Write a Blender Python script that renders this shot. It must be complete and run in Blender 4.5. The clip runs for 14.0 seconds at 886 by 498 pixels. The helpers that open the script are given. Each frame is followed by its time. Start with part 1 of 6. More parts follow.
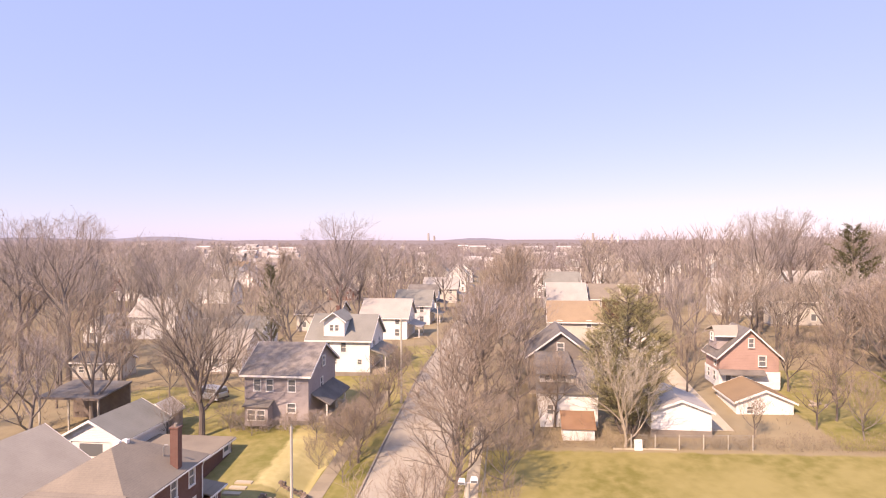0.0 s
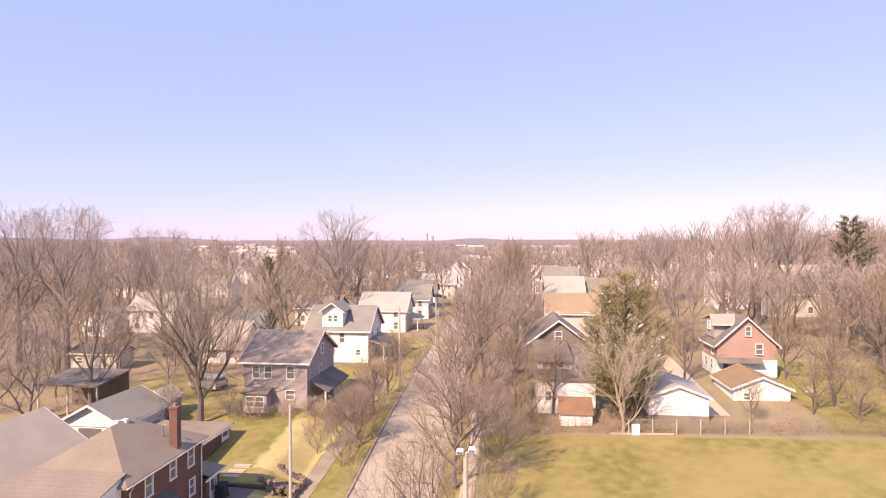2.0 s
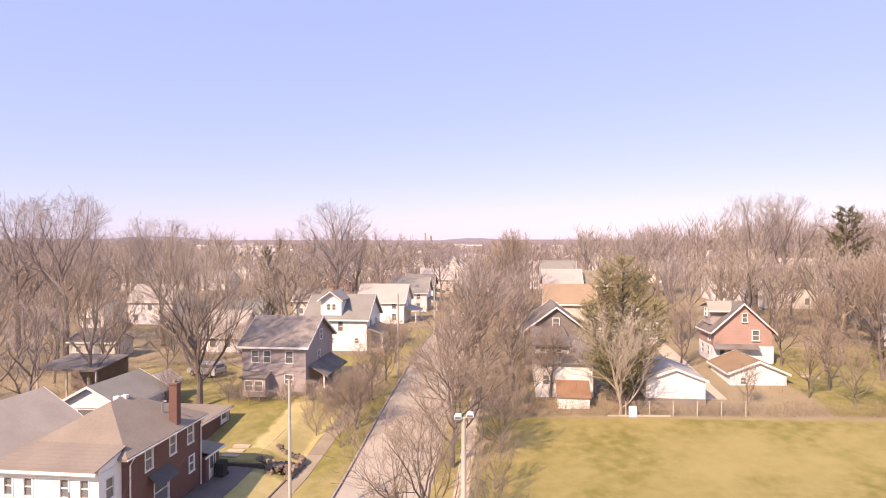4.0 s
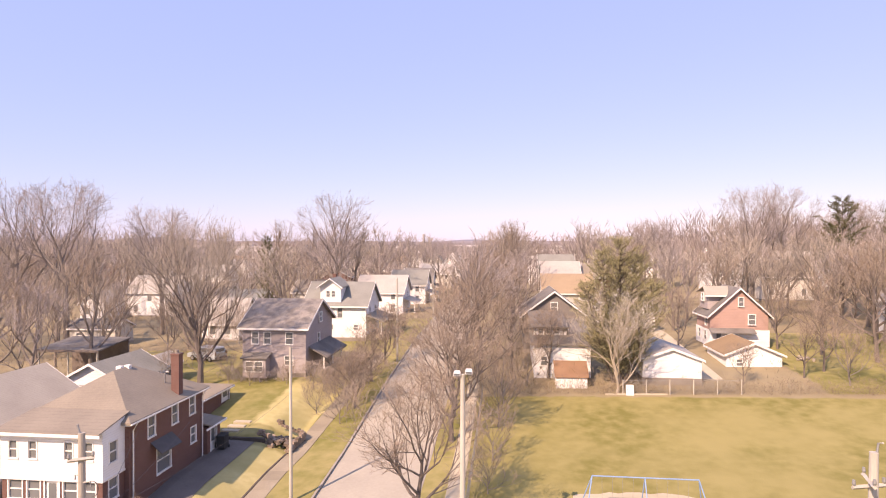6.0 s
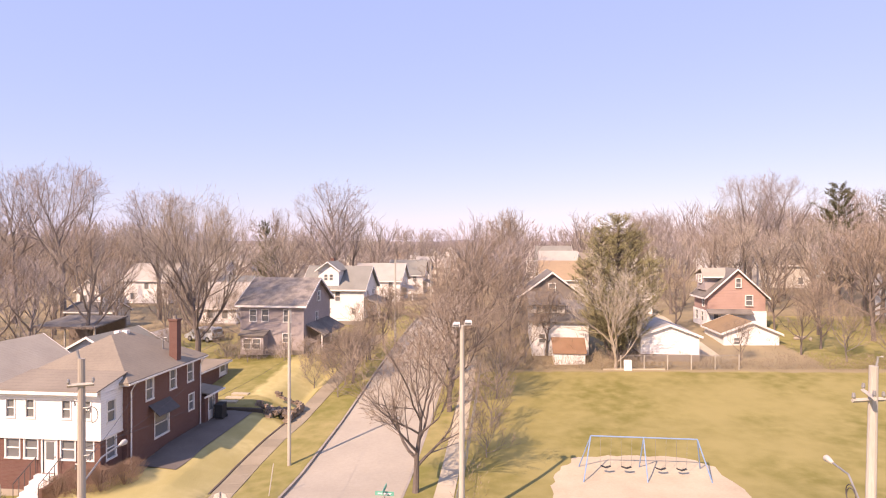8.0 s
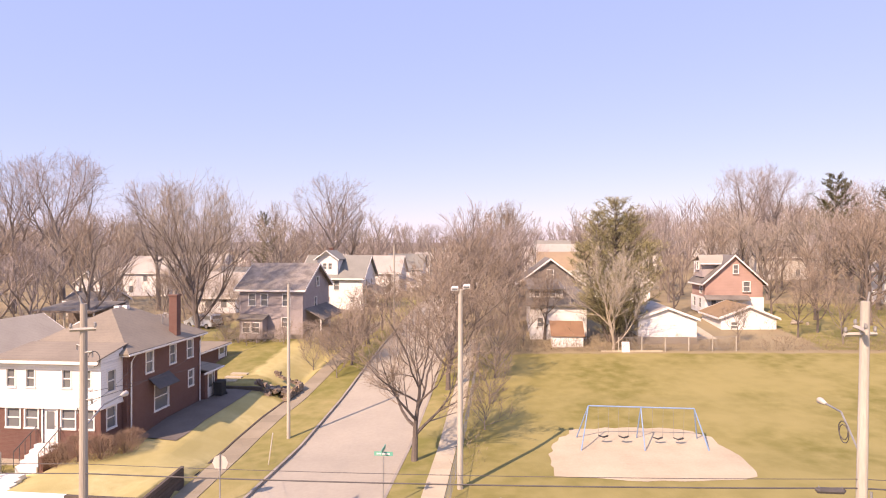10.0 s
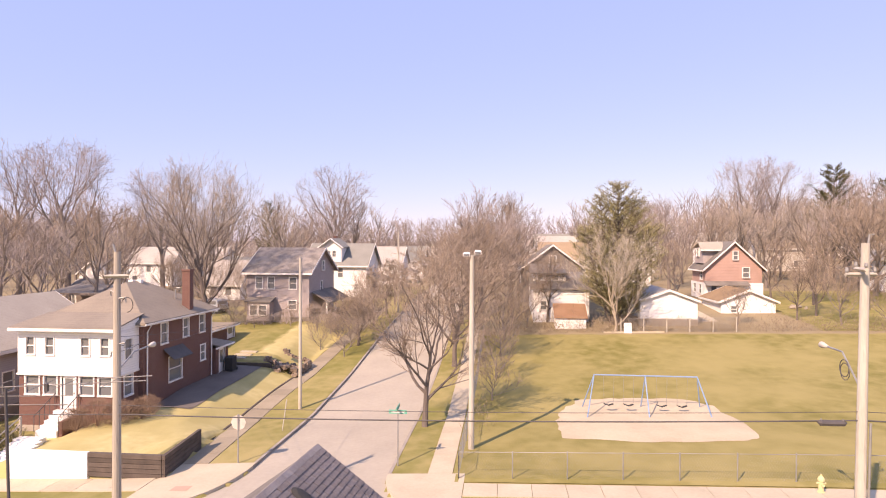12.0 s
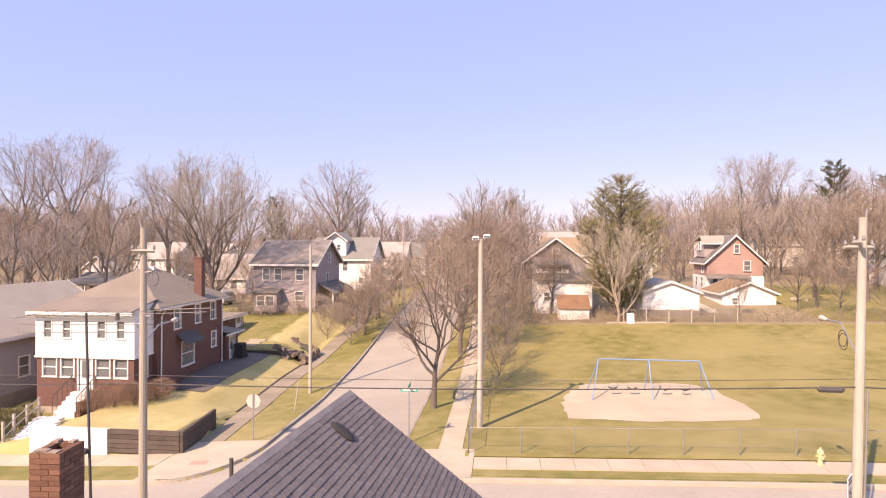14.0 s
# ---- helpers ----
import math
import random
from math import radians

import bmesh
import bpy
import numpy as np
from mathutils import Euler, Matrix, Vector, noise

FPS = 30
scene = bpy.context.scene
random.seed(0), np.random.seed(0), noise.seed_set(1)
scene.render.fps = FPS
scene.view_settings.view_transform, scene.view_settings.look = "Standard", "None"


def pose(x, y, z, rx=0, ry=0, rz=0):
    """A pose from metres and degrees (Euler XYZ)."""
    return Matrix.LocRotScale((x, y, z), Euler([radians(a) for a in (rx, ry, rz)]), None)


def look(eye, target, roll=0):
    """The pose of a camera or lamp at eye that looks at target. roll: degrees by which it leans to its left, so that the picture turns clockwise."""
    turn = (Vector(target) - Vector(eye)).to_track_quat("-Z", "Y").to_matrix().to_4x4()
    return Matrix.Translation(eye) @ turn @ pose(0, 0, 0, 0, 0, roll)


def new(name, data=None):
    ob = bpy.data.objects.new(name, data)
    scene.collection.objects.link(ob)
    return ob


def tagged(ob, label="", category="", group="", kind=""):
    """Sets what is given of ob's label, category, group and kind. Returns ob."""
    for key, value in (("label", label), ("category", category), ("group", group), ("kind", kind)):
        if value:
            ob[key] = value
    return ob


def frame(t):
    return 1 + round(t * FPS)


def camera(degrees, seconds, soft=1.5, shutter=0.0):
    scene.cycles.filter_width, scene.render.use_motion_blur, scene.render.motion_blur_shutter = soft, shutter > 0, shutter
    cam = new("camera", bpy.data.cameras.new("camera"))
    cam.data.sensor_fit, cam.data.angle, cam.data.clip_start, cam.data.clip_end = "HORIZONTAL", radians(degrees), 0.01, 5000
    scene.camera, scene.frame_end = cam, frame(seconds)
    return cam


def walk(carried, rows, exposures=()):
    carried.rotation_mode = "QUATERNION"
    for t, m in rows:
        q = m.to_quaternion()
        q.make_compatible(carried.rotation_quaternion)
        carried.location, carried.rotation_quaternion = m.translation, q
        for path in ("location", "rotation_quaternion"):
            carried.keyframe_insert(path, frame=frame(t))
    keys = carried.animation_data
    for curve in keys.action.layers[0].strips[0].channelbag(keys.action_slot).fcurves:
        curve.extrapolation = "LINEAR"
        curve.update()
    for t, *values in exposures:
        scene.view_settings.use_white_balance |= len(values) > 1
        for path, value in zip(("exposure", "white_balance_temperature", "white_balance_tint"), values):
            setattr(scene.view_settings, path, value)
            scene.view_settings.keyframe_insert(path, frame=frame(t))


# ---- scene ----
cam = camera(74.0, 14.0, 1.1)
PATH = [
    (0, (2.018, 1.241, 20.451), (0.853, 11.171, 20.331), -0.10),
    (0.5, (2.071, 1.259, 20.154), (0.912, 11.190, 20.031), -0.10),
    (1, (2.079, 1.173, 19.867), (0.923, 11.106, 19.740), -0.10),
    (1.5, (2.058, 1.076, 19.520), (0.909, 11.010, 19.398), -0.10),
    (2, (2.051, 1.044, 19.123), (0.913, 10.979, 19.009), -0.12),
    (2.5, (2.050, 1.046, 18.718), (0.922, 10.981, 18.607), -0.15),
    (3, (2.041, 1.065, 18.333), (0.921, 11.000, 18.213), -0.10),
    (5.5, (2.125, 0.188, 16.225), (1.035, 10.128, 16.135), -0.10),
    (6, (2.089, 0.213, 15.627), (1.005, 10.155, 15.542), -0.03),
    (6.5, (2.078, 0.209, 15.038), (1.003, 10.150, 14.957), 0.00),
    (7, (2.055, 0.182, 14.473), (0.993, 10.124, 14.397), 0.03),
    (7.5, (2.011, 0.164, 13.893), (0.964, 10.109, 13.822), 0.08),
    (8, (1.969, 0.169, 13.292), (0.934, 10.119, 13.217), 0.10),
    (10.5, (2.014, -0.296, 11.102), (1.009, 9.654, 11.057), 0.10),
    (11, (1.900, -0.596, 10.633), (0.911, 9.354, 10.585), 0.17),
    (11.5, (1.679, -0.823, 10.242), (0.701, 9.128, 10.189), 0.20),
    (12, (1.408, -0.971, 9.933), (0.430, 8.979, 9.877), 0.20),
    (12.5, (1.193, -1.102, 9.675), (0.217, 8.848, 9.622), 0.20),
    (13, (1.077, -1.281, 9.467), (0.100, 8.669, 9.413), 0.23),
    (13.5, (1.034, -1.512, 9.304), (0.053, 8.438, 9.247), 0.28),
    (14, (1.025, -1.787, 9.151), (0.040, 8.163, 9.086), 0.30),
]
walk(cam, [(t, look(eye, target, roll)) for t, eye, target, roll in PATH], [(0.0, 0.5, 7560.0, 35.0), (14.0, 0.5, 7560.0, 35.0)])

# ---- world and sun ----
SUN_ELEV, SUN_AZ = 40.5, 212.5          # degrees; azimuth clockwise from +y, where the sun stands
world = bpy.data.worlds.new("world")
scene.world = world
world.use_nodes = True
wn = world.node_tree
sky = wn.nodes.new("ShaderNodeTexSky")
sky.sky_type, sky.sun_disc = "NISHITA", False
sky.sun_elevation, sky.sun_rotation = radians(SUN_ELEV), radians(SUN_AZ)
sky.air_density, sky.dust_density, sky.ozone_density = 1.0, 0.25, 5.0
haze = wn.nodes.new("ShaderNodeMix")          # thin bright haze over the clear sky
haze.data_type, haze.blend_type = "RGBA", "MULTIPLY"
haze.inputs["Factor"].default_value = 1.0
haze.inputs["B"].default_value = (0.52, 0.36, 0.14, 1)
veil = wn.nodes.new("ShaderNodeMix")
veil.data_type, veil.blend_type = "RGBA", "ADD"
veil.inputs["Factor"].default_value = 1.0
veil.inputs["B"].default_value = (1.6, 2.58, 4.9, 1)
wn.links.new(sky.outputs[0], haze.inputs["A"])
wn.links.new(haze.outputs["Result"], veil.inputs["A"])
tc = wn.nodes.new("ShaderNodeTexCoord")
sep = wn.nodes.new("ShaderNodeSeparateXYZ")
deep = wn.nodes.new("ShaderNodeValToRGB")     # deeper blue with height, milky towards the horizon
for k, (f, c) in enumerate(((0.0, (0.80, 0.83, 0.86)), (0.12, (1.0, 0.935, 0.88)), (0.23, (0.955, 0.905, 0.88)), (0.42, (0.80, 0.805, 0.88)))):
    el = deep.color_ramp.elements[0] if k == 0 else deep.color_ramp.elements[1] if k == 3 else deep.color_ramp.elements.new(f)
    el.position, el.color = f, (*c, 1)
blue = wn.nodes.new("ShaderNodeMix")
blue.data_type, blue.blend_type = "RGBA", "MULTIPLY"
blue.inputs["Factor"].default_value = 1.0
wn.links.new(tc.outputs["Generated"], sep.inputs[0])
wn.links.new(sep.outputs["Z"], deep.inputs[0])
wn.links.new(veil.outputs["Result"], blue.inputs["A"])
wn.links.new(deep.outputs[0], blue.inputs["B"])
wn.links.new(blue.outputs["Result"], wn.nodes["Background"].inputs[0])
wn.nodes["Background"].inputs[1].default_value = 0.161
sun = new("sun", bpy.data.lights.new("sun", "SUN"))
sun.data.energy, sun.data.angle, sun.data.color = 5.15, radians(0.5), (1.0, 0.885, 0.67)
a, e = radians(SUN_AZ), radians(SUN_ELEV)
to_sun = Vector((math.sin(a) * math.cos(e), math.cos(a) * math.cos(e), math.sin(e)))
sun.matrix_world = look(to_sun * 100, (0, 0, 0))

# ---- materials ----
def mat(name, col, col2=None, scale=1.0, rough=0.85, metal=0.0, bump=0.0, bump_scale=20.0, vary=0.0, stretch=(1, 1, 1), fine=0.5, spec=0.3, obj_rand=0.0, contrast=1.0):
    """Noise between two colours at two scales, with bump; vary: change from object to object or island."""
    m = bpy.data.materials.new(name)
    m.use_nodes = True
    nt = m.node_tree
    b = nt.nodes["Principled BSDF"]
    b.inputs["Roughness"].default_value, b.inputs["Metallic"].default_value = rough, metal
    b.inputs["Specular IOR Level"].default_value = spec
    col2 = col2 or tuple(c * 0.8 for c in col)
    tc = nt.nodes.new("ShaderNodeTexCoord")
    mp = nt.nodes.new("ShaderNodeMapping")
    mp.inputs["Scale"].default_value = stretch
    nt.links.new(tc.outputs["Object"], mp.inputs["Vector"])
    n1 = nt.nodes.new("ShaderNodeTexNoise")
    n1.inputs["Scale"].default_value, n1.inputs["Detail"].default_value = scale, 5
    n2 = nt.nodes.new("ShaderNodeTexNoise")
    n2.inputs["Scale"].default_value, n2.inputs["Detail"].default_value = scale * 13, 3
    for n in (n1, n2):
        nt.links.new(mp.outputs[0], n.inputs["Vector"])
    mx = nt.nodes.new("ShaderNodeMath")
    mx.operation = "MULTIPLY_ADD"
    nt.links.new(n2.outputs["Fac"], mx.inputs[0])
    mx.inputs[1].default_value = fine
    nt.links.new(n1.outputs["Fac"], mx.inputs[2])
    rp = nt.nodes.new("ShaderNodeMapRange")
    mid, half = 0.5 + fine * 0.5, (0.15 + fine * 0.2) / contrast
    rp.inputs[1].default_value, rp.inputs[2].default_value = mid - half, mid + half
    nt.links.new(mx.outputs[0], rp.inputs[0])
    cm = nt.nodes.new("ShaderNodeMix")
    cm.data_type = "RGBA"
    nt.links.new(rp.outputs[0], cm.inputs["Factor"])
    cm.inputs["A"].default_value, cm.inputs["B"].default_value = (*col, 1), (*col2, 1)
    out = cm.outputs["Result"]
    if vary or obj_rand:
        hs = nt.nodes.new("ShaderNodeHueSaturation")
        if obj_rand:
            src = nt.nodes.new("ShaderNodeObjectInfo").outputs["Random"]
        else:
            src = nt.nodes.new("ShaderNodeNewGeometry").outputs["Random Per Island"]
        v = nt.nodes.new("ShaderNodeMapRange")
        k = vary or obj_rand
        v.inputs[3].default_value, v.inputs[4].default_value = 1 - k, 1 + k
        nt.links.new(src, v.inputs[0])
        nt.links.new(v.outputs[0], hs.inputs["Value"])
        nt.links.new(out, hs.inputs["Color"])
        out = hs.outputs[0]
    nt.links.new(out, b.inputs["Base Color"])
    if bump:
        n3 = nt.nodes.new("ShaderNodeTexNoise")
        n3.inputs["Scale"].default_value, n3.inputs["Detail"].default_value = bump_scale, 4
        nt.links.new(mp.outputs[0], n3.inputs["Vector"])
        bp = nt.nodes.new("ShaderNodeBump")
        bp.inputs["Strength"].default_value, bp.inputs["Distance"].default_value = bump, 0.03
        nt.links.new(n3.outputs["Fac"], bp.inputs["Height"])
        nt.links.new(bp.outputs[0], b.inputs["Normal"])
    return m


def banded(m, axis, period, depth=0.6, dark=0.75, sharp=True):
    """Adds horizontal courses (siding boards, shingle rows) to a material: a saw profile as bump and a thin dark joint."""
    nt = m.node_tree
    b = nt.nodes["Principled BSDF"]
    tc = nt.nodes.new("ShaderNodeTexCoord")
    sp = nt.nodes.new("ShaderNodeSeparateXYZ")
    nt.links.new(tc.outputs["Object"], sp.inputs[0])
    d = nt.nodes.new("ShaderNodeMath")
    d.operation, d.inputs[1].default_value = "DIVIDE", period
    nt.links.new(sp.outputs[axis], d.inputs[0])
    f = nt.nodes.new("ShaderNodeMath")
    f.operation = "FRACT"
    nt.links.new(d.outputs[0], f.inputs[0])
    bp = nt.nodes.new("ShaderNodeBump")
    bp.inputs["Strength"].default_value, bp.inputs["Distance"].default_value = depth, 0.02
    bp.invert = True
    nt.links.new(f.outputs[0], bp.inputs["Height"])
    nt.links.new(bp.outputs[0], b.inputs["Normal"])
    g = nt.nodes.new("ShaderNodeMath")
    g.operation, g.inputs[1].default_value = "LESS_THAN", 0.1
    nt.links.new(f.outputs[0], g.inputs[0])
    cm = nt.nodes.new("ShaderNodeMix")
    cm.data_type, cm.blend_type = "RGBA", "MULTIPLY"
    nt.links.new(g.outputs[0], cm.inputs["Factor"])
    src = b.inputs["Base Color"].links[0].from_socket
    nt.links.new(src, cm.inputs["A"])
    cm.inputs["B"].default_value = (dark, dark, dark, 1)
    nt.links.new(cm.outputs["Result"], b.inputs["Base Color"])
    return m


def brick_mat(name, c1, c2, mortar, scale=1.0):
    m = mat(name, c1, c2, 0.6)
    nt = m.node_tree
    b = nt.nodes["Principled BSDF"]
    tc = nt.nodes.new("ShaderNodeTexCoord")
    sp = nt.nodes.new("ShaderNodeSeparateXYZ")
    nt.links.new(tc.outputs["Object"], sp.inputs[0])
    ad = nt.nodes.new("ShaderNodeMath")
    nt.links.new(sp.outputs[0], ad.inputs[0])
    nt.links.new(sp.outputs[1], ad.inputs[1])
    cb = nt.nodes.new("ShaderNodeCombineXYZ")
    nt.links.new(ad.outputs[0], cb.inputs[0])
    nt.links.new(sp.outputs[2], cb.inputs[1])
    br = nt.nodes.new("ShaderNodeTexBrick")
    nt.links.new(cb.outputs[0], br.inputs["Vector"])
    br.inputs["Scale"].default_value = scale
    br.inputs["Brick Width"].default_value, br.inputs["Row Height"].default_value = 0.22, 0.075
    br.inputs["Mortar Size"].default_value = 0.006
    br.inputs["Color1"].default_value, br.inputs["Color2"].default_value, br.inputs["Mortar"].default_value = (*c1, 1), (*c2, 1), (*mortar, 1)
    cm = nt.nodes.new("ShaderNodeMix")
    cm.data_type = "RGBA"
    cm.inputs["Factor"].default_value = 0.35
    nt.links.new(br.outputs["Color"], cm.inputs["A"])
    nt.links.new(b.inputs["Base Color"].links[0].from_socket, cm.inputs["B"])
    nt.links.new(cm.outputs["Result"], b.inputs["Base Color"])
    bp = nt.nodes.new("ShaderNodeBump")
    bp.inputs["Strength"].default_value, bp.inputs["Distance"].default_value = 0.5, 0.01
    bp.invert = True
    nt.links.new(br.outputs["Fac"], bp.inputs["Height"])
    nt.links.new(bp.outputs[0], b.inputs["Normal"])
    return m


def glass_mat():
    m = bpy.data.materials.new("window_glass")
    m.use_nodes = True
    b = m.node_tree.nodes["Principled BSDF"]
    b.inputs["Base Color"].default_value = (0.16, 0.165, 0.17, 1)
    b.inputs["Roughness"].default_value = 0.06
    b.inputs["Specular IOR Level"].default_value = 0.6
    return m


FIELD = mat("park_grass", (0.185, 0.163, 0.041), (0.315, 0.262, 0.1), 0.13, 0.95, bump=0.6, bump_scale=9, fine=0.5, contrast=1.15)
def land_mat():
    """Winter ground: lawn, park grass, dormant straw grass and leaf litter, with ragged borders."""
    m = mat("winter_ground", (0.178, 0.166, 0.046), (0.325, 0.268, 0.115), 0.09, 0.95, bump=0.6, bump_scale=9, fine=0.45, contrast=1.6)
    nt = m.node_tree
    b = nt.nodes["Principled BSDF"]
    tc = nt.nodes.new("ShaderNodeTexCoord")

    def noisy(scale, detail=4):
        n = nt.nodes.new("ShaderNodeTexNoise")
        n.inputs["Scale"].default_value, n.inputs["Detail"].default_value = scale, detail
        nt.links.new(tc.outputs["Object"], n.inputs["Vector"])
        return n.outputs["Fac"]

    def mixed(fac, a, b2):
        c = nt.nodes.new("ShaderNodeMix")
        c.data_type = "RGBA"
        nt.links.new(fac, c.inputs["Factor"])
        for name, v in (("A", a), ("B", b2)):
            if isinstance(v, tuple):
                c.inputs[name].default_value = (*v, 1)
            else:
                nt.links.new(v, c.inputs[name])
        return c.outputs["Result"]

    def span(v, lo, hi):
        r = nt.nodes.new("ShaderNodeMapRange")
        r.inputs[1].default_value, r.inputs[2].default_value = lo, hi
        nt.links.new(v, r.inputs[0])
        return r.outputs[0]

    out = b.inputs["Base Color"].links[0].from_socket
    for name, c1, c2, scale in (("field", (0.172, 0.151, 0.04), (0.285, 0.237, 0.092), 0.16), ("dry", (0.52, 0.435, 0.215), (0.37, 0.312, 0.13), 0.32), ("litter", (0.19, 0.148, 0.092), (0.29, 0.232, 0.14), 0.08)):
        colour = mixed(span(noisy(scale, 6), 0.36, 0.64), c1, c2)
        fleck = mixed(span(noisy(scale * 6, 5), 0.35, 0.8), colour, tuple(c * 1.06 for c in c2))
        at = nt.nodes.new("ShaderNodeAttribute")
        at.attribute_name = name
        ragged = nt.nodes.new("ShaderNodeMath")
        ragged.operation = "MULTIPLY_ADD"
        nt.links.new(noisy(0.7), ragged.inputs[0])
        ragged.inputs[1].default_value = 1.1
        nt.links.new(at.outputs["Fac"], ragged.inputs[2])
        out = mixed(span(ragged.outputs[0], 0.85, 1.2), out, fleck)
    nt.links.new(out, b.inputs["Base Color"])
    return m


LAND = land_mat()
ASPHALT = mat("worn_asphalt", (0.41, 0.363, 0.298), (0.34, 0.302, 0.248), 0.35, 0.9, bump=0.3, bump_scale=60, fine=0.6)
DARKASPHALT = mat("dark_driveway", (0.125, 0.106, 0.096), (0.17, 0.146, 0.132), 0.5, 0.9, bump=0.3, bump_scale=60)
DIRTY = mat("stained_concrete", (0.32, 0.27, 0.2), (0.25, 0.21, 0.155), 0.6, 0.9, bump=0.2, bump_scale=40, obj_rand=0.1)
CONCRETE = mat("concrete", (0.51, 0.435, 0.325), (0.41, 0.35, 0.26), 0.6, 0.9, bump=0.2, bump_scale=40, obj_rand=0.06)
KERB_PALE = mat("pale_kerb_concrete", (0.5, 0.44, 0.36), (0.4, 0.35, 0.285), 1.2, 0.9, bump=0.3, bump_scale=30)
KERB = mat("kerb_concrete", (0.36, 0.32, 0.28), (0.26, 0.23, 0.20), 1.2, 0.9, bump=0.3, bump_scale=30)
SAND = mat("play_sand", (0.52, 0.435, 0.315), (0.42, 0.345, 0.245), 0.5, 0.95, bump=0.5, bump_scale=8, fine=0.4)
BARK = mat("bark", (0.115, 0.093, 0.083), (0.2, 0.165, 0.145), 2.0, 0.95, bump=0.6, bump_scale=14, stretch=(1, 1, 0.3))
# BARK lightened, mainly for farther trees: the lift of distance haze as colour
BARK_MID = mat("haze_lifted_bark", (0.165, 0.138, 0.122), (0.25, 0.213, 0.188), 2.0, 0.95, bump=0.6, bump_scale=14, stretch=(1, 1, 0.3))
BARK_PALE = mat("pale_bark", (0.42, 0.36, 0.29), (0.32, 0.265, 0.21), 2.0, 0.95, bump=0.5, bump_scale=14, stretch=(1, 1, 0.3))
TWIG = mat("twigs", (0.29, 0.247, 0.235), (0.39, 0.335, 0.318), 0.8, 0.95, vary=0.25)
TWIG_RED = mat("reddish_twigs", (0.24, 0.186, 0.145), (0.335, 0.265, 0.208), 0.8, 0.95, vary=0.25)
TWIG_TAN = mat("tan_twigs", (0.31, 0.262, 0.22), (0.41, 0.352, 0.295), 0.8, 0.95, vary=0.25)
TWIG_PALE = mat("pale_twigs", (0.44, 0.385, 0.33), (0.54, 0.475, 0.41), 0.8, 0.95, vary=0.25)
NEEDLE = mat("pine_needles", (0.27, 0.247, 0.125), (0.4, 0.36, 0.21), 0.7, 0.9, vary=0.35)
SPRUCE = mat("spruce_needles", (0.10, 0.10, 0.05), (0.165, 0.155, 0.085), 0.7, 0.9, vary=0.3)
WHITE = mat("white_paint", (0.80, 0.78, 0.76), (0.74, 0.72, 0.70), 0.8, 0.6)
TRIM = mat("white_trim", (0.80, 0.77, 0.74), (0.70, 0.67, 0.64), 1.5, 0.55)
SIDING = banded(mat("white_siding", (0.80, 0.78, 0.765), (0.74, 0.72, 0.70), 0.5, 0.6), 2, 0.14)
CREAM = banded(mat("cream_siding", (0.6, 0.555, 0.49), (0.53, 0.49, 0.43), 0.5, 0.7), 2, 0.14)
BROWNSIDING = banded(mat("brown_grey_siding", (0.23, 0.203, 0.185), (0.18, 0.158, 0.145), 0.5, 0.8), 2, 0.14)
GREYSIDING = banded(mat("grey_siding", (0.40, 0.375, 0.39), (0.34, 0.32, 0.335), 0.5, 0.7), 2, 0.14)
MAUVE = banded(mat("mauve_siding", (0.42, 0.362, 0.352), (0.33, 0.282, 0.275), 0.4, 0.75), 2, 0.12)
BLUESIDING = banded(mat("blue_grey_siding", (0.42, 0.45, 0.46), (0.37, 0.40, 0.41), 0.5, 0.7), 2, 0.14)
BRICK = brick_mat("dark_red_brick", (0.145, 0.07, 0.058), (0.185, 0.094, 0.078), (0.2, 0.15, 0.125))
REDBRICK = banded(mat("faded_red_shingle", (0.46, 0.305, 0.26), (0.39, 0.255, 0.215), 0.6, 0.85), 2, 0.18, dark=0.85)
ROOF_TAN = banded(mat("tan_shingle", (0.28, 0.235, 0.185), (0.215, 0.18, 0.145), 0.5, 0.9, bump=0.4, bump_scale=25), 2, 0.075, dark=0.85)
ROOF_GREY = banded(mat("grey_shingle", (0.44, 0.405, 0.365), (0.36, 0.33, 0.3), 0.5, 0.9), 2, 0.09, dark=0.8)
ROOF_DARK = banded(mat("dark_shingle", (0.135, 0.122, 0.112), (0.22, 0.2, 0.182), 0.5, 0.9, contrast=1.6), 2, 0.09, dark=0.8)
ROOF_OLIVE = banded(mat("weathered_shingle", (0.27, 0.262, 0.235), (0.21, 0.203, 0.18), 0.5, 0.9), 2, 0.09, dark=0.8)
ROOF_BROWN = banded(mat("orange_brown_shingle", (0.30, 0.205, 0.12), (0.24, 0.165, 0.10), 0.5, 0.9), 2, 0.09, dark=0.8)
ROOF_PALE = banded(mat("pale_shingle", (0.43, 0.375, 0.305), (0.36, 0.31, 0.25), 0.5, 0.9), 2, 0.09, dark=0.85)
ROOF_ORANGE = banded(mat("faded_orange_shingle", (0.36, 0.262, 0.17), (0.29, 0.212, 0.14), 0.5, 0.9), 2, 0.09, dark=0.85)
# high-contrast patches paint dappled branch shadow onto grey shingle
ROOF_MAUVE = banded(mat("shade_dappled_shingle", (0.17, 0.147, 0.13), (0.33, 0.286, 0.25), 1.2, 0.9, fine=0.8, contrast=1.8), 2, 0.09, dark=0.8)
RUST = mat("rusty_sheet", (0.235, 0.135, 0.08), (0.285, 0.17, 0.105), 0.8, 0.8)
GLASS = glass_mat()
POLEWOOD = mat("weathered_pole_wood", (0.52, 0.48, 0.42), (0.36, 0.325, 0.275), 1.5, 0.9, bump=0.4, bump_scale=20, stretch=(1, 1, 0.15))
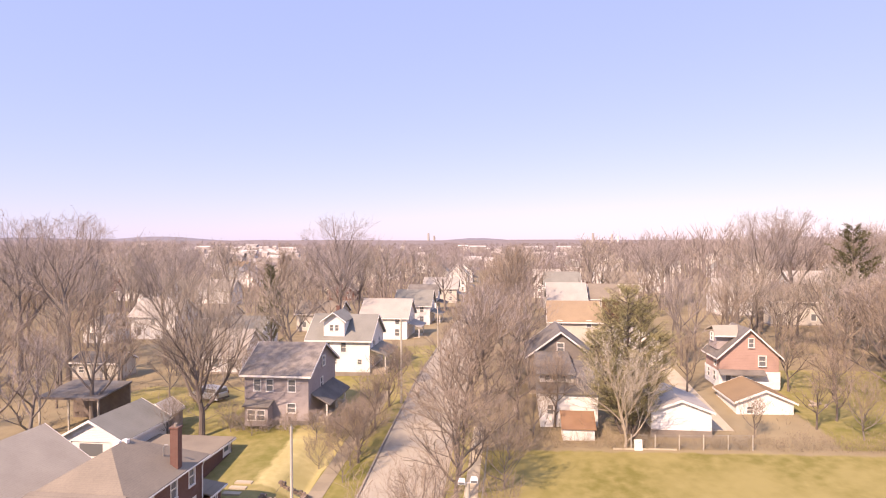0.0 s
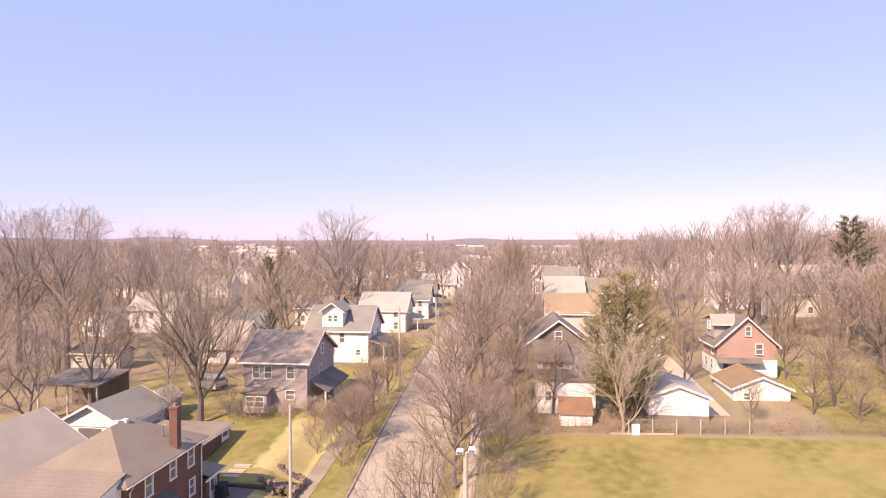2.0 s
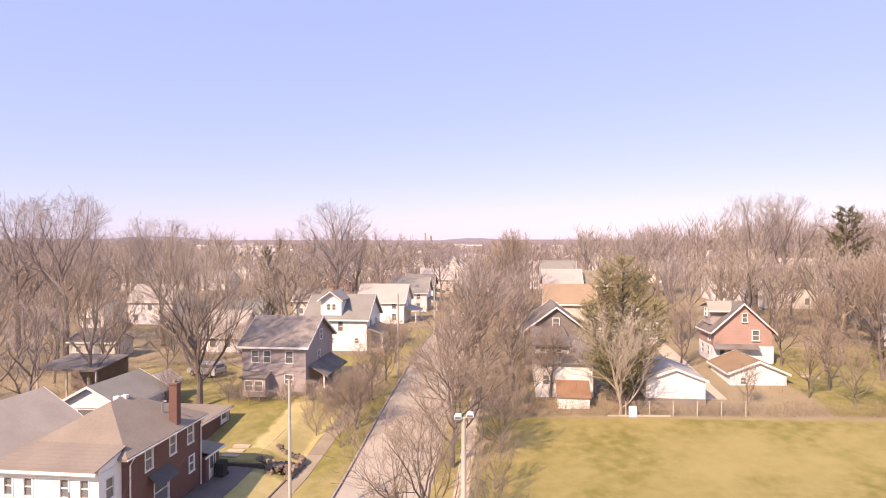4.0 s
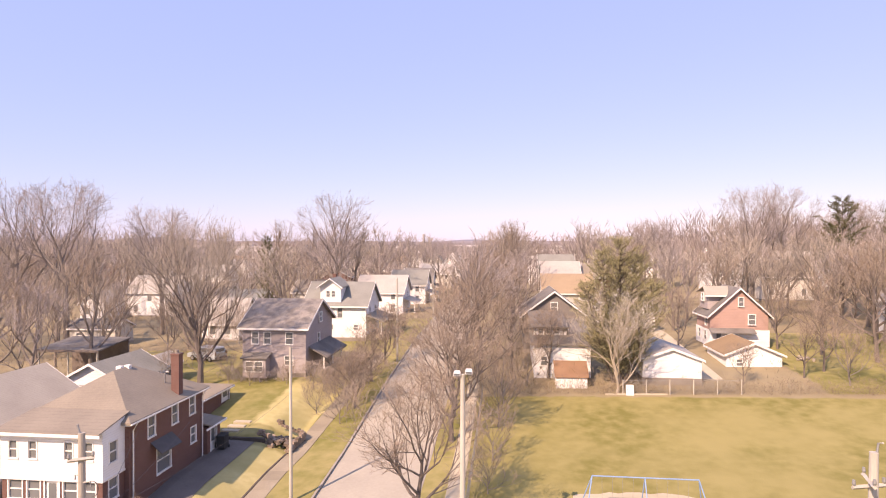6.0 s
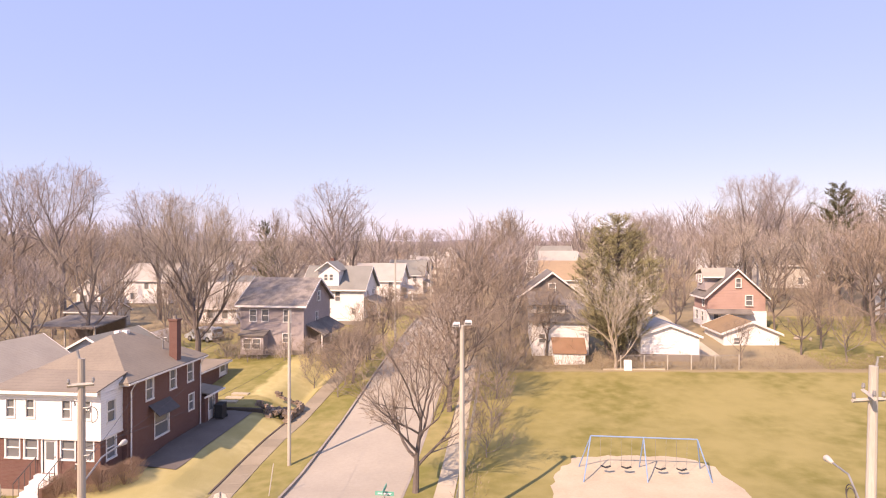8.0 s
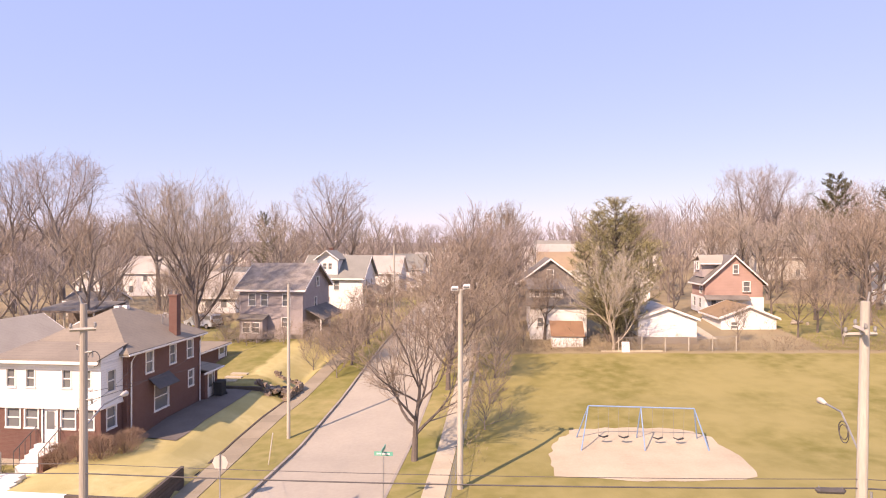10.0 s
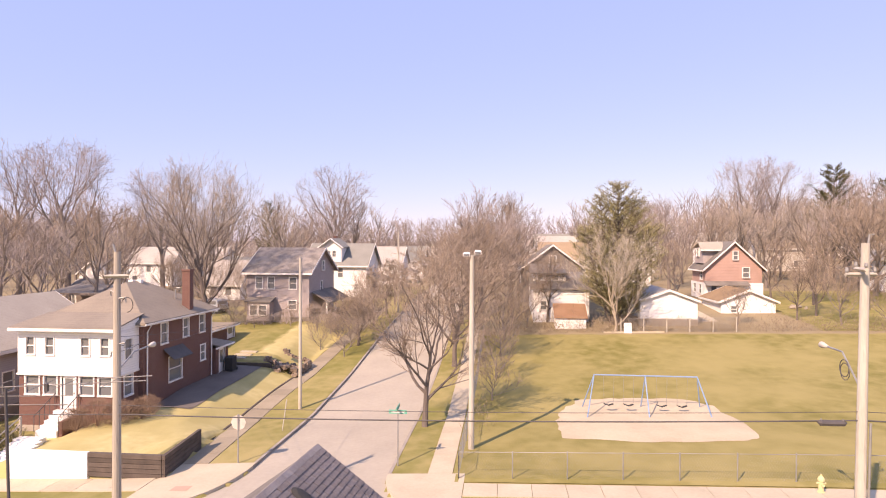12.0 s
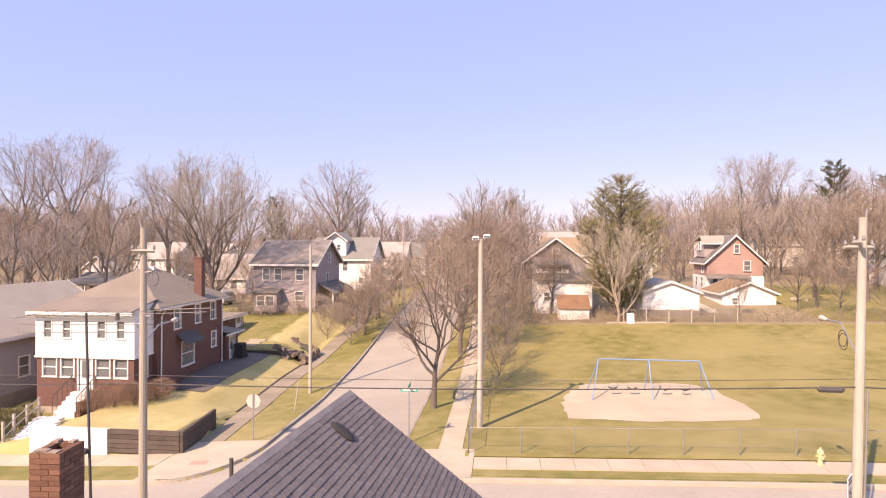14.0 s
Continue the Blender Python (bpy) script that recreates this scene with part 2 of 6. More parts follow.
POLEDARK = mat("dark_pole_wood", (0.42, 0.37, 0.315), (0.31, 0.268, 0.226), 1.5, 0.9, bump=0.4, bump_scale=20, stretch=(1, 1, 0.15))
OLDWOOD = mat("old_grey_wood", (0.22, 0.18, 0.16), (0.15, 0.12, 0.105), 1.5, 0.9, bump=0.4, bump_scale=14)
TIMBER = mat("dark_timber", (0.075, 0.06, 0.052), (0.12, 0.095, 0.08), 2.0, 0.9, bump=0.5, bump_scale=12, obj_rand=0.2)
STEEL = mat("galvanised_steel", (0.36, 0.35, 0.34), (0.27, 0.265, 0.26), 3, 0.55, metal=0.5)
DARKMETAL = mat("dark_metal", (0.07, 0.065, 0.065), (0.10, 0.09, 0.09), 3, 0.6)
BLUEPAINT = mat("blue_violet_paint", (0.17, 0.27, 0.44), (0.24, 0.34, 0.5), 3, 0.5)
GREENSIGN = mat("green_sign", (0.1, 0.36, 0.27), (0.13, 0.4, 0.31), 3, 0.5)
SIGNBACK = mat("bare_sign_back", (0.55, 0.5, 0.44), (0.48, 0.44, 0.39), 3, 0.6)
YELLOW = mat("faded_yellow_paint", (0.62, 0.54, 0.3), (0.55, 0.47, 0.25), 4, 0.6)
RUBBER = mat("black_rubber", (0.03, 0.03, 0.03), (0.045, 0.045, 0.045), 4, 0.8)
STONE = mat("rubble_stone", (0.27, 0.23, 0.20), (0.36, 0.31, 0.26), 1.5, 0.9, bump=0.6, bump_scale=10, obj_rand=0.25)
RUBBLE = mat("brown_rubble", (0.15, 0.11, 0.085), (0.3, 0.235, 0.185), 1.5, 0.9, bump=0.6, bump_scale=10, obj_rand=0.35)
CARPAINT = mat("silver_car_paint", (0.50, 0.53, 0.56), (0.46, 0.49, 0.52), 2, 0.3, metal=0.3)
HEDGE = mat("hedge_leaves", (0.10, 0.095, 0.045), (0.16, 0.14, 0.07), 2.0, 0.9, vary=0.3)
# ground beyond 420 m; some distance haze is mixed into this colour
HILL = mat("far_woods", (0.205, 0.17, 0.165), (0.27, 0.22, 0.205), 0.012, 0.95)


FARTWIG = mat("distant_twigs", (0.2, 0.167, 0.158), (0.27, 0.225, 0.21), 0.02, 0.95, vary=0.25)
PAD = mat("faded_tactile_pad", (0.5, 0.31, 0.24), (0.44, 0.29, 0.22), 1.0, 0.9)
SHRUBWOOD = mat("brown_shrub_twigs", (0.17, 0.115, 0.085), (0.26, 0.18, 0.135), 1.2, 0.95, vary=0.3)
BRUSH = mat("dry_brush", (0.21, 0.16, 0.113), (0.3, 0.238, 0.17), 0.8, 0.95, vary=0.3)
# ---- mesh helpers ----
class Mesh:
    """Gathers vertices and faces for one mesh."""

    def __init__(self):
        self.v, self.f = [], []

    def quad(self, *pts):
        n = len(self.v)
        self.v += [tuple(p) for p in pts]
        self.f.append(tuple(range(n, n + len(pts))))
        return self

    def box(self, x0, y0, z0, x1, y1, z1):
        n = len(self.v)
        self.v += [(x0, y0, z0), (x1, y0, z0), (x1, y1, z0), (x0, y1, z0), (x0, y0, z1), (x1, y0, z1), (x1, y1, z1), (x0, y1, z1)]
        self.f += [(n, n + 3, n + 2, n + 1), (n + 4, n + 5, n + 6, n + 7), (n, n + 1, n + 5, n + 4), (n + 1, n + 2, n + 6, n + 5), (n + 2, n + 3, n + 7, n + 6), (n + 3, n, n + 4, n + 7)]
        return self

    def slab(self, pts, thick):
        """A flat polygon thickened downwards along z."""
        n, k = len(self.v), len(pts)
        self.v += [tuple(p) for p in pts] + [(p[0], p[1], p[2] - thick) for p in pts]
        self.f.append(tuple(range(n, n + k)))
        self.f.append(tuple(range(n + 2 * k - 1, n + k - 1, -1)))
        for i in range(k):
            j = (i + 1) % k
            self.f.append((n + i, n + k + i, n + k + j, n + j))
        return self

    def tube(self, pts, radii, sides=6, cap=False):
        n = len(self.v)
        for i, p in enumerate(pts):
            p = Vector(p)
            d = Vector(pts[min(i + 1, len(pts) - 1)]) - Vector(pts[max(i - 1, 0)])
            d.normalize()
            u = d.cross(Vector((0, 0, 1)) if abs(d.z) < 0.9 else Vector((1, 0, 0))).normalized()
            w = d.cross(u)
            r = radii[i] if isinstance(radii, (list, tuple)) else radii
            for k in range(sides):
                c = math.tau * k / sides
                q = p + (u * math.cos(c) + w * math.sin(c)) * r
                self.v.append((q.x, q.y, q.z))
        for i in range(len(pts) - 1):
            for k in range(sides):
                a0, a1 = n + i * sides + k, n + i * sides + (k + 1) % sides
                self.f.append((a0, a1, a1 + sides, a0 + sides))
        if cap:
            self.f.append(tuple(n + k for k in range(sides - 1, -1, -1)))
            self.f.append(tuple(n + (len(pts) - 1) * sides + k for k in range(sides)))
        return self

    def data(self, name):
        me = bpy.data.meshes.new(name)
        me.from_pydata(self.v, [], self.f)
        return me


def part(name, m, material, parent=None, label="", smooth=False, at=None):
    """Links a Mesh (or ready mesh data) as one object under a thing or under a part."""
    me = m.data(name) if isinstance(m, Mesh) else m
    if material and not me.materials:
        me.materials.append(material)
    if smooth:
        me.polygons.foreach_set("use_smooth", [True] * len(me.polygons))
    ob = new(name, me)
    ob.parent = parent
    if at is not None:
        ob.matrix_basis = at
    return tagged(ob, label)


def thing(name, at, label, category, group=""):
    ob = new(name)
    ob.empty_display_size = 0.3
    ob.matrix_basis = at
    return tagged(ob, label, category, group)


def solo(name, m, material, at, label, category, group="", kind="", smooth=False):
    return tagged(part(name, m, material, None, label, smooth, at), label, category, group, kind)


def ease(x, xs, ys):
    return float(np.interp(x, xs, ys))


# ---- the lie of the land ----
def gz(x, y):
    """Height of the ground: it rises to the east along the cross street and to the north up the side street."""
    side = ease(x, (-60, -40, -22, -16, -9, 0, 14, 40, 60), (-1.8, -1.6, -1.1, -0.85, -0.4, 0, 0.39, 0.9, 1.0)) * ease(y, (0, 130, 260), (1, 1, 0))
    up = ease(y, (0, 22, 28, 34.5, 44, 55, 60, 79, 110, 200, 450), (0, 0, -0.05, -0.2, 0.35, 1.5, 1.95, 3.3, 3.6, 2.5, 0))
    far = ease(math.hypot(x, y), (1200, 2400, 3000, 3300), (0, 8, 28, 30))
    if far:
        far += 5 * noise.noise(Vector((x, y, 0)) * 0.0016)
    bank = 1.3 * ease(x, (-34, -28, -17.4, -15.0), (1, 1, 1, 0)) * ease(y, (43.9, 44.1, 58, 76), (0, 1, 1, 0)) * ease(x, (-60, -50), (0.6, 1))
    hill = ease(y, (92, 200, 420, 900), (0, 5, 6, 0)) * ease(x, (14, 70), (0, 1))
    return side + up + far + bank + hill


ROAD_W, ROAD_E = -10.2, -3.52        # kerbs of the side street
CROSS_S, CROSS_N = 17.45, 21.15        # kerbs of the cross street


CORNERS = ((ROAD_W - 3.0, -1, 3.0, 4.6), (ROAD_E + 2.6, 1, 2.6, 3.4))     # rounded street corners: centre x, side, half axes


def edge_w(y):
    """Where the raised lawns meet the west pavement."""
    return ease(y, (24.4, 28.9, 35.3, 40.2, 44, 52, 72), (-13.95, -14.35, -14.95, -14.95, -14.65, -14.4, -13.9))


def arc_x(corner, y):
    """The kerb line of a rounded corner at y."""
    cx, side, a, b = corner
    f = min(1.0, max(0.0, (CROSS_N + b - y) / b))
    return cx - side * a * math.sqrt(max(0.0, 1 - f * f))


def in_corner(x, y):
    """On the carriageway inside a rounded corner."""
    for c in CORNERS:
        cx, side, a, b = c
        if CROSS_N <= y < CROSS_N + b and -0.02 < (cx - x) * side < a and (arc_x(c, y) - x) * side > 0.05:
            return True
    return False


def lawn_rise(x, y):
    """The front lawn of the brick house stands above the pavement, held by a low wall."""
    if not 24.55 < y < 43.95:
        return 0.0
    foot = ease(y, (26.5, 32), (0.95, 0.08))
    return ease(x - edge_w(y), (-15.6, -13.6, -10.4, -8.2, -7.0, -4.2, -2.0, -0.07, 0.0), (0, 0.35, 0.38, 0.48, 0.95, 0.95, 0.74, foot, 0)) * ease(y, (24.55, 24.6, 28, 33, 36.4, 40, 43.9), (0, 1.12, 1.12, 1.25, 1.45, 1.25, 1.08))


def build_ground():
    xs = sorted({*np.linspace(-3400, -300, 18), *np.linspace(-260, -70, 14), *np.linspace(-60, 60, 81), *np.linspace(70, 260, 14), *np.linspace(300, 3400, 18),
                 ROAD_W, ROAD_W - 0.03, ROAD_E, ROAD_E + 0.03, *np.linspace(-17, -10.6, 33), *np.linspace(-3.3, -0.7, 11), -18, -28, -30})
    ys = sorted({43.9, 43.95, 44.1, *np.linspace(-600, -60, 6), *np.linspace(-40, 10, 6), *np.linspace(11, 90, 76), *np.linspace(21.5, 26.1, 12), *np.linspace(94, 200, 28), *np.linspace(220, 440, 12), *np.linspace(500, 3500, 32),
                 CROSS_S, CROSS_S - 0.03, CROSS_N, CROSS_N + 0.03, 24.55, 24.6})
    m = Mesh()
    for y in ys:
        for x in xs:
            z = gz(x, y) + lawn_rise(x, y)
            if ROAD_W - 0.01 < x < ROAD_E + 0.01 and CROSS_S - 0.01 < y < 420 or CROSS_S - 0.01 < y < CROSS_N + 0.01 or in_corner(x, y):
                z -= 0.3
            m.v.append((x, y, z))
    n = len(xs)
    for j in range(len(ys) - 1):
        for i in range(n - 1):
            m.f.append((j * n + i, j * n + i + 1, (j + 1) * n + i + 1, (j + 1) * n + i))
    me = m.data("ground")
    cover = {k: me.attributes.new(k, "FLOAT", "POINT") for k in ("field", "dry", "litter")}
    for k, v in enumerate(me.vertices):
        x, y, _ = v.co
        kind = ""
        if x > -0.6 and 23 < y < 54.5 and x < 62:
            kind = "field"
        elif y > 62 or x < -42 or (x > -2 and y > 54.5):
            if not (-24 < x < -10.0 and 62 < y < 100 or -46 < x < -24 and 62 < y < 74 or 31 < x < 62 and 56 < y < 80):
                kind = "litter"
        elif edge_w(y) > x > -25.5 and 24.5 < y < 33 or -20 < x < edge_w(y) and 33 <= y < 43.5 or -18.5 < x < edge_w(y) and 46 < y < 62:
            kind = "dry"
        if kind:
            cover[kind].data[k].value = 1.0
    for mm in (LAND, HILL):
        me.materials.append(mm)
    for p in me.polygons:
        p.material_index = 1 if math.hypot(p.center.x, p.center.y) > 420 else 0
        p.use_smooth = True
    ob = new("ground", me)
    return tagged(ob, "dormant straw-green winter lawn and leaf litter over gently rising ground", "ground", kind="structure")


def strip(x0, x1, y0, y1, lift, step=2.0, raised=0):
    """A sheet over the ground between two corners."""
    m = Mesh()
    nx, ny = max(1, int(abs(x1 - x0) / step)), max(1, int(abs(y1 - y0) / step))
    for j in range(ny + 1):
        for i in range(nx + 1):
            x, y = x0 + (x1 - x0) * i / nx, y0 + (y1 - y0) * j / ny
            m.v.append((x, y, gz(x, y) + lift + raised * lawn_rise(x, y)))
    for j in range(ny):
        for i in range(nx):
            a = j * (nx + 1) + i
            m.f.append((a, a + 1, a + nx + 2, a + nx + 1))
    return m


def bend(m, x0, x1, y0, y1, lift, thick=0.2, step=3.0):
    """A kerb or edging of some width that follows the ground."""
    along = abs(x1 - x0) > abs(y1 - y0)
    n = max(1, int((abs(x1 - x0) if along else abs(y1 - y0)) / step))
    for i in range(n):
        a, b = i / n, (i + 1) / n
        if along:
            p = [(x0 + (x1 - x0) * a, y0), (x0 + (x1 - x0) * b, y0), (x0 + (x1 - x0) * b, y1), (x0 + (x1 - x0) * a, y1)]
        else:
            p = [(x0, y0 + (y1 - y0) * a), (x1, y0 + (y1 - y0) * a), (x1, y0 + (y1 - y0) * b), (x0, y0 + (y1 - y0) * b)]
        m.slab([(x, y, gz(x, y) + lift) for x, y in p], thick)
    return m


build_ground()
solo("road", strip(ROAD_W, ROAD_E, CROSS_N, 420, -0.13), ASPHALT, pose(0, 0, 0), "pale worn asphalt side street with patched cracks", "road", kind="structure")
for cx, side, a, b in CORNERS:
    m = Mesh()
    for i in range(13):
        y = CROSS_N + b * i / 12
        x0 = ROAD_W if side < 0 else ROAD_E
        for x in (x0, arc_x((cx, side, a, b), y)):
            m.v.append((x, y, gz(x, y) - 0.128))
    m.f = [(2 * i, 2 * i + 1, 2 * i + 3, 2 * i + 2) for i in range(12)]
    solo("road_corner", m, ASPHALT, pose(0, 0, 0), "pale asphalt widening at the rounded street corner", "road", kind="structure")
solo("road_cross", strip(-160, 160, CROSS_S, CROSS_N - 0.002, -0.13), ASPHALT, pose(0, 0, 0), "pale asphalt cross street at the corner", "road", kind="structure")


# ---- buildings ----
def wall_face(m, o, u, n, length, height, holes, top=None, depth=0.12):
    """A wall seen from outside: o its foot, u along it, n outward; holes (u0, z0, u1, z1) go in by depth; top: a gable rise at the middle."""
    o, u, n = Vector(o), Vector(u), Vector(n)
    z = Vector((0, 0, 1))
    us = sorted({0.0, length, *[h[0] for h in holes], *[h[2] for h in holes]})
    zs = sorted({0.0, height, *[h[1] for h in holes if h[1] < height], *[h[3] for h in holes if h[3] < height]})
    for i in range(len(us) - 1):
        for j in range(len(zs) - 1):
            cu, cz = (us[i] + us[i + 1]) / 2, (zs[j] + zs[j + 1]) / 2
            if any(h[0] < cu < h[2] and h[1] < cz < h[3] for h in holes):
                continue
            m.quad(o + u * us[i] + z * zs[j], o + u * us[i + 1] + z * zs[j], o + u * us[i + 1] + z * zs[j + 1], o + u * us[i] + z * zs[j + 1])
    for h in holes:
        c = [o + u * h[0] + z * h[1], o + u * h[2] + z * h[1], o + u * h[2] + z * h[3], o + u * h[0] + z * h[3]]
        for i in range(4):
            a, b = c[i], c[(i + 1) % 4]
            m.quad(a, b, b - n * depth, a - n * depth)
    if top:
        m.quad(o + z * height, o + u * length + z * height, o + u * (length / 2) + z * (height + top))


def window(parent, o, u, n, w, h, bars=True, frame_mat=None, name="window"):
    """A sash window at o (its lower corner on the wall face): casing proud of the wall, two sashes, panes set back."""
    o, u, n = Vector(o), Vector(u), Vector(n)
    z = Vector((0, 0, 1))
    frame_mat = frame_mat or TRIM

    def bar(m, u0, z0, u1, z1, d0, d1):
        k = len(m.v)
        m.v += [tuple(o + u * a + z * b + n * d) for d in (d0, d1) for a, b in ((u0, z0), (u1, z0), (u1, z1), (u0, z1))]
        m.f += [(k, k + 3, k + 2, k + 1), (k + 4, k + 5, k + 6, k + 7)] + [(k + i, k + (i + 1) % 4, k + 4 + (i + 1) % 4, k + 4 + i) for i in range(4)]
    m, t = Mesh(), 0.06
    bar(m, -t, -t, 0.02, h + t, -0.11, 0.03)
    bar(m, w - 0.02, -t, w + t, h + t, -0.11, 0.03)
    bar(m, 0.02, h - 0.02, w - 0.02, h + t, -0.11, 0.032)
    bar(m, -t - 0.015, -t - 0.01, w + t + 0.015, 0.02, -0.11, 0.055)
    if bars:
        bar(m, 0.02, h * 0.5 - 0.03, w - 0.02, h * 0.5 + 0.03, -0.1, -0.02)
    fr = part(name, m, frame_mat, parent)
    for k, (z0, z1) in enumerate(((0.02, h * 0.5 - 0.03), (h * 0.5 + 0.03, h - 0.02)) if bars else ((0.02, h - 0.02),)):
        p = Mesh()
        bar(p, 0.02, z0, w - 0.02, z1, -0.1, -0.085 if k else -0.07)
        part("pane", p, GLASS, fr)
    return fr


def door(parent, o, u, n, w, h, material=None, glazed=True):
    o, u, n = Vector(o), Vector(u), Vector(n)
    z = Vector((0, 0, 1))

    def blk(m, u0, z0, u1, z1, d0, d1):
        k = len(m.v)
        m.v += [tuple(o + u * a + z * b + n * d) for d in (d0, d1) for a, b in ((u0, z0), (u1, z0), (u1, z1), (u0, z1))]
        m.f += [(k, k + 3, k + 2, k + 1), (k + 4, k + 5, k + 6, k + 7)] + [(k + i, k + (i + 1) % 4, k + 4 + (i + 1) % 4, k + 4 + i) for i in range(4)]
    m = Mesh()
    blk(m, 0, 0, w, h, -0.1, -0.05)
    blk(m, -0.1, 0, 0.0, h + 0.1, -0.1, 0.03)
    blk(m, w, 0, w + 0.1, h + 0.1, -0.1, 0.03)
    blk(m, 0, h, w, h + 0.1, -0.1, 0.028)
    d = part("door", m, material or TRIM, parent)
    if glazed:
        p = Mesh()
        blk(p, w * 0.2, h * 0.4, w * 0.8, h * 0.92, -0.06, -0.045)
        part("pane", p, GLASS, d)
    k = Mesh()
    blk(k, w * 0.86, h * 0.46, w * 0.92, h * 0.5, -0.06, 0.0)
    part("handle", k, STEEL, d)
    return d


def gable_roof(w, d, h, rise, over=0.4, thick=0.16, axis="x", eaves=0.0):
    """Two slopes; axis: the way the ridge runs."""
    m = Mesh()
    L, S = (w, d) if axis == "x" else (d, w)
    slope = rise / (S / 2)
    a, b = L / 2 + over, S / 2 + over
    z0, z1 = h - over * slope + 0.02, h + rise + 0.02
    for s in (-1, 1):
        pts = [(-a, s * b, z0 + thick), (a, s * b, z0 + thick), (a, 0, z1 + thick), (-a, 0, z1 + thick)]
        if s > 0:
            pts = pts[::-1]
        if axis == "y":
            pts = [(-p[1], p[0], p[2]) for p in pts]
        m.slab(pts, thick)
    return m


def hip_roof(x0, x1, y0, y1, h, rise, over=0.45, thick=0.14):
    """Four slopes over a rectangle, the ridge along the longer side."""
    X0, X1, Y0, Y1 = x0 - over, x1 + over, y0 - over, y1 + over
    k = min(X1 - X0, Y1 - Y0) / 2
    z0, z1 = h, h + rise
    if X1 - X0 >= Y1 - Y0:
        A, B = (X0 + k, (Y0 + Y1) / 2, z1), (X1 - k, (Y0 + Y1) / 2, z1)
        faces = [[(X0, Y0, z0), (X1, Y0, z0), B, A], [(X1, Y0, z0), (X1, Y1, z0), B], [(X1, Y1, z0), (X0, Y1, z0), A, B], [(X0, Y1, z0), (X0, Y0, z0), A]]
    else:
        A, B = ((X0 + X1) / 2, Y0 + k, z1), ((X0 + X1) / 2, Y1 - k, z1)
        faces = [[(X0, Y0, z0), (X1, Y0, z0), A], [(X1, Y0, z0), (X1, Y1, z0), B, A], [(X1, Y1, z0), (X0, Y1, z0), B], [(X0, Y1, z0), (X0, Y0, z0), A, B]]
    m = Mesh()
    for f in faces:
        m.slab([(x, y, z + thick) for x, y, z in f], thick)
    return m


SIDES = {"S": ((-1, -1), (1, 0, 0), (0, -1, 0)), "E": ((1, -1), (0, 1, 0), (1, 0, 0)), "N": ((1, 1), (-1, 0, 0), (0, 1, 0)), "W": ((-1, 1), (0, -1, 0), (-1, 0, 0))}


def body(parent, w, d, h, material, wins=(), doors=(), gables="", rise=0, name="wall", cx=0, cy=0, z0=0, trim=TRIM, bars=True):
    """Four walls round a rectangle with windows (side, u, z, width, height) and doors (side, u, z, width, height); each wall a part."""
    for s, (c, u, n) in SIDES.items():
        L = w if s in "SN" else d
        o = Vector((cx + c[0] * w / 2, cy + c[1] * d / 2, z0))
        holes = [(a, b, a + ww, b + hh) for q, a, b, ww, hh in (*wins, *doors) if q == s]
        m = Mesh()
        wall_face(m, o, u, n, L, h, [x for x in holes if x[3] <= h], rise if s in gables else None)
        part(name, m, material, parent)
        for q, a, b, ww, hh in wins:
            if q == s:
                window(parent, o + Vector(u) * a + Vector((0, 0, b)) + Vector(n) * (0.0 if b + hh <= h else 0.12), u, n, ww, hh, bars, trim)
        for q, a, b, ww, hh in doors:
            if q == s:
                door(parent, o + Vector(u) * a + Vector((0, 0, b)), u, n, ww, hh)


def chimney(parent, x, y, z0, z1, w=0.6, d=0.6, material=None):
    m = Mesh().box(x - w / 2, y - d / 2, z0, x + w / 2, y + d / 2, z1 - 0.12)
    m.box(x - w / 2 - 0.05, y - d / 2 - 0.05, z1 - 0.12, x + w / 2 + 0.05, y + d / 2 + 0.05, z1)
    c = part("chimney", m, material or BRICK, parent)
    part("flue", Mesh().tube([(x, y, z1 - 0.02), (x, y, z1 + 0.2)], 0.13, 8, True), STONE, c)
    return c


def porch(parent, x0, x1, y0, y1, h, roof, posts, floor=0.45, slope=("E", 0.5), base=None):
    """A porch: deck, posts and a lean-to roof."""
    part("porch_floor", Mesh().box(x0, y0, -0.4, x1, y1, floor), base or CONCRETE, parent)
    side, drop = slope
    hi, lo = h + drop, h
    o = 0.3
    z = {"E": lambda x, y: hi + (lo - hi) * (x - x0) / (x1 - x0), "W": lambda x, y: lo + (hi - lo) * (x - x0) / (x1 - x0),
         "S": lambda x, y: lo + (hi - lo) * (y - y0) / (y1 - y0)}[side]
    X0, X1, Y0, Y1 = x0 - (0 if side == "E" else o), x1 + (o if side == "E" else o), y0 - o, y1 + (0 if side == "S" else o)
    part("porch_roof", Mesh().slab([(x, y, z(x, y) + 0.14) for x, y in ((X0, Y0), (X1, Y0), (X1, Y1), (X0, Y1))], 0.14), roof, parent)
    for px, py in posts:
        part("post", Mesh().box(px - 0.08, py - 0.08, floor, px + 0.08, py + 0.08, z(px, py)), TRIM, parent)


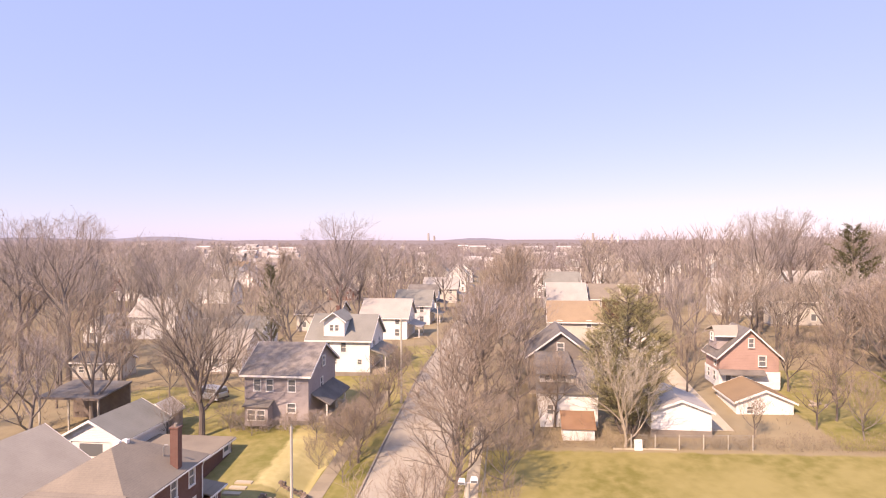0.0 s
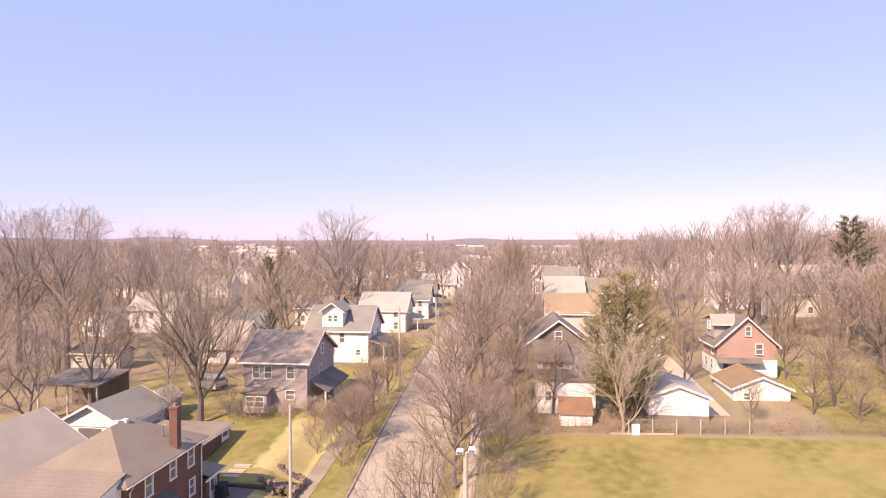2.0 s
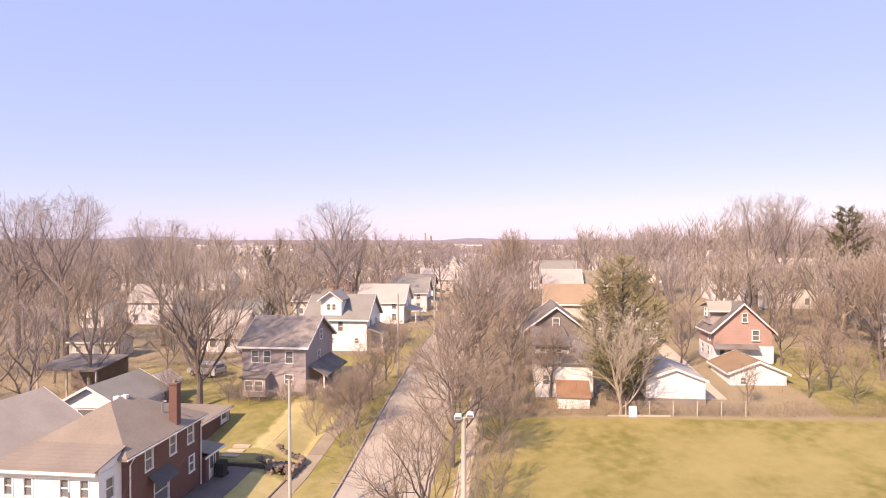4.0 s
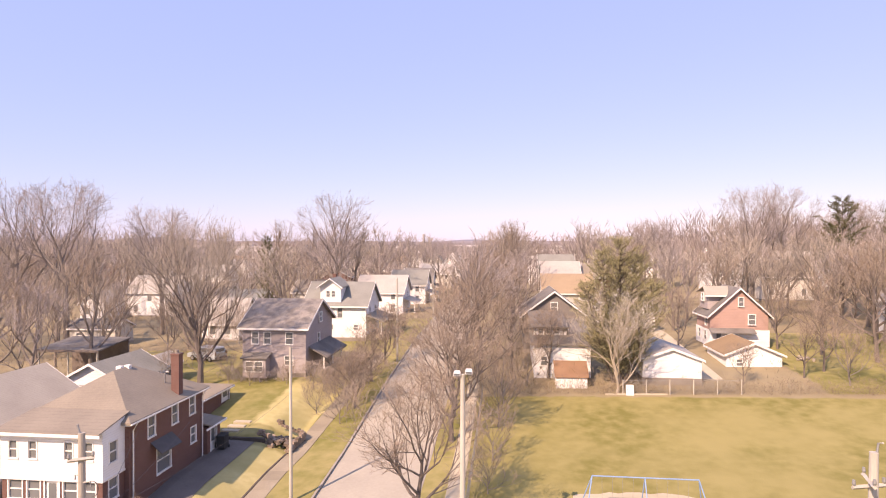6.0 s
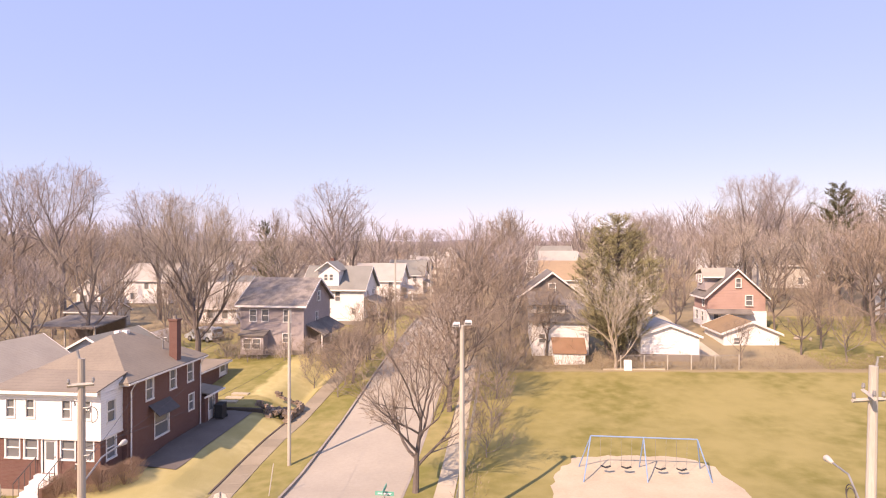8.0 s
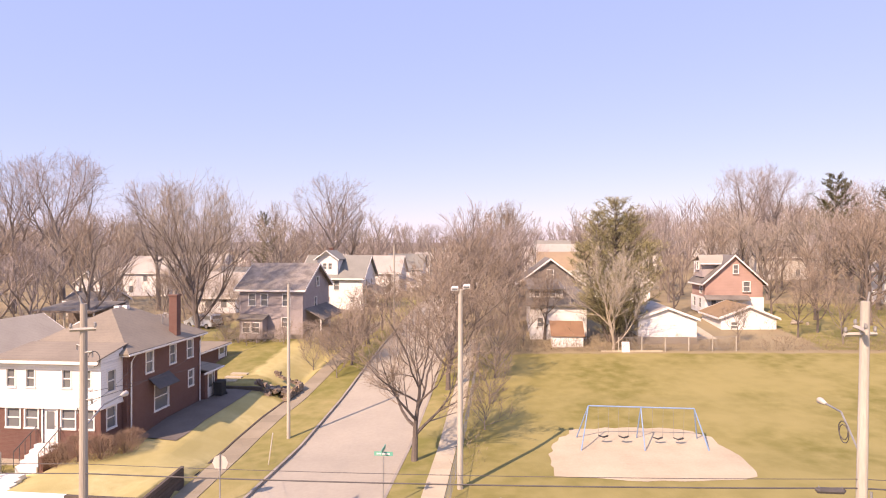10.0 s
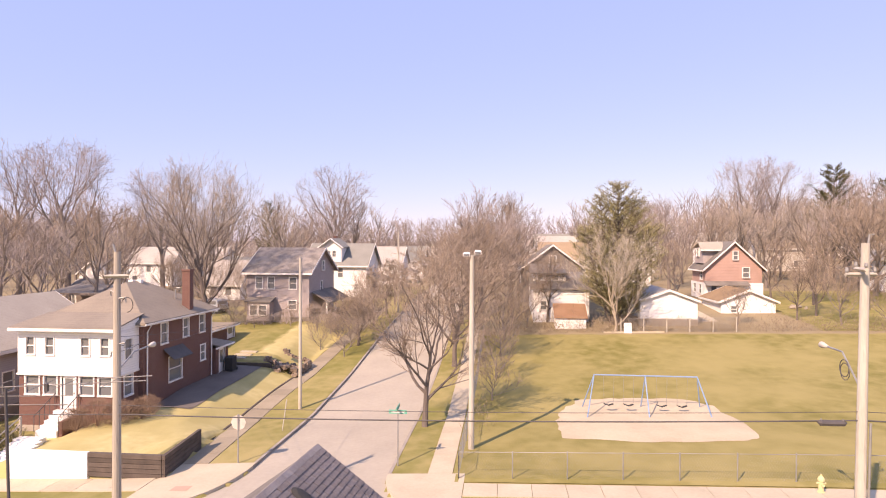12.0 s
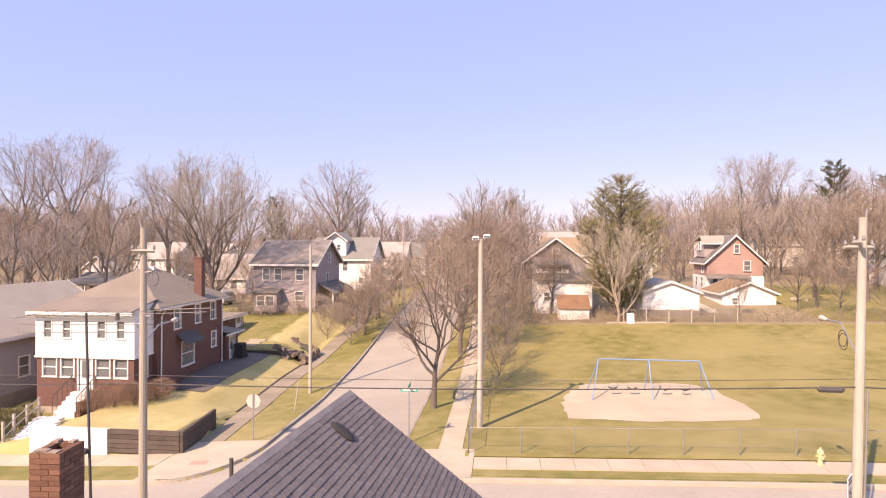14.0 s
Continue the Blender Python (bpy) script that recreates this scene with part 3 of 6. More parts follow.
def house(name, x, y, z, w, d, h, rise, axis, wall, roof, label, wins=(), doors=(), over=0.4, rz=0, found=True, category="house", group="", bars=True):
    t = thing(name, pose(x, y, z, 0, 0, rz), label, category, group)
    body(t, w, d, h, wall, wins, doors, "EW" if axis == "x" else "SN", rise, bars=bars)
    part("roof", gable_roof(w, d, h, rise, over, 0.16, axis), roof, t)
    if found:
        part("foundation", Mesh().box(-w / 2 - 0.03, -d / 2 - 0.03, -1.2, w / 2 + 0.03, d / 2 + 0.03, 0.3), STONE, t)
    # fascia boards along the eaves and bargeboards on the gables
    slope = rise / ((d if axis == "x" else w) / 2)
    L, S = (w, d) if axis == "x" else (d, w)
    a, b, z0, z1 = L / 2 + over, S / 2 + over, h - over * slope, h + rise
    for s in (-1, 1):
        m = Mesh()
        p = [(-a, s * (b + 0.02), z0 - 0.06), (a, s * (b + 0.02), z0 - 0.06)]
        q = [(-a, s * (b + 0.05), z0 - 0.06), (a, s * (b + 0.05), z0 - 0.06)]
        lo = [p[0], p[1], q[1], q[0]]
        pts = [(c[0], c[1], c[2] + 0.2) for c in lo]
        if axis == "y":
            pts = [(-c[1], c[0], c[2]) for c in pts]
        part("fascia", m.slab(pts, 0.2), TRIM, t)
        for e in (-1, 1):
            m = Mesh()
            c = [(e * (a + 0.002), s * b, z0 - 0.04), (e * (a + 0.04), s * b, z0 - 0.04), (e * (a + 0.04), 0, z1 - 0.04), (e * (a + 0.002), 0, z1 - 0.04)]
            pts = [(k[0], k[1], k[2] + 0.24) for k in c]
            if axis == "y":
                pts = [(-k[1], k[0], k[2]) for k in pts]
            part("bargeboard", m.slab(pts, 0.22), TRIM, t)
    return t
# ---- trees ----
def bare_tree(seed, height, width, limbs=7, levels=(7, 6, 6), fork=3.0, low=0.2, r0=0.3, twig=0.012, up=0.18, wide=1.15, lead=0.45):
    """Trunk mesh and crown mesh of a leafless tree. Limbs leave the trunk and its leader, and limbs, branches and twigs end at a rounded outline."""
    rnd = random.Random(seed)
    trunk, crown = Mesh(), Mesh()
    zc, hz, hr = height * (1 + low) / 2, height * (1 - low) / 2, width / 2
    lobes = [(rnd.uniform(0, math.tau), rnd.uniform(1.5, 3.5), rnd.uniform(0.04, 0.1)) for k in range(3)]

    def room(p, d):
        """Distance from p along d to the outline."""
        az = math.atan2(p.y + d.y * 2, p.x + d.x * 2)
        g = 1 + sum(a * math.sin(az * round(k) + o + p.z) for o, k, a in lobes)
        q, e = Vector((p.x / hr, p.y / hr, (p.z - zc) / hz)) / g, Vector((d.x / hr, d.y / hr, d.z / hz)) / g
        a, b, c = e.dot(e), q.dot(e), q.dot(q) - 1
        h = b * b - a * c
        return (-b + math.sqrt(h)) / a if h > 0 else 0.0

    def grow(m, p, d, length, r, r1, nseg, k, wob, lift):
        pts, rad = [p.copy()], [r]
        for i in range(nseg):
            d = (d + Vector((rnd.uniform(-wob, wob), rnd.uniform(-wob, wob), rnd.uniform(-wob, wob) + lift))).normalized()
            p = p + d * (length / nseg)
            pts.append(p.copy())
            rad.append(r + (r1 - r) * (i + 1) / nseg)
        m.tube(pts, rad, k)
        return pts, rad

    def spike(p, d, length, r):
        u = d.cross(Vector((rnd.gauss(0, 1), rnd.gauss(0, 1), rnd.gauss(0, 1)))).normalized() * r
        w = d.cross(u).normalized() * r
        n = len(crown.v)
        crown.v += [tuple(p + u), tuple(p - u * 0.5 + w * 0.87), tuple(p - u * 0.5 - w * 0.87), tuple(p + d * length)]
        crown.f += [(n, n + 1, n + 3), (n + 1, n + 2, n + 3), (n + 2, n, n + 3)]

    def at(pts, rad, f):
        g = f * (len(pts) - 1)
        i = min(int(g), len(pts) - 2)
        return pts[i].lerp(pts[i + 1], g - i), (pts[i + 1] - pts[i]).normalized(), rad[i] + (rad[i + 1] - rad[i]) * (g - i)

    def branch(level, pts, rad, length, f0):
        n = levels[level]
        last = level == len(levels) - 1
        for i in range(n):
            f = 0.995 if i == n - 1 else f0 + (0.99 - f0) * (i + rnd.random()) / n
            q, d, r = at(pts, rad, f)
            az = rnd.random() * math.tau + i * 2.4
            side = Vector((math.cos(az), math.sin(az), 0.1))
            side = (side - d * side.dot(d)).normalized()
            nd = (d * 0.9 + side * rnd.uniform(0.4, 0.95) + Vector((0, 0, up))).normalized()
            free_way = room(q, nd)
            ln = min(free_way * rnd.uniform(0.85, 1.05), length * rnd.uniform(0.55, 1.25))
            if last:
                spike(q, nd, max(ln * 1.15, length * 0.6), twig)
                continue
            ln = max(ln, length * 0.28)
            r_a = max(min(r * 0.62, ln * 0.02 + twig), twig)
            b, br = grow(trunk if level == 0 else crown, q, nd, ln, r_a, max(r_a * 0.3, twig * 0.5), 3 if level == 0 else 2 if level == 1 else 1, 3, 0.14, up * 0.5)
            branch(level + 1, b, br, ln * 0.58, 0.15)
    # trunk and a leader that carries the limbs one above the other
    top = Vector((rnd.uniform(-.1, .1), rnd.uniform(-.1, .1), fork))
    trunk.tube([(0, 0, -0.4), (0, 0, 0.15), (top.x * 0.5, top.y * 0.5, fork * 0.6), (top.x, top.y, fork + 0.05)], [r0 * 1.4, r0 * 1.12, r0, r0 * 0.9], 8)
    rise = (height - fork) * lead
    lp, lr = grow(trunk, top, Vector((rnd.uniform(-.12, .12), rnd.uniform(-.12, .12), 1)).normalized(), rise, r0 * 0.9, r0 * 0.42, 6, 7, 0.1, 0.05)
    for s in range(limbs):
        crownward = s / max(1, limbs - 1)
        az = s * 2.4 + rnd.uniform(-0.5, 0.5)
        q, _, r = at(lp, lr, min(0.995, crownward ** 0.8 + rnd.uniform(-0.06, 0.06)) if s else 0.02)
        k = wide * (1.25 - 1.0 * crownward) * rnd.uniform(0.75, 1.25)
        d = Vector((math.cos(az) * k, math.sin(az) * k, 1)).normalized()
        ln = max(room(q, d) * rnd.uniform(0.82, 1.0), height * 0.12)
        r = min(r * rnd.uniform(0.6, 0.8), r0 * 0.66)
        pts, rad = grow(trunk, q, d, ln, r, max(r * 0.12, twig), 8, 5, 0.2, 0.03 + 0.05 * k)
        branch(0, pts, rad, ln * 0.5, 0.18)
    return trunk.data("trunk"), crown.data("crown")


def tree_kind(name, meshes, bark, twigs):
    a, b = meshes
    a.materials.append(bark)
    b.materials.append(twigs)
    return a, b


def plant(kind, x, y, s, rz, label, name="bare_tree", group="", sx=1.0, z=None):
    t = thing(name, Matrix.Translation((x, y, gz(x, y) if z is None else z)) @ pose(0, 0, 0, 0, 0, rz) @ Matrix.Diagonal((s * sx, s * sx, s, 1)), label, "tree", group)
    part("trunk", kind[0], None, t)
    part("crown", kind[1], None, t)
    return t


def conifer(seed, height, radius, whorls, per, prof, bare=0.1, tuft=0.5, tilt=(0.0, 0.3), curl=0.1, nw=22, blade=0.03, lean=(0, 0)):
    """An evergreen: trunk with boughs in whorls, and needles as many narrow tufts on them. prof: bough length by height; curl: how the bough tips turn up."""
    rnd = random.Random(seed)
    trunk, crown = Mesh(), Mesh()
    stem = lambda z: Vector((lean[0] * (z / height) ** 0.7, lean[1] * (z / height) ** 0.7, z))
    trunk.tube([stem(max(0.0, height * f)) - Vector((0, 0, 0.3 if f == 0 else 0)) for f in (0, 0.25, 0.5, 0.75, 1)], [height * 0.017, height * 0.014, height * 0.01, height * 0.006, 0.02], 7)
    for i in range(whorls):
        f = bare + (1 - bare) * (i + rnd.random() * 0.7) / whorls
        turn = rnd.random() * math.tau
        for j in range(per):
            if rnd.random() < 0.1:
                continue
            az = turn + math.tau * j / per + rnd.uniform(-0.3, 0.3)
            ln = radius * float(np.interp(f, *prof)) * rnd.uniform(0.6, 1.15) + 0.2
            d = Vector((math.cos(az), math.sin(az), rnd.uniform(*tilt)))
            pts = [stem(height * f)]
            for k in range(3):
                d.z += curl
                pts.append(pts[-1] + d.normalized() * ln / 3)
            trunk.tube(pts, [0.05, 0.035, 0.025, 0.01], 3)
            for k in range(int(nw * (0.35 + ln / radius))):
                g = rnd.uniform(0.2, 1.0) * 3
                a = min(int(g), 2)
                along = (pts[a + 1] - pts[a]).normalized()
                q = pts[a].lerp(pts[a + 1], g - a) + Vector((rnd.gauss(0, .13), rnd.gauss(0, .13), rnd.gauss(-0.02, .1)))
                v = (along * 0.8 + Vector((rnd.gauss(0, .8), rnd.gauss(0, .8), rnd.gauss(0.05, 0.5)))).normalized() * tuft * rnd.uniform(0.6, 1.2)
                w = v.cross(Vector((rnd.gauss(0, 1), rnd.gauss(0, 1), rnd.gauss(0, 1)))).normalized() * blade * rnd.uniform(0.7, 1.6)
                n = len(crown.v)
                crown.v += [tuple(q - w), tuple(q + w), tuple(q + v)]
                crown.f.append((n, n + 1, n + 2))
                w2 = v.cross(w).normalized() * w.length
                crown.v += [tuple(q - w2), tuple(q + w2), tuple(q + v * 0.9)]
                crown.f.append((n + 3, n + 4, n + 5))
    return trunk.data("trunk"), crown.data("crown")


# ---- brick house at the corner ----
def brick_house():
    t = thing("house", pose(-23.2, 36.5, -0.75), "dark red brick house with white sided front and tan roof", "house")
    w, d, h = 6.6, 8.4, 5.85
    x1, y0 = w / 2, -d / 2
    body(t, w, d, h, BRICK,
         [("E", 1.85, 4.4, 0.75, 1.3), ("E", 4.45, 4.45, 0.72, 1.25), ("E", 6.6, 4.45, 0.75, 1.25), ("E", 6.76, 2.42, 0.68, 1.1), ("E", 2.75, 1.8, 1.55, 1.6), ("W", 2, 4, 0.9, 1.3), ("W", 5, 4, 0.9, 1.3), ("N", 2, 4, 0.9, 1.3)])
    # sun room on the front: brick below, white siding above
    fw, fd, fy = 6.1, 1.85, y0 - 0.925
    cx = -0.05
    body(t, fw, fd, 3.25, BRICK, [("S", 0.4, 2.05, 0.85, 1.08), ("S", 1.55, 2.05, 0.8, 1.08), ("S", 3.75, 2.05, 0.85, 1.08), ("S", 4.9, 2.05, 0.8, 1.08), ("E", 0.5, 1.9, 0.8, 1.2)], [("S", 2.66, 1.22, 0.8, 1.92)], cx=cx, cy=fy)
    body(t, fw + 0.1, fd + 0.05, 2.46, SIDING, [("S", 0.52, 1.1, 0.52, 1.0), ("S", 1.72, 1.1, 0.52, 1.0), ("S", 3.9, 1.1, 0.52, 1.0), ("S", 5.1, 1.1, 0.52, 1.0), ("E", 0.55, 0.75, 0.7, 1.2)], cx=cx, cy=fy - 0.025, z0=3.25, name="siding")
    part("belt_board", Mesh().box(cx - fw / 2 - 0.09, fy - fd / 2 - 0.11, 3.16, cx + fw / 2 + 0.09, fy + fd / 2, 3.26), TRIM, t)
    part("roof", hip_roof(-w / 2, w / 2, y0, d / 2, h + 0.02, 2.2, 0.36), ROOF_TAN, t)
    # the sun room's own shallow roof dies into the front slope
    fe, zf = y0 - fd - 0.45, h - 0.02
    part("front_roof", Mesh().slab([(-3.36, fe, zf + 0.14), (cx + fw / 2 + 0.12, fe, zf + 0.14), (cx + fw / 2 + 0.12, y0 + 0.4, zf + 0.7), (-3.0, y0 + 0.4, zf + 0.7)], 0.07), ROOF_TAN, t)
    rake = lambda y: zf + 0.14 + 0.56 * (y - fe) / (y0 + 0.4 - fe) - 0.075
    prof = [(fe + 0.4, h - 0.16), (y0, h - 0.16), (y0, rake(y0)), (fe + 0.4, rake(fe + 0.4))]
    cheek = Mesh()
    cheek.v = [(cx + fw / 2 + e, y, z) for e in (-0.1, 0.05) for y, z in prof]
    cheek.f = [(3, 2, 1, 0), (4, 5, 6, 7)] + [(k, (k + 1) % 4, 4 + (k + 1) % 4, 4 + k) for k in range(4)]
    part("cheek_wall", cheek, SIDING, t)
    part("soffit", Mesh().box(-w / 2 - 0.32, y0 - 0.3, h - 0.04, w / 2 + 0.32, d / 2 + 0.32, h + 0.015), TRIM, t)
    part("front_soffit", Mesh().box(-3.5, fe + 0.05, h - 0.14, cx + fw / 2 - 0.11, y0 - 0.32, h - 0.02), TRIM, t)
    part("gutter", Mesh().box(-3.38, fe - 0.07, h - 0.1, cx + fw / 2 + 0.2, fe - 0.005, h + 0.06), TRIM, t, "white front gutter")
    part("gutter", Mesh().box(w / 2 + 0.365, y0 - 0.36, h + 0.02, w / 2 + 0.425, d / 2 + 0.36, h + 0.1), TRIM, t)
    for yy in (y0 + 0.25, d / 2 - 0.25):
        part("downpipe", Mesh().tube([(x1 + 0.39, yy, h), (x1 + 0.12, yy, h - 0.45), (x1 + 0.1, yy, 0.1), (x1 + 0.35, yy, 0.0)], 0.045, 6), TRIM, t)
    chimney(t, x1 - 0.25, 1.3, 5.7, 9.0, 0.55, 0.5)
    part("vent_pipe", Mesh().tube([(2.1, 1.4, 6.4), (2.1, 1.4, 7.55), (2.2, 1.4, 7.68), (2.42, 1.4, 7.68)], 0.055, 8, True), STEEL, t, "bent galvanised vent pipe")
    for vx, vy in ((-0.4, -1.0), (-0.1, -0.6)):
        part("roof_vent", Mesh().box(vx, vy + 0.9, 7.7, vx + 0.35, vy + 1.2, 8.3), TRIM, t)
    # bay hood over the side window
    part("window_hood", Mesh().slab([(x1 + 0.02, y0 + 2.1, 4.05), (x1 + 0.02, y0 + 4.4, 4.05), (x1 + 0.75, y0 + 4.4, 3.4), (x1 + 0.75, y0 + 2.1, 3.4)][::-1], 0.05), DARKMETAL, t, "dark metal window awning")
    part("foundation", Mesh().box(-w / 2 - 0.02, y0 - fd - 0.02, -1.0, w / 2 + 0.02, d / 2 + 0.02, 0.25), STONE, t)
    # small brick rear entry with a lean-to roof
    body(t, 3.2, 1.9, 3.0, BRICK, [], [("E", 0.5, 1.1, 0.8, 1.8)], cx=2.05, cy=d / 2 + 0.95, name="entry_wall")
    part("entry_roof", Mesh().slab([(0.3, d / 2, 3.75), (4.05, d / 2, 3.2), (4.05, d / 2 + 2.1, 3.2), (0.3, d / 2 + 2.1, 3.75)], 0.1), ROOF_TAN, t)
    part("entry_gutter", Mesh().box(4.06, d / 2 - 0.9, 3.08, 4.13, d / 2 + 2.1, 3.19), TRIM, t)
    # front steps with low side walls and a rail
    for k in range(5):
        part("step", Mesh().box(-0.75, fy - fd / 2 - 0.32 * (5 - k), 0.0, 0.5, fy - fd / 2 - 0.32 * (4 - k), 0.28 + 0.185 * (k + 1)), WHITE, t)
    part("step_wall", Mesh().box(0.51, fy - fd / 2 - 1.5, 0.0, 0.77, fy - fd / 2, 0.95), BRICK, t)
    for xx in (-0.82, 0.64):
        rail = Mesh().tube([(xx, fy - fd / 2 - 1.6, 1.25), (xx, fy - fd / 2, 2.15)], 0.025, 6)
        for q in range(5):
            rail.tube([(xx, fy - fd / 2 - 1.6 + 0.38 * q, 0.4), (xx, fy - fd / 2 - 1.6 + 0.38 * q, 1.25 + 0.21 * q)], 0.02, 6)
        part("rail", rail, DARKMETAL, t)
    return t


brick_house()
# low flat-roofed outbuilding at the back, sunk into the bank
ob = thing("outbuilding", pose(-26.9, 48.0, 0), "low brick outbuilding with a flat tan roof", "outbuilding")
body(ob, 7.0, 8.2, 2.5, BRICK, [], [("E", 6.6, 1.35, 1.3, 1.0)], name="wall")
part("roof", Mesh().slab([(-3.75, -4.4, 2.55), (3.75, -4.4, 2.55), (3.75, 4.4, 2.62), (-3.75, 4.4, 2.62)], 0.16), ROOF_TAN, ob)
part("gutter", Mesh().box(3.76, -4.4, 2.42, 3.82, 4.4, 2.54), TRIM, ob)
# neighbour to the west
nb = house("house", -34.8, 37.4, -0.9, 8.4, 11.8, 4.1, 2.75, "y", GREYSIDING, ROOF_PALE, "grey sided house with a pale tan-grey gable roof", [("S", 5.6, 1.2, 1.0, 1.4), ("S", 2, 1.2, 1.0, 1.4), ("E", 2.5, 1.2, 0.9, 1.3), ("E", 6.5, 1.2, 0.9, 1.3)])
# white garage behind
gar = house("garage", -33.9, 51.0, 1.2, 5.6, 6.5, 2.4, 1.5, "y", SIDING, ROOF_OLIVE, "small white gabled garage with a weathered roof", [], [("S", 0.9, 0.0, 3.6, 2.1)], category="garage")
# mauve-grey house with a front porch
gh = house("house", -21.6, 62.5, 2.2, 6.7, 9.0, 4.95, 2.35, "x", MAUVE, ROOF_MAUVE, "mauve-grey sided two-storey house, tree shade dappled into its grey roof colour",
           [("S", 1.0, 3.2, 0.7, 1.2), ("S", 2.3, 3.2, 0.7, 1.2), ("S", 4.6, 3.2, 0.75, 1.2), ("S", 4.5, 1.1, 0.85, 0.9), ("E", 3.8, 2.6, 0.8, 1.2), ("E", 4.2, 5.0, 0.8, 1.0), ("E", 6.0, 0.8, 0.9, 1.2)])
porch(gh, 3.35, 5.05, -3.4, 3.4, 1.85, ROOF_DARK, [(4.85, -3.2), (4.85, 0), (4.85, 3.2)], 0.5, ("E", 0.9))
body(gh, 2.4, 1.2, 1.9, MAUVE, [("S", 0.3, 0.6, 0.8, 1.0), ("S", 1.3, 0.6, 0.8, 1.0)], name="bay_wall", cx=-1.6, cy=-5.1)
part("bay_roof", Mesh().slab([(-3.0, -5.9, 2.0), (-0.2, -5.9, 2.0), (-0.2, -4.5, 2.35), (-3.0, -4.5, 2.35)], 0.1), ROOF_DARK, gh)
# white house with a dormer
wh = house("house", -21.4, 83.0, 2.5, 8.6, 8.2, 4.75, 2.8, "x", SIDING, ROOF_OLIVE, "white two-storey house with a gabled dormer and grey roof",
           [("S", 2.3, 3.3, 0.75, 0.95), ("S", 4.6, 3.0, 0.7, 1.3), ("S", 3.4, 1.35, 0.6, 0.7), ("S", 6.9, 1.35, 0.6, 0.7), ("E", 2, 3.0, 0.9, 1.3), ("E", 5.3, 3.0, 0.9, 1.3), ("S", 0.3, 1.0, 0.7, 1.2)])
body(wh, 2.9, 2.8, 2.2, SIDING, [("S", 0.85, 0.75, 0.5, 0.8), ("S", 1.6, 0.75, 0.5, 0.8)], gables="SN", rise=1.0, name="dormer_wall", cx=-0.7, cy=-2.55, z0=5.1)
dr = gable_roof(2.9, 4.4, 7.3, 1.0, 0.3, 0.12, "y")
dr.v = [(x - 0.7, y - 1.9, z) for x, y, z in dr.v]
part("dormer_roof", dr, ROOF_OLIVE, wh)
part("rake_board", Mesh().tube([(-2.5, -4.45, 7.05), (-0.7, -4.45, 8.35), (1.1, -4.45, 7.05)], 0.09, 4), TRIM, wh)
porch(wh, 4.3, 6.5, -3.6, 3.0, 2.5, ROOF_OLIVE, [(6.3, -3.4), (6.3, 2.8)], 0.6, ("E", 0.8))
chimney(wh, -1.5, 0.8, 7.0, 8.8, 0.5, 0.5)
# row up the street, west side
HOUSES_W = [(-21.3, 111, 8.6, 8.5, 4.4, 2.85, "x", SIDING, ROOF_GREY), (-19.4, 131, 7.6, 8.0, 4.6, 2.9, "x", WHITE, ROOF_OLIVE), (-21.0, 155, 7.4, 8.0, 4.5, 2.6, "x", SIDING, ROOF_DARK),
            (-19.4, 180, 10.0, 8.0, 4.7, 2.8, "x", CREAM, ROOF_GREY), (-17.8, 219, 7.4, 8.0, 7.0, 3.5, "y", SIDING, ROOF_GREY), (-27.0, 240, 8, 9, 6.4, 3.4, "y", CREAM, ROOF_OLIVE), (-20, 275, 8, 9, 5, 3.4, "y", SIDING, ROOF_DARK)]
for x, y, w, d, h, r, ax, wl, rf in HOUSES_W:
    o = house("house", x, y, gz(x, y) - 0.2, w, d, h, r, ax, wl, rf, "older two-storey frame house with a front porch",
              [("S", 1.2, 3.1, 0.8, 1.2), ("S", w - 2.2, 3.1, 0.8, 1.2), ("S", 1.2, 1.0, 0.8, 1.2), ("S", w - 2.2, 1.0, 0.8, 1.2), ("E", 2, 3.1, 0.9, 1.2), ("E", 5, 3.1, 0.9, 1.2)], group="houses up the street")
    porch(o, w / 2, w / 2 + 2.2, -3, 3, 2.4, rf, [(w / 2 + 2.0, -2.8), (w / 2 + 2.0, 2.8)], 0.5, ("E", 0.7))
# east side of the street
dk = house("house", 7.6, 74.4, 2.9, 7.2, 8.5, 4.35, 2.7, "y", BROWNSIDING, ROOF_DARK, "dark-roofed gabled house with a long white rear wing", [("S", 3.2, 4.75, 0.75, 1.1), ("W", 2, 2.4, 0.8, 1.2)])
body(dk, 5.6, 10.0, 3.4, SIDING, [("S", 0.7, 1.4, 0.6, 0.9)], name="rear_wing_wall", cx=0.0, cy=-9.3, z0=-0.9)
part("rear_wing_roof", Mesh().slab([(-3.2, -14.6, 2.7), (3.1, -14.6, 2.7), (3.1, -12.15, 3.7), (-3.2, -12.15, 3.7)], 0.14).slab([(-3.2, -12.15, 3.7), (3.1, -12.15, 3.7), (3.1, -4.3, 4.0), (-3.2, -4.3, 4.0)], 0.14), ROOF_DARK, dk)
body(dk, 3.4, 8.2, 0.9, SIDING, [("S", 0.5, 0.2, 0.5, 0.55), ("S", 1.3, 0.2, 0.5, 0.55), ("S", 2.1, 0.2, 0.5, 0.55)], name="attic_wall", cx=-1.1, cy=-8.9, z0=3.3)
part("attic_roof", Mesh().slab([(-3.1, -13.4, 4.25), (0.8, -13.4, 4.25), (0.8, -4.3, 4.95), (-3.1, -4.3, 4.95)], 0.12), ROOF_DARK, dk)
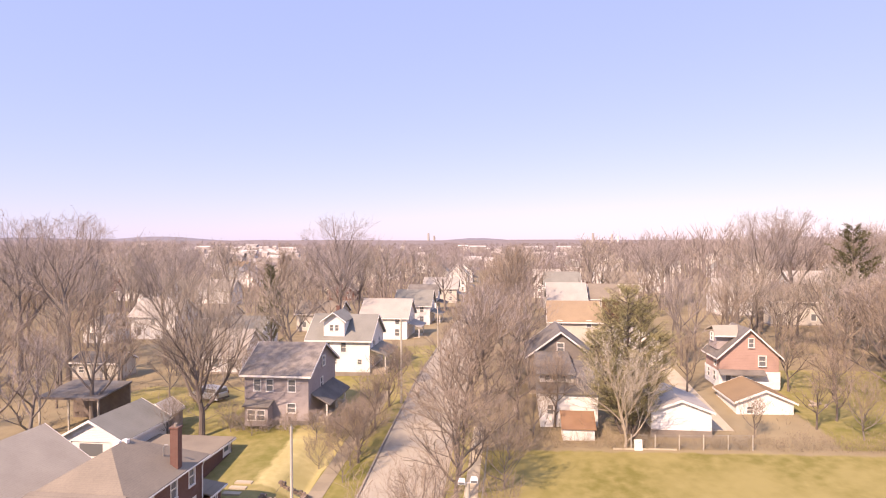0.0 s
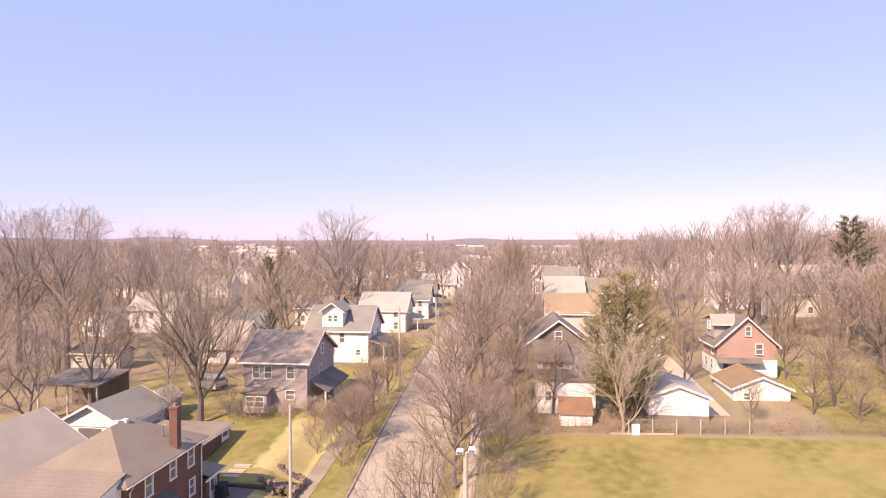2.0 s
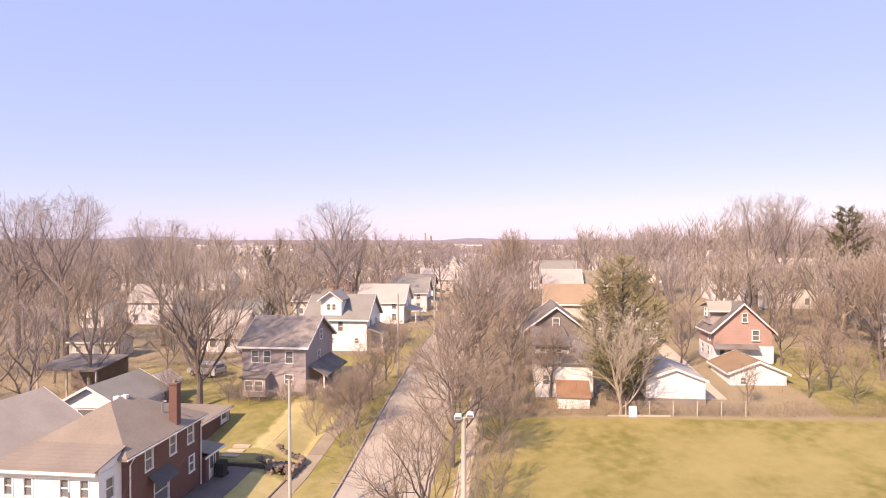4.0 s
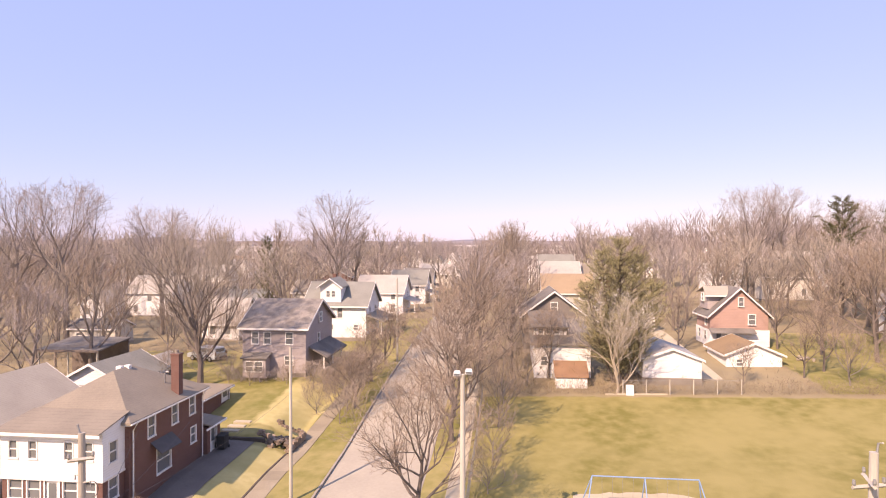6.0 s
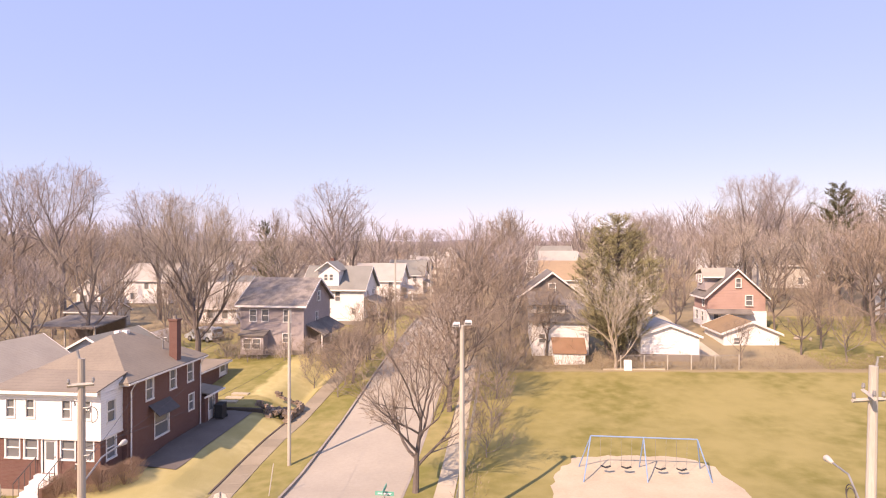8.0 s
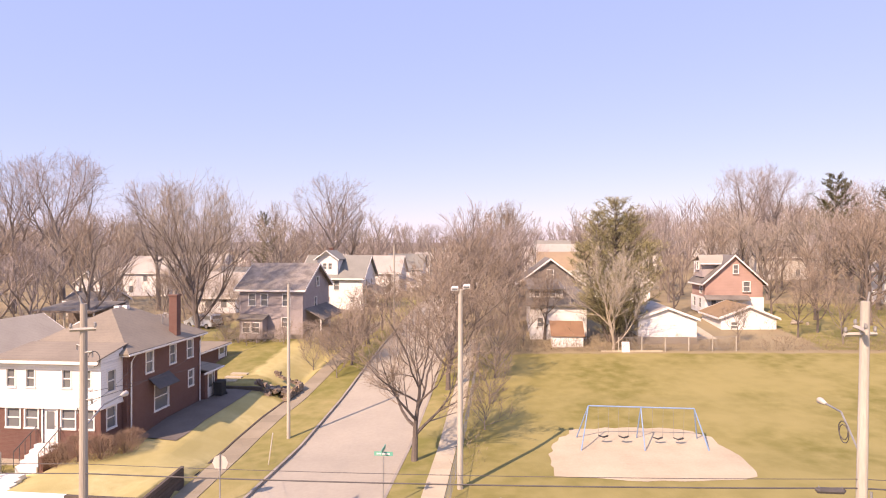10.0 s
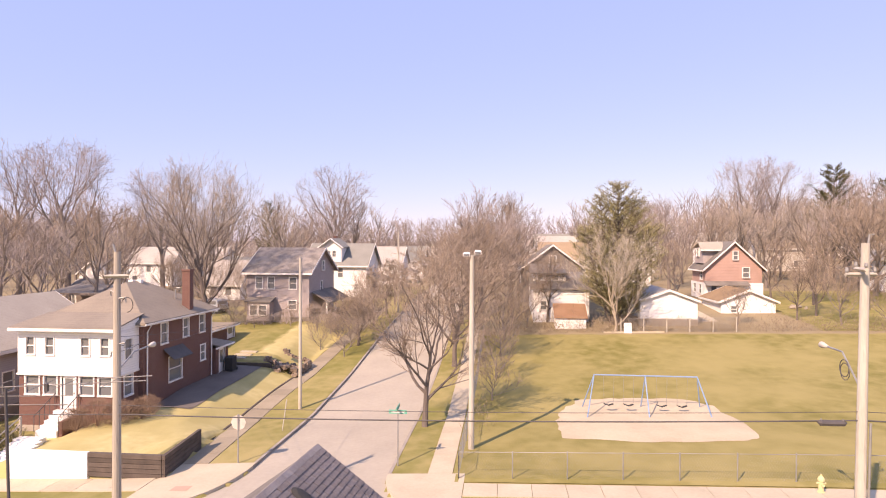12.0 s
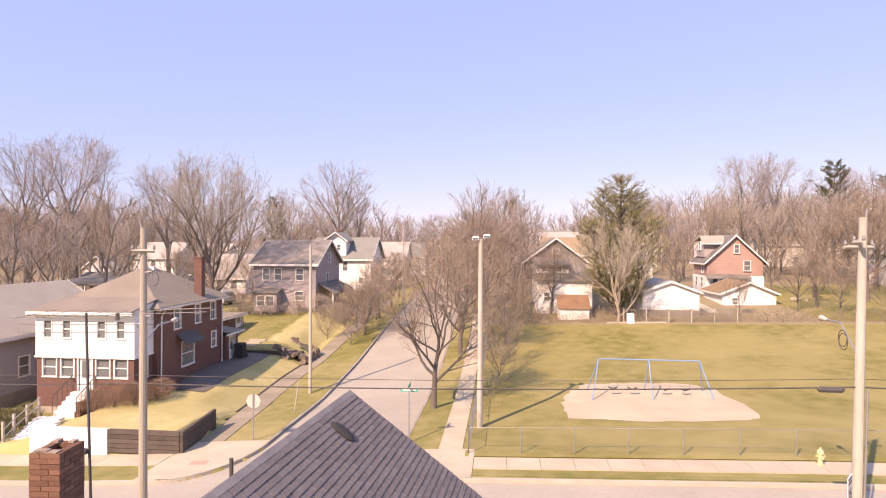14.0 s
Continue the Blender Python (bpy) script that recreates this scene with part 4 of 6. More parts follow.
HOUSES_E = [(12.0, 101, 8.0, 8.0, 4.1, 2.7, "x", CREAM, ROOF_ORANGE), (13.0, 125, 7.4, 8.0, 5.3, 3.0, "x", BLUESIDING, ROOF_GREY), (14.2, 150, 8.4, 8.0, 6.4, 3.2, "x", CREAM, ROOF_OLIVE), (20.8, 127, 5.5, 7, 5, 2.6, "x", BRICK, ROOF_TAN), (13, 190, 8, 8, 6, 3, "x", SIDING, ROOF_GREY)]
for x, y, w, d, h, r, ax, wl, rf in HOUSES_E:
    o = house("house", x, y, gz(x, y) - 0.2, w, d, h, r, ax, wl, rf, "older frame house with a long gable roof along the street", [("S", 1.2, 3.1, 0.8, 1.1), ("S", w - 2.2, 3.1, 0.8, 1.1), ("S", 1.2, 1.0, 0.8, 1.2), ("W", 2, 3.1, 0.9, 1.2)], group="houses up the street")
# shed, garages and the red house
shed = thing("shed", pose(8.2, 57.9, 1.72), "small white garden shed with a rusty red-brown roof", "shed")
body(shed, 2.9, 1.9, 1.25, WHITE, [], [])
part("roof", Mesh().slab([(-1.6, -1.1, 1.28), (1.6, -1.1, 1.28), (1.6, 0.75, 2.5), (-1.6, 0.75, 2.5)], 0.07).slab([(-1.6, 0.75, 2.5), (1.6, 0.75, 2.5), (1.6, 1.1, 2.2), (-1.6, 1.1, 2.2)], 0.07), RUST, shed)
g1 = house("garage", 17.65, 61.0, 2.6, 5.4, 6.2, 2.0, 1.0, "y", SIDING, ROOF_GREY, "low white gabled garage behind a wire fence", [], [], 0.25, category="garage")
g2 = house("garage", 27.5, 67.0, 2.25, 5.5, 5.9, 1.85, 1.15, "y", WHITE, ROOF_BROWN, "white garage with a brown shingle roof", [("S", 1.0, 0.7, 0.6, 0.7)], [], 0.3, category="garage")
rh = house("house", 28.8, 73.9, 3.7, 6.4, 4.8, 3.7, 3.0, "y", REDBRICK, ROOF_DARK, "faded red upper storey house with white lower walls and porch", [("S", 3.1, 4.7, 0.55, 1.0), ("S", 4.2, 2.6, 0.75, 1.15), ("W", 2.9, 2.3, 0.8, 1.1)])
body(rh, 6.6, 5.0, 1.95, SIDING, [("S", 2.2, 0.7, 0.5, 0.7), ("W", 0.9, 0.6, 0.9, 1.1), ("W", 2.9, 0.6, 0.9, 1.1)], [("S", 0.6, 0.0, 0.85, 1.8)], name="lower_wall")
part("skirt_roof", Mesh().slab([(-3.4, -3.3, 1.75), (1.6, -3.3, 1.75), (1.6, -2.4, 2.15), (-3.4, -2.4, 2.15)], 0.1), ROOF_DARK, rh)
body(rh, 2.4, 2.8, 1.62, MAUVE, [("W", 0.9, 0.9, 0.8, 0.9)], gables="", name="dormer_wall", cx=-1.9, cy=0.3, z0=4.2)
part("dormer_roof", Mesh().slab([(-3.5, -1.6, 5.9), (-0.9, -1.6, 5.9), (-0.2, 0.6, 6.85), (-3.1, 0.6, 6.8)], 0.12).slab([(-3.1, 0.6, 6.8), (-0.2, 0.6, 6.85), (-0.2, 2.1, 6.55), (-3.5, 2.1, 6.1)], 0.12), ROOF_PALE, rh)
part("dormer_fascia", Mesh().box(-3.52, -1.66, 5.72, -0.88, -1.605, 5.88), TRIM, rh)
# ---- poles and wires ----
def pole(name, x, y, h, r, label, z=None, lean=(0, 0), wood=None):
    z = gz(x, y) if z is None else z
    t = thing(name, pose(x, y, z), label, "pole")
    part("shaft", Mesh().tube([(0, 0, -0.5), (lean[0] * 0.5, lean[1] * 0.5, h * 0.5), (lean[0], lean[1], h)], [r, r * 0.85, r * 0.68], 12, True), wood or POLEWOOD, t)
    return t


def crossarm(t, z, half, ang=0, insulators=4, y=0.16):
    c, s = math.cos(radians(ang)), math.sin(radians(ang))
    m = Mesh()
    m.tube([(-half * c, -half * s, z), (half * c, half * s, z)], 0.06, 4, True)
    a = part("crossarm", m, POLEWOOD, t)
    for k in range(insulators):
        f = -0.92 + 1.84 * k / (insulators - 1)
        part("insulator", Mesh().tube([(half * c * f, half * s * f, z + 0.03), (half * c * f, half * s * f, z + 0.1), (half * c * f, half * s * f, z + 0.2)], [0.02, 0.05, 0.035], 8, True), STEEL, a)
    return a


def lamp_arm(t, z, dx, dy, rise=0.35):
    """A bracket arm with a cobra-head lamp."""
    L = math.hypot(dx, dy)
    u = Vector((dx / L, dy / L, 0))
    a = part("lamp_arm", Mesh().tube([(0, 0, z), tuple(u * L * 0.5 + Vector((0, 0, z + rise))), tuple(u * L + Vector((0, 0, z + rise)))], 0.03, 6), STEEL, t)
    p = u * L + Vector((0, 0, z + rise))
    part("lamp_head", Mesh().tube([tuple(p - u * 0.1), tuple(p + u * 0.1), tuple(p + u * 0.3), tuple(p + u * 0.45)], [0.04, 0.08, 0.11, 0.03], 8, True), SIGNBACK, a, smooth=True)


pc = pole("utility_pole", 0.0, 27.9, 9.45, 0.15, "tall pale wooden pole with two floodlights on top", 0.0)
part("head_bar", Mesh().tube([(-0.3, 0, 9.42), (0.36, 0, 9.5)], 0.03, 6, True), STEEL, pc)
for sx, dz in ((-0.26, 0.0), (0.3, 0.1)):
    fl = part("floodlight", Mesh().slab([(sx - 0.17, -0.2, 9.55 + dz), (sx + 0.17, -0.2, 9.55 + dz), (sx + 0.13, 0.1, 9.62 + dz), (sx - 0.13, 0.1, 9.62 + dz)], 0.13), TRIM, pc, "white floodlight head")
    part("lens", Mesh().box(sx - 0.14, -0.215, 9.44 + dz, sx + 0.14, -0.203, 9.54 + dz), GLASS, fl)
pl = pole("utility_pole", -11.5, 36.0, 9.75, 0.12, "slim pale wooden utility pole on the grass verge", -0.65)
part("insulator", Mesh().tube([(0, 0, 9.7), (0, 0, 9.9)], [0.05, 0.03], 8, True), STEEL, pl)
pr = pole("utility_pole", 11.7, 17.0, 9.75, 0.16, "thick weathered wooden utility pole with crossarms", 0.3, (0.15, 0.05))
crossarm(pr, 9.0, 0.5, 75, 2)
crossarm(pr, 8.85, 0.5, 15, 2)
part("pole_bracket", Mesh().tube([(0.2, 0.05, 9.6), (0.26, 0.05, 10.0), (0.38, 0.05, 10.0)], 0.03, 6), STEEL, pr)
part("conduit", Mesh().tube([(0.14, -0.12, 0.0), (0.24, -0.1, 4.6)], 0.035, 6), STEEL, pr)
lamp_arm(pr, 5.6, 0.12, 2.0, 0.85)
for q in range(2):
    part("cable_coil", Mesh().tube([(-0.02 + 0.02 * q, 0.75 + 0.24 * math.cos(a * 0.6), 6.0 + 0.26 * math.sin(a * 0.6) - 0.1 * q) for a in range(12)], 0.014, 5), DARKMETAL, pr)
pll = pole("utility_pole", -11.15, 17.2, 10.15, 0.15, "weathered wooden utility pole at the street corner", -0.45, (-0.05, 0.1), POLEDARK)
crossarm(pll, 9.35, 0.36, 30, 2)
part("pole_top_pin", Mesh().tube([(-0.05, 0.1, 9.9), (-0.2, 0.1, 10.4)], 0.035, 6, True), STEEL, pll)
lamp_arm(pll, 6.2, -0.35, 2.4, 0.45)
for k, (dx, dz) in enumerate(((0.28, 8.6), (-0.24, 8.8), (0.26, 7.1), (-0.22, 6.8))):
    part("bracket", Mesh().tube([(-0.02, 0.05, dz), (dx, 0.05, dz + 0.05), (dx, 0.05, dz - 0.12)], 0.03, 6), STEEL, pll)
tr = part("drop_loop", Mesh().tube([(0.3 + 0.2 * math.sin(q * 0.5), 0.1, 8.4 - 0.25 * math.cos(q * 0.5)) for q in range(10)], 0.014, 5), DARKMETAL, pll)
pf = pole("utility_pole", -10.6, 67.5, 9.6, 0.14, "pale wooden utility pole up the street", gz(-10.6, 67.5))
part("insulator", Mesh().tube([(0, 0, 9.55), (0, 0, 9.8)], [0.05, 0.03], 8, True), STEEL, pf)
pf2 = pole("utility_pole", -9.6, 93.0, 7.4, 0.13, "wooden utility pole far up the street", gz(-9.6, 93.0))
thin = thing("flag_pole", pose(-4.32, 5.33, 0), "thin dark metal mast beside the near roof", "mast")
part("shaft", Mesh().tube([(0.12, 0.15, -0.3), (0, 0, 8.25)], [0.022, 0.016], 8, True), DARKMETAL, thin)
part("clamp", Mesh().box(-0.2, -0.04, 6.42, 0.02, 0.04, 6.48), DARKMETAL, thin)
mast = thing("service_mast", pose(-2.72, 6.1, 0), "short metal service mast with looping cable", "mast")
part("shaft", Mesh().tube([(0, 0, 3.5), (0, 0, 6.15)], 0.03, 8, True), DARKMETAL, mast)


def wire(a, b, sag, r=0.014, label="black overhead service wire sagging between poles"):
    a, b = Vector(a), Vector(b)
    pts = []
    for i in range(13):
        f = i / 12
        p = a.lerp(b, f)
        p.z -= sag * 4 * f * (1 - f)
        pts.append(tuple(p))
    return solo("wire", Mesh().tube(pts, r, 4), DARKMETAL, pose(0, 0, 0), label, "wire", "overhead wires")


WEST, EAST = (-60, 16.5), (60, 22.0)
L0, R0 = (-11.1, 17.2), (11.75, 17.0)
wire((*L0, 4.35), (*R0, 4.95), 0.12, 0.022, "thick black cable strung along the cross street")
wire((*R0, 4.95), (60, 18, 6.0), 0.7, 0.022, "thick black cable strung along the cross street")
wire((*L0, 4.65), (*R0, 5.2), 0.12, 0.010)
wire((*R0, 5.2), (60, 18, 6.4), 0.7, 0.010)
wire((-60, 16, 5.2), (*L0, 4.35), 0.6, 0.016)
wire((-60, 16, 5.8), (*L0, 4.65), 0.6, 0.010)
wire((*L0, 6.9), (-11.5, 36.0, 6.2), 0.4, 0.008)
wire((*L0, 6.6), (-19.9, 40.6, 3.9), 0.3, 0.010)
wire((*L0, 6.4), (-19.95, 33.4, 4.6), 0.2, 0.010)
sc = thing("cable_splice_box", pose(10.95, 17.0, 4.87), "black splice case hung on the thick cable", "cable box")
part("case", Mesh().tube([(-0.4, 0, 0), (-0.32, 0, -0.02), (0.32, 0, -0.02), (0.4, 0, 0)], [0.02, 0.09, 0.09, 0.02], 8, True), DARKMETAL, sc)
for k in (-0.3, 0.3):
    part("strap", Mesh().tube([(k, 0, -0.05), (k, 0, 0.1)], 0.02, 6), STEEL, sc)

# ---- pavements and kerbs ----
kerbs = thing("kerb", pose(0, 0, 0), "worn concrete kerbs along both streets", "kerb")
kerbs["kind"] = "structure"
for k, (x0, x1, y0, y1) in enumerate(((ROAD_W - 0.15, ROAD_W, CROSS_N + 4.6, 260), (ROAD_E, ROAD_E + 0.15, CROSS_N + 3.4, 260), (-60, ROAD_W - 3.0, CROSS_N, CROSS_N + 0.15), (ROAD_E + 2.6, 60, CROSS_N, CROSS_N + 0.15))):
    part("kerb_run", bend(Mesh(), x0, x1, y0, y1, 0.02, 0.3), KERB if k < 2 else KERB_PALE, kerbs)
for cx, side, a, b in CORNERS:
    ring = [(cx - side * a * math.cos(radians(q)), CROSS_N + b - b * math.sin(radians(q))) for q in range(0, 91, 6)]
    m = Mesh()
    for (xa, ya), (xb, yb) in zip(ring, ring[1:]):
        quad = [(xa, ya), (xb, yb), (xb + side * 0.1, yb + 0.1), (xa + side * 0.14, ya + 0.02)]
        m.slab([(x, y, gz(x, y) + 0.015) for x, y in (quad if side < 0 else quad[::-1])], 0.3)
    part("kerb_corner", m, KERB_PALE, kerbs)


def ribbon(y0, y1, left, right, lift, n=24):
    """A sheet over the ground between two lines that run up the street."""
    m = Mesh()
    for i in range(n + 1):
        y = y0 + (y1 - y0) * i / n
        a, b = left(y), right(y)
        for k in range(5):
            x = a + (b - a) * k / 4
            m.v.append((x, y, gz(x, y) + lift))
    m.f = [(5 * i + k, 5 * i + k + 1, 5 * i + k + 6, 5 * i + k + 5) for i in range(n) for k in range(4)]
    return m


def slabs(parent, x0, x1, y0, y1, size, gap=0.02, lift=0.03, material=None, line=None):
    nx, ny = max(1, round((x1 - x0) / size)), max(1, round((y1 - y0) / size))
    for i in range(nx):
        for j in range(ny):
            a, b = x0 + (x1 - x0) * i / nx + gap / 2, x0 + (x1 - x0) * (i + 1) / nx - gap / 2
            c, d = y0 + (y1 - y0) * j / ny + gap / 2, y0 + (y1 - y0) * (j + 1) / ny - gap / 2
            corners = [(x + (line(y) if line else 0), y) for x, y in ((a, c), (b, c), (b, d), (a, d))]
            part("paving_slab", Mesh().slab([(x, y, gz(x, y) + lift + random.uniform(0, 0.008)) for x, y in corners], 0.12), material or CONCRETE, parent)


pav = tagged(thing("pavement", pose(0, 0, 0), "pale concrete pavement slabs beside the side street", "pavement"), kind="structure")
slabs(pav, 0.08, 1.5, 26.15, 72, 1.42, material=DIRTY, line=edge_w)
slabs(pav, -1.75, -0.65, 24.6, 60, 1.2)
solo("corner_paving", ribbon(CROSS_N + 0.12, 24.6, lambda y: arc_x(CORNERS[1], y) + 0.01, lambda y: -0.1, 0.028), CONCRETE, pose(0, 0, 0), "pale concrete apron at the street corner", "pavement", kind="structure")
solo("corner_paving_west", ribbon(CROSS_N + 0.12, 26.14, lambda y: ease(y, (24.4, 24.5), (-14.2, edge_w(y) + 0.06)), lambda y: arc_x(CORNERS[0], y) - 0.01, 0.028), CONCRETE, pose(0, 0, 0), "pale concrete apron sweeping round the street corner", "pavement", kind="structure")
solo("kerb_ramp_pad", strip(-12.7, -11.9, 22.9, 23.4, 0.034, 0.5), PAD, pose(0, 0, 0), "faded pink tactile pad on the corner apron", "paving pad", kind="structure")
pav2 = tagged(thing("pavement_cross", pose(0, 0, 0), "pale concrete pavement slabs along the cross street", "pavement"), kind="structure")
slabs(pav2, -40, -14.22, 23.0, 24.45, 1.5)
slabs(pav2, -0.08, 36, 22.2, 23.5, 1.4, lift=0.035)
# asphalt at the back; the south end is dark sheet deepening house shade on grass
solo("driveway", strip(-19.85, -17.3, 33.0, 43.7, 0.04, 0.35, 1), DARKASPHALT, pose(0, 0, 0), "dark asphalt driveway beside the brick house, its south end darkening shaded lawn", "driveway", kind="structure")

# ---- planter wall, white wall, signs, hydrant ----
solo("fence_verge", strip(-0.5, 34, 23.65, 24.5, 0.03), FIELD, pose(0, 0, 0), "strip of rough grass along the fence foot", "verge", kind="structure")
wall = thing("planter_wall", pose(0, 0, 0), "low dark timber retaining wall round the front lawn", "retaining wall")
for k in range(5):
    z = -0.79 + 0.22 * k
    part("timber", Mesh().box(-17.58, 24.45, z, -14.0, 24.62, z + 0.2), TIMBER, wall)
    part("timber", Mesh().slab([(x, y, z + 0.202) for x, y in ((edge_w(24.46) - 0.02, 24.46), (edge_w(24.46) + 0.14, 24.46), (edge_w(28.4) + 0.14, 28.4), (edge_w(28.4) - 0.02, 28.4))], 0.2), TIMBER, wall)
ww = solo("white_wall", Mesh().box(-21.6, 24.45, -1.15, -17.61, 24.62, 0.3), WHITE, pose(0, 0, 0), "low white painted retaining wall by the pavement", "wall")
em = Mesh()
for i in range(16):
    ya, yb = 28.42 + 0.94 * i, 28.42 + 0.94 * (i + 1)
    em.slab([(edge_w(y) + o, y, gz(edge_w(y), y) + 0.09) for y, o in ((ya, -0.06), (ya, 0.07), (yb, 0.07), (yb, -0.06))], 0.35)
ed = solo("lawn_edging", em, TIMBER, pose(0, 0, 0), "dark low edging between lawn and pavement", "edging")


def sign_post(x, y, h, label, category):
    t = thing("sign", pose(x, y, gz(x, y)), label, category)
    part("post", Mesh().box(-0.03, -0.02, -0.3, 0.03, 0.02, h), STEEL, t)
    return t


st = sign_post(-11.15, 26.2, 2.35, "octagonal stop sign seen from behind on a steel post", "stop sign")
m = Mesh()
R = 0.38
m.tube([(0, 0.03, 1.95), (0, 0.045, 1.95)], R, 8, True)
part("sign_plate", m, SIGNBACK, st)
ss = sign_post(-3.25, 25.6, 2.55, "corner street-name sign with green blades", "street sign")
part("blade", Mesh().box(-0.42, -0.012, 2.4, 0.42, 0.012, 2.58), GREENSIGN, ss)
part("blade", Mesh().box(-0.012, -0.42, 2.6, 0.012, 0.42, 2.78), GREENSIGN, ss)
for b in (-0.02, 0.02):
    part("letter_bar", Mesh().box(-0.3, b - 0.003, 2.46, 0.3, b + 0.003, 2.52), TRIM, ss)
sp = sign_post(11.1, 15.0, 2.6, "white speed limit sign on a post by the near kerb", "traffic sign")
part("sign_plate", Mesh().box(-0.3, -0.05, 1.85, 0.3, -0.03, 2.6), TRIM, sp)
sp.matrix_basis = pose(10.52, 15.3, gz(10.5, 15.3), 0, 0, 52)
for z in (2.5, 2.4):
    part("letter_bar", Mesh().box(-0.2, -0.056, z, 0.2, -0.049, z + 0.05), DARKMETAL, sp)
digits = bpy.data.curves.new("digits", "FONT")
digits.body, digits.size, digits.align_x, digits.extrude = "25", 0.42, "CENTER", 0.003
digits.materials.append(DARKMETAL)
dg = new("digits", digits)
dg.parent, dg.matrix_basis = sp, pose(0, -0.055, 1.95, 90, 0, 0)
stake = solo("stake", Mesh().tube([(0, 0, -0.2), (0.25, 0.1, 1.75)], 0.03, 6, True), POLEWOOD, pose(-11.0, 31.5, gz(-11, 31.5)), "leaning thin wooden stake on the verge", "stake")
hy = thing("fire_hydrant", pose(13.83, 23.15, gz(14, 23.1)) @ Matrix.Diagonal((0.85, 0.85, 0.9, 1)), "pale yellow fire hydrant beside the pavement", "hydrant")
part("barrel", Mesh().tube([(0, 0, -0.1), (0, 0, 0.05), (0, 0, 0.06), (0, 0, 0.5), (0, 0, 0.52), (0, 0, 0.6), (0, 0, 0.7), (0, 0, 0.75)], [0.17, 0.17, 0.12, 0.11, 0.15, 0.15, 0.1, 0.03], 12, True), YELLOW, hy)
for s in (-1, 1):
    part("outlet", Mesh().tube([(0, 0, 0.42), (s * 0.2, 0, 0.42)], 0.05, 8, True), YELLOW, hy)
part("pumper_outlet", Mesh().tube([(0, 0, 0.38), (0, -0.21, 0.38)], 0.07, 8, True), YELLOW, hy)
part("bonnet_nut", Mesh().box(-0.03, -0.03, 0.74, 0.03, 0.03, 0.81), YELLOW, hy)

# ---- park: sand pit, swings, fence ----
pit = Mesh()
ring = [(4.6, 29.6), (9, 29.2), (13.2, 29.4), (14.5, 29.9), (14.7, 33), (14.2, 36.0), (12.9, 37.3), (9.5, 37.5), (6.5, 37.2), (5.2, 35.4), (4.5, 32.5)]
pts = []
for i in range(len(ring)):
    p, q = ring[i], ring[(i + 1) % len(ring)]
    for k in range(5):
        f = k / 5
        pts.append((p[0] + (q[0] - p[0]) * f + random.uniform(-0.12, 0.12), p[1] + (q[1] - p[1]) * f + random.uniform(-0.12, 0.12)))
c = (9.6, 33.7)
for s in (1.0, 0.75, 0.5, 0.25):
    pit.v += [(c[0] + (x - c[0]) * s, c[1] + (y - c[1]) * s, 0) for x, y in pts]
pit.v.append((c[0], c[1], 0))
n = len(pts)
for r in range(3):
    for i in range(n):
        j = (i + 1) % n
        pit.f.append((r * n + i, r * n + j, (r + 1) * n + j, (r + 1) * n + i))
for i in range(n):
    pit.f.append((3 * n + i, 3 * n + (i + 1) % n, 4 * n))
pit.v = [(x, y, gz(x, y) + 0.06 + (0.02 if k >= n else -0.05)) for k, (x, y, _) in enumerate(pit.v)]
solo("sand_pit", pit, SAND, pose(0, 0, 0), "pale sand play area with scuffed hollows under swings", "sand", kind="structure", smooth=True)
sw = thing("swing_set", pose(9.9, 34.6, gz(9.9, 34.6) + 0.03), "blue painted steel swing set with four seats on chains", "swing set")
H_, L_ = 2.2, 2.95
part("top_beam", Mesh().tube([(-L_, 0, H_), (L_, 0, H_)], 0.04, 8, True), BLUEPAINT, sw)
for x, dx in ((-L_, -0.55), (0, 0), (L_, 0.55)):
    for s in (-1, 1):
        part("leg", Mesh().tube([(x, 0, H_), (x + dx, s * 1.15, -0.1)], 0.036, 8), BLUEPAINT, sw)
for x in (-2.1, -0.95, 0.95, 2.1):
    seat = part("swing_seat", Mesh().slab([(x - 0.28, -0.1, 0.52), (x, -0.1, 0.42), (x, 0.1, 0.42), (x - 0.28, 0.1, 0.52)], 0.03).slab([(x, -0.1, 0.42), (x + 0.28, -0.1, 0.52), (x + 0.28, 0.1, 0.52), (x, 0.1, 0.42)], 0.03), RUBBER, sw, "black sling seat")
    for s in (-1, 1):
        part("chain", Mesh().tube([(x + s * 0.27, 0, 0.5), (x + s * 0.3, 0, H_ - 0.04)], 0.008, 4), STEEL, seat)


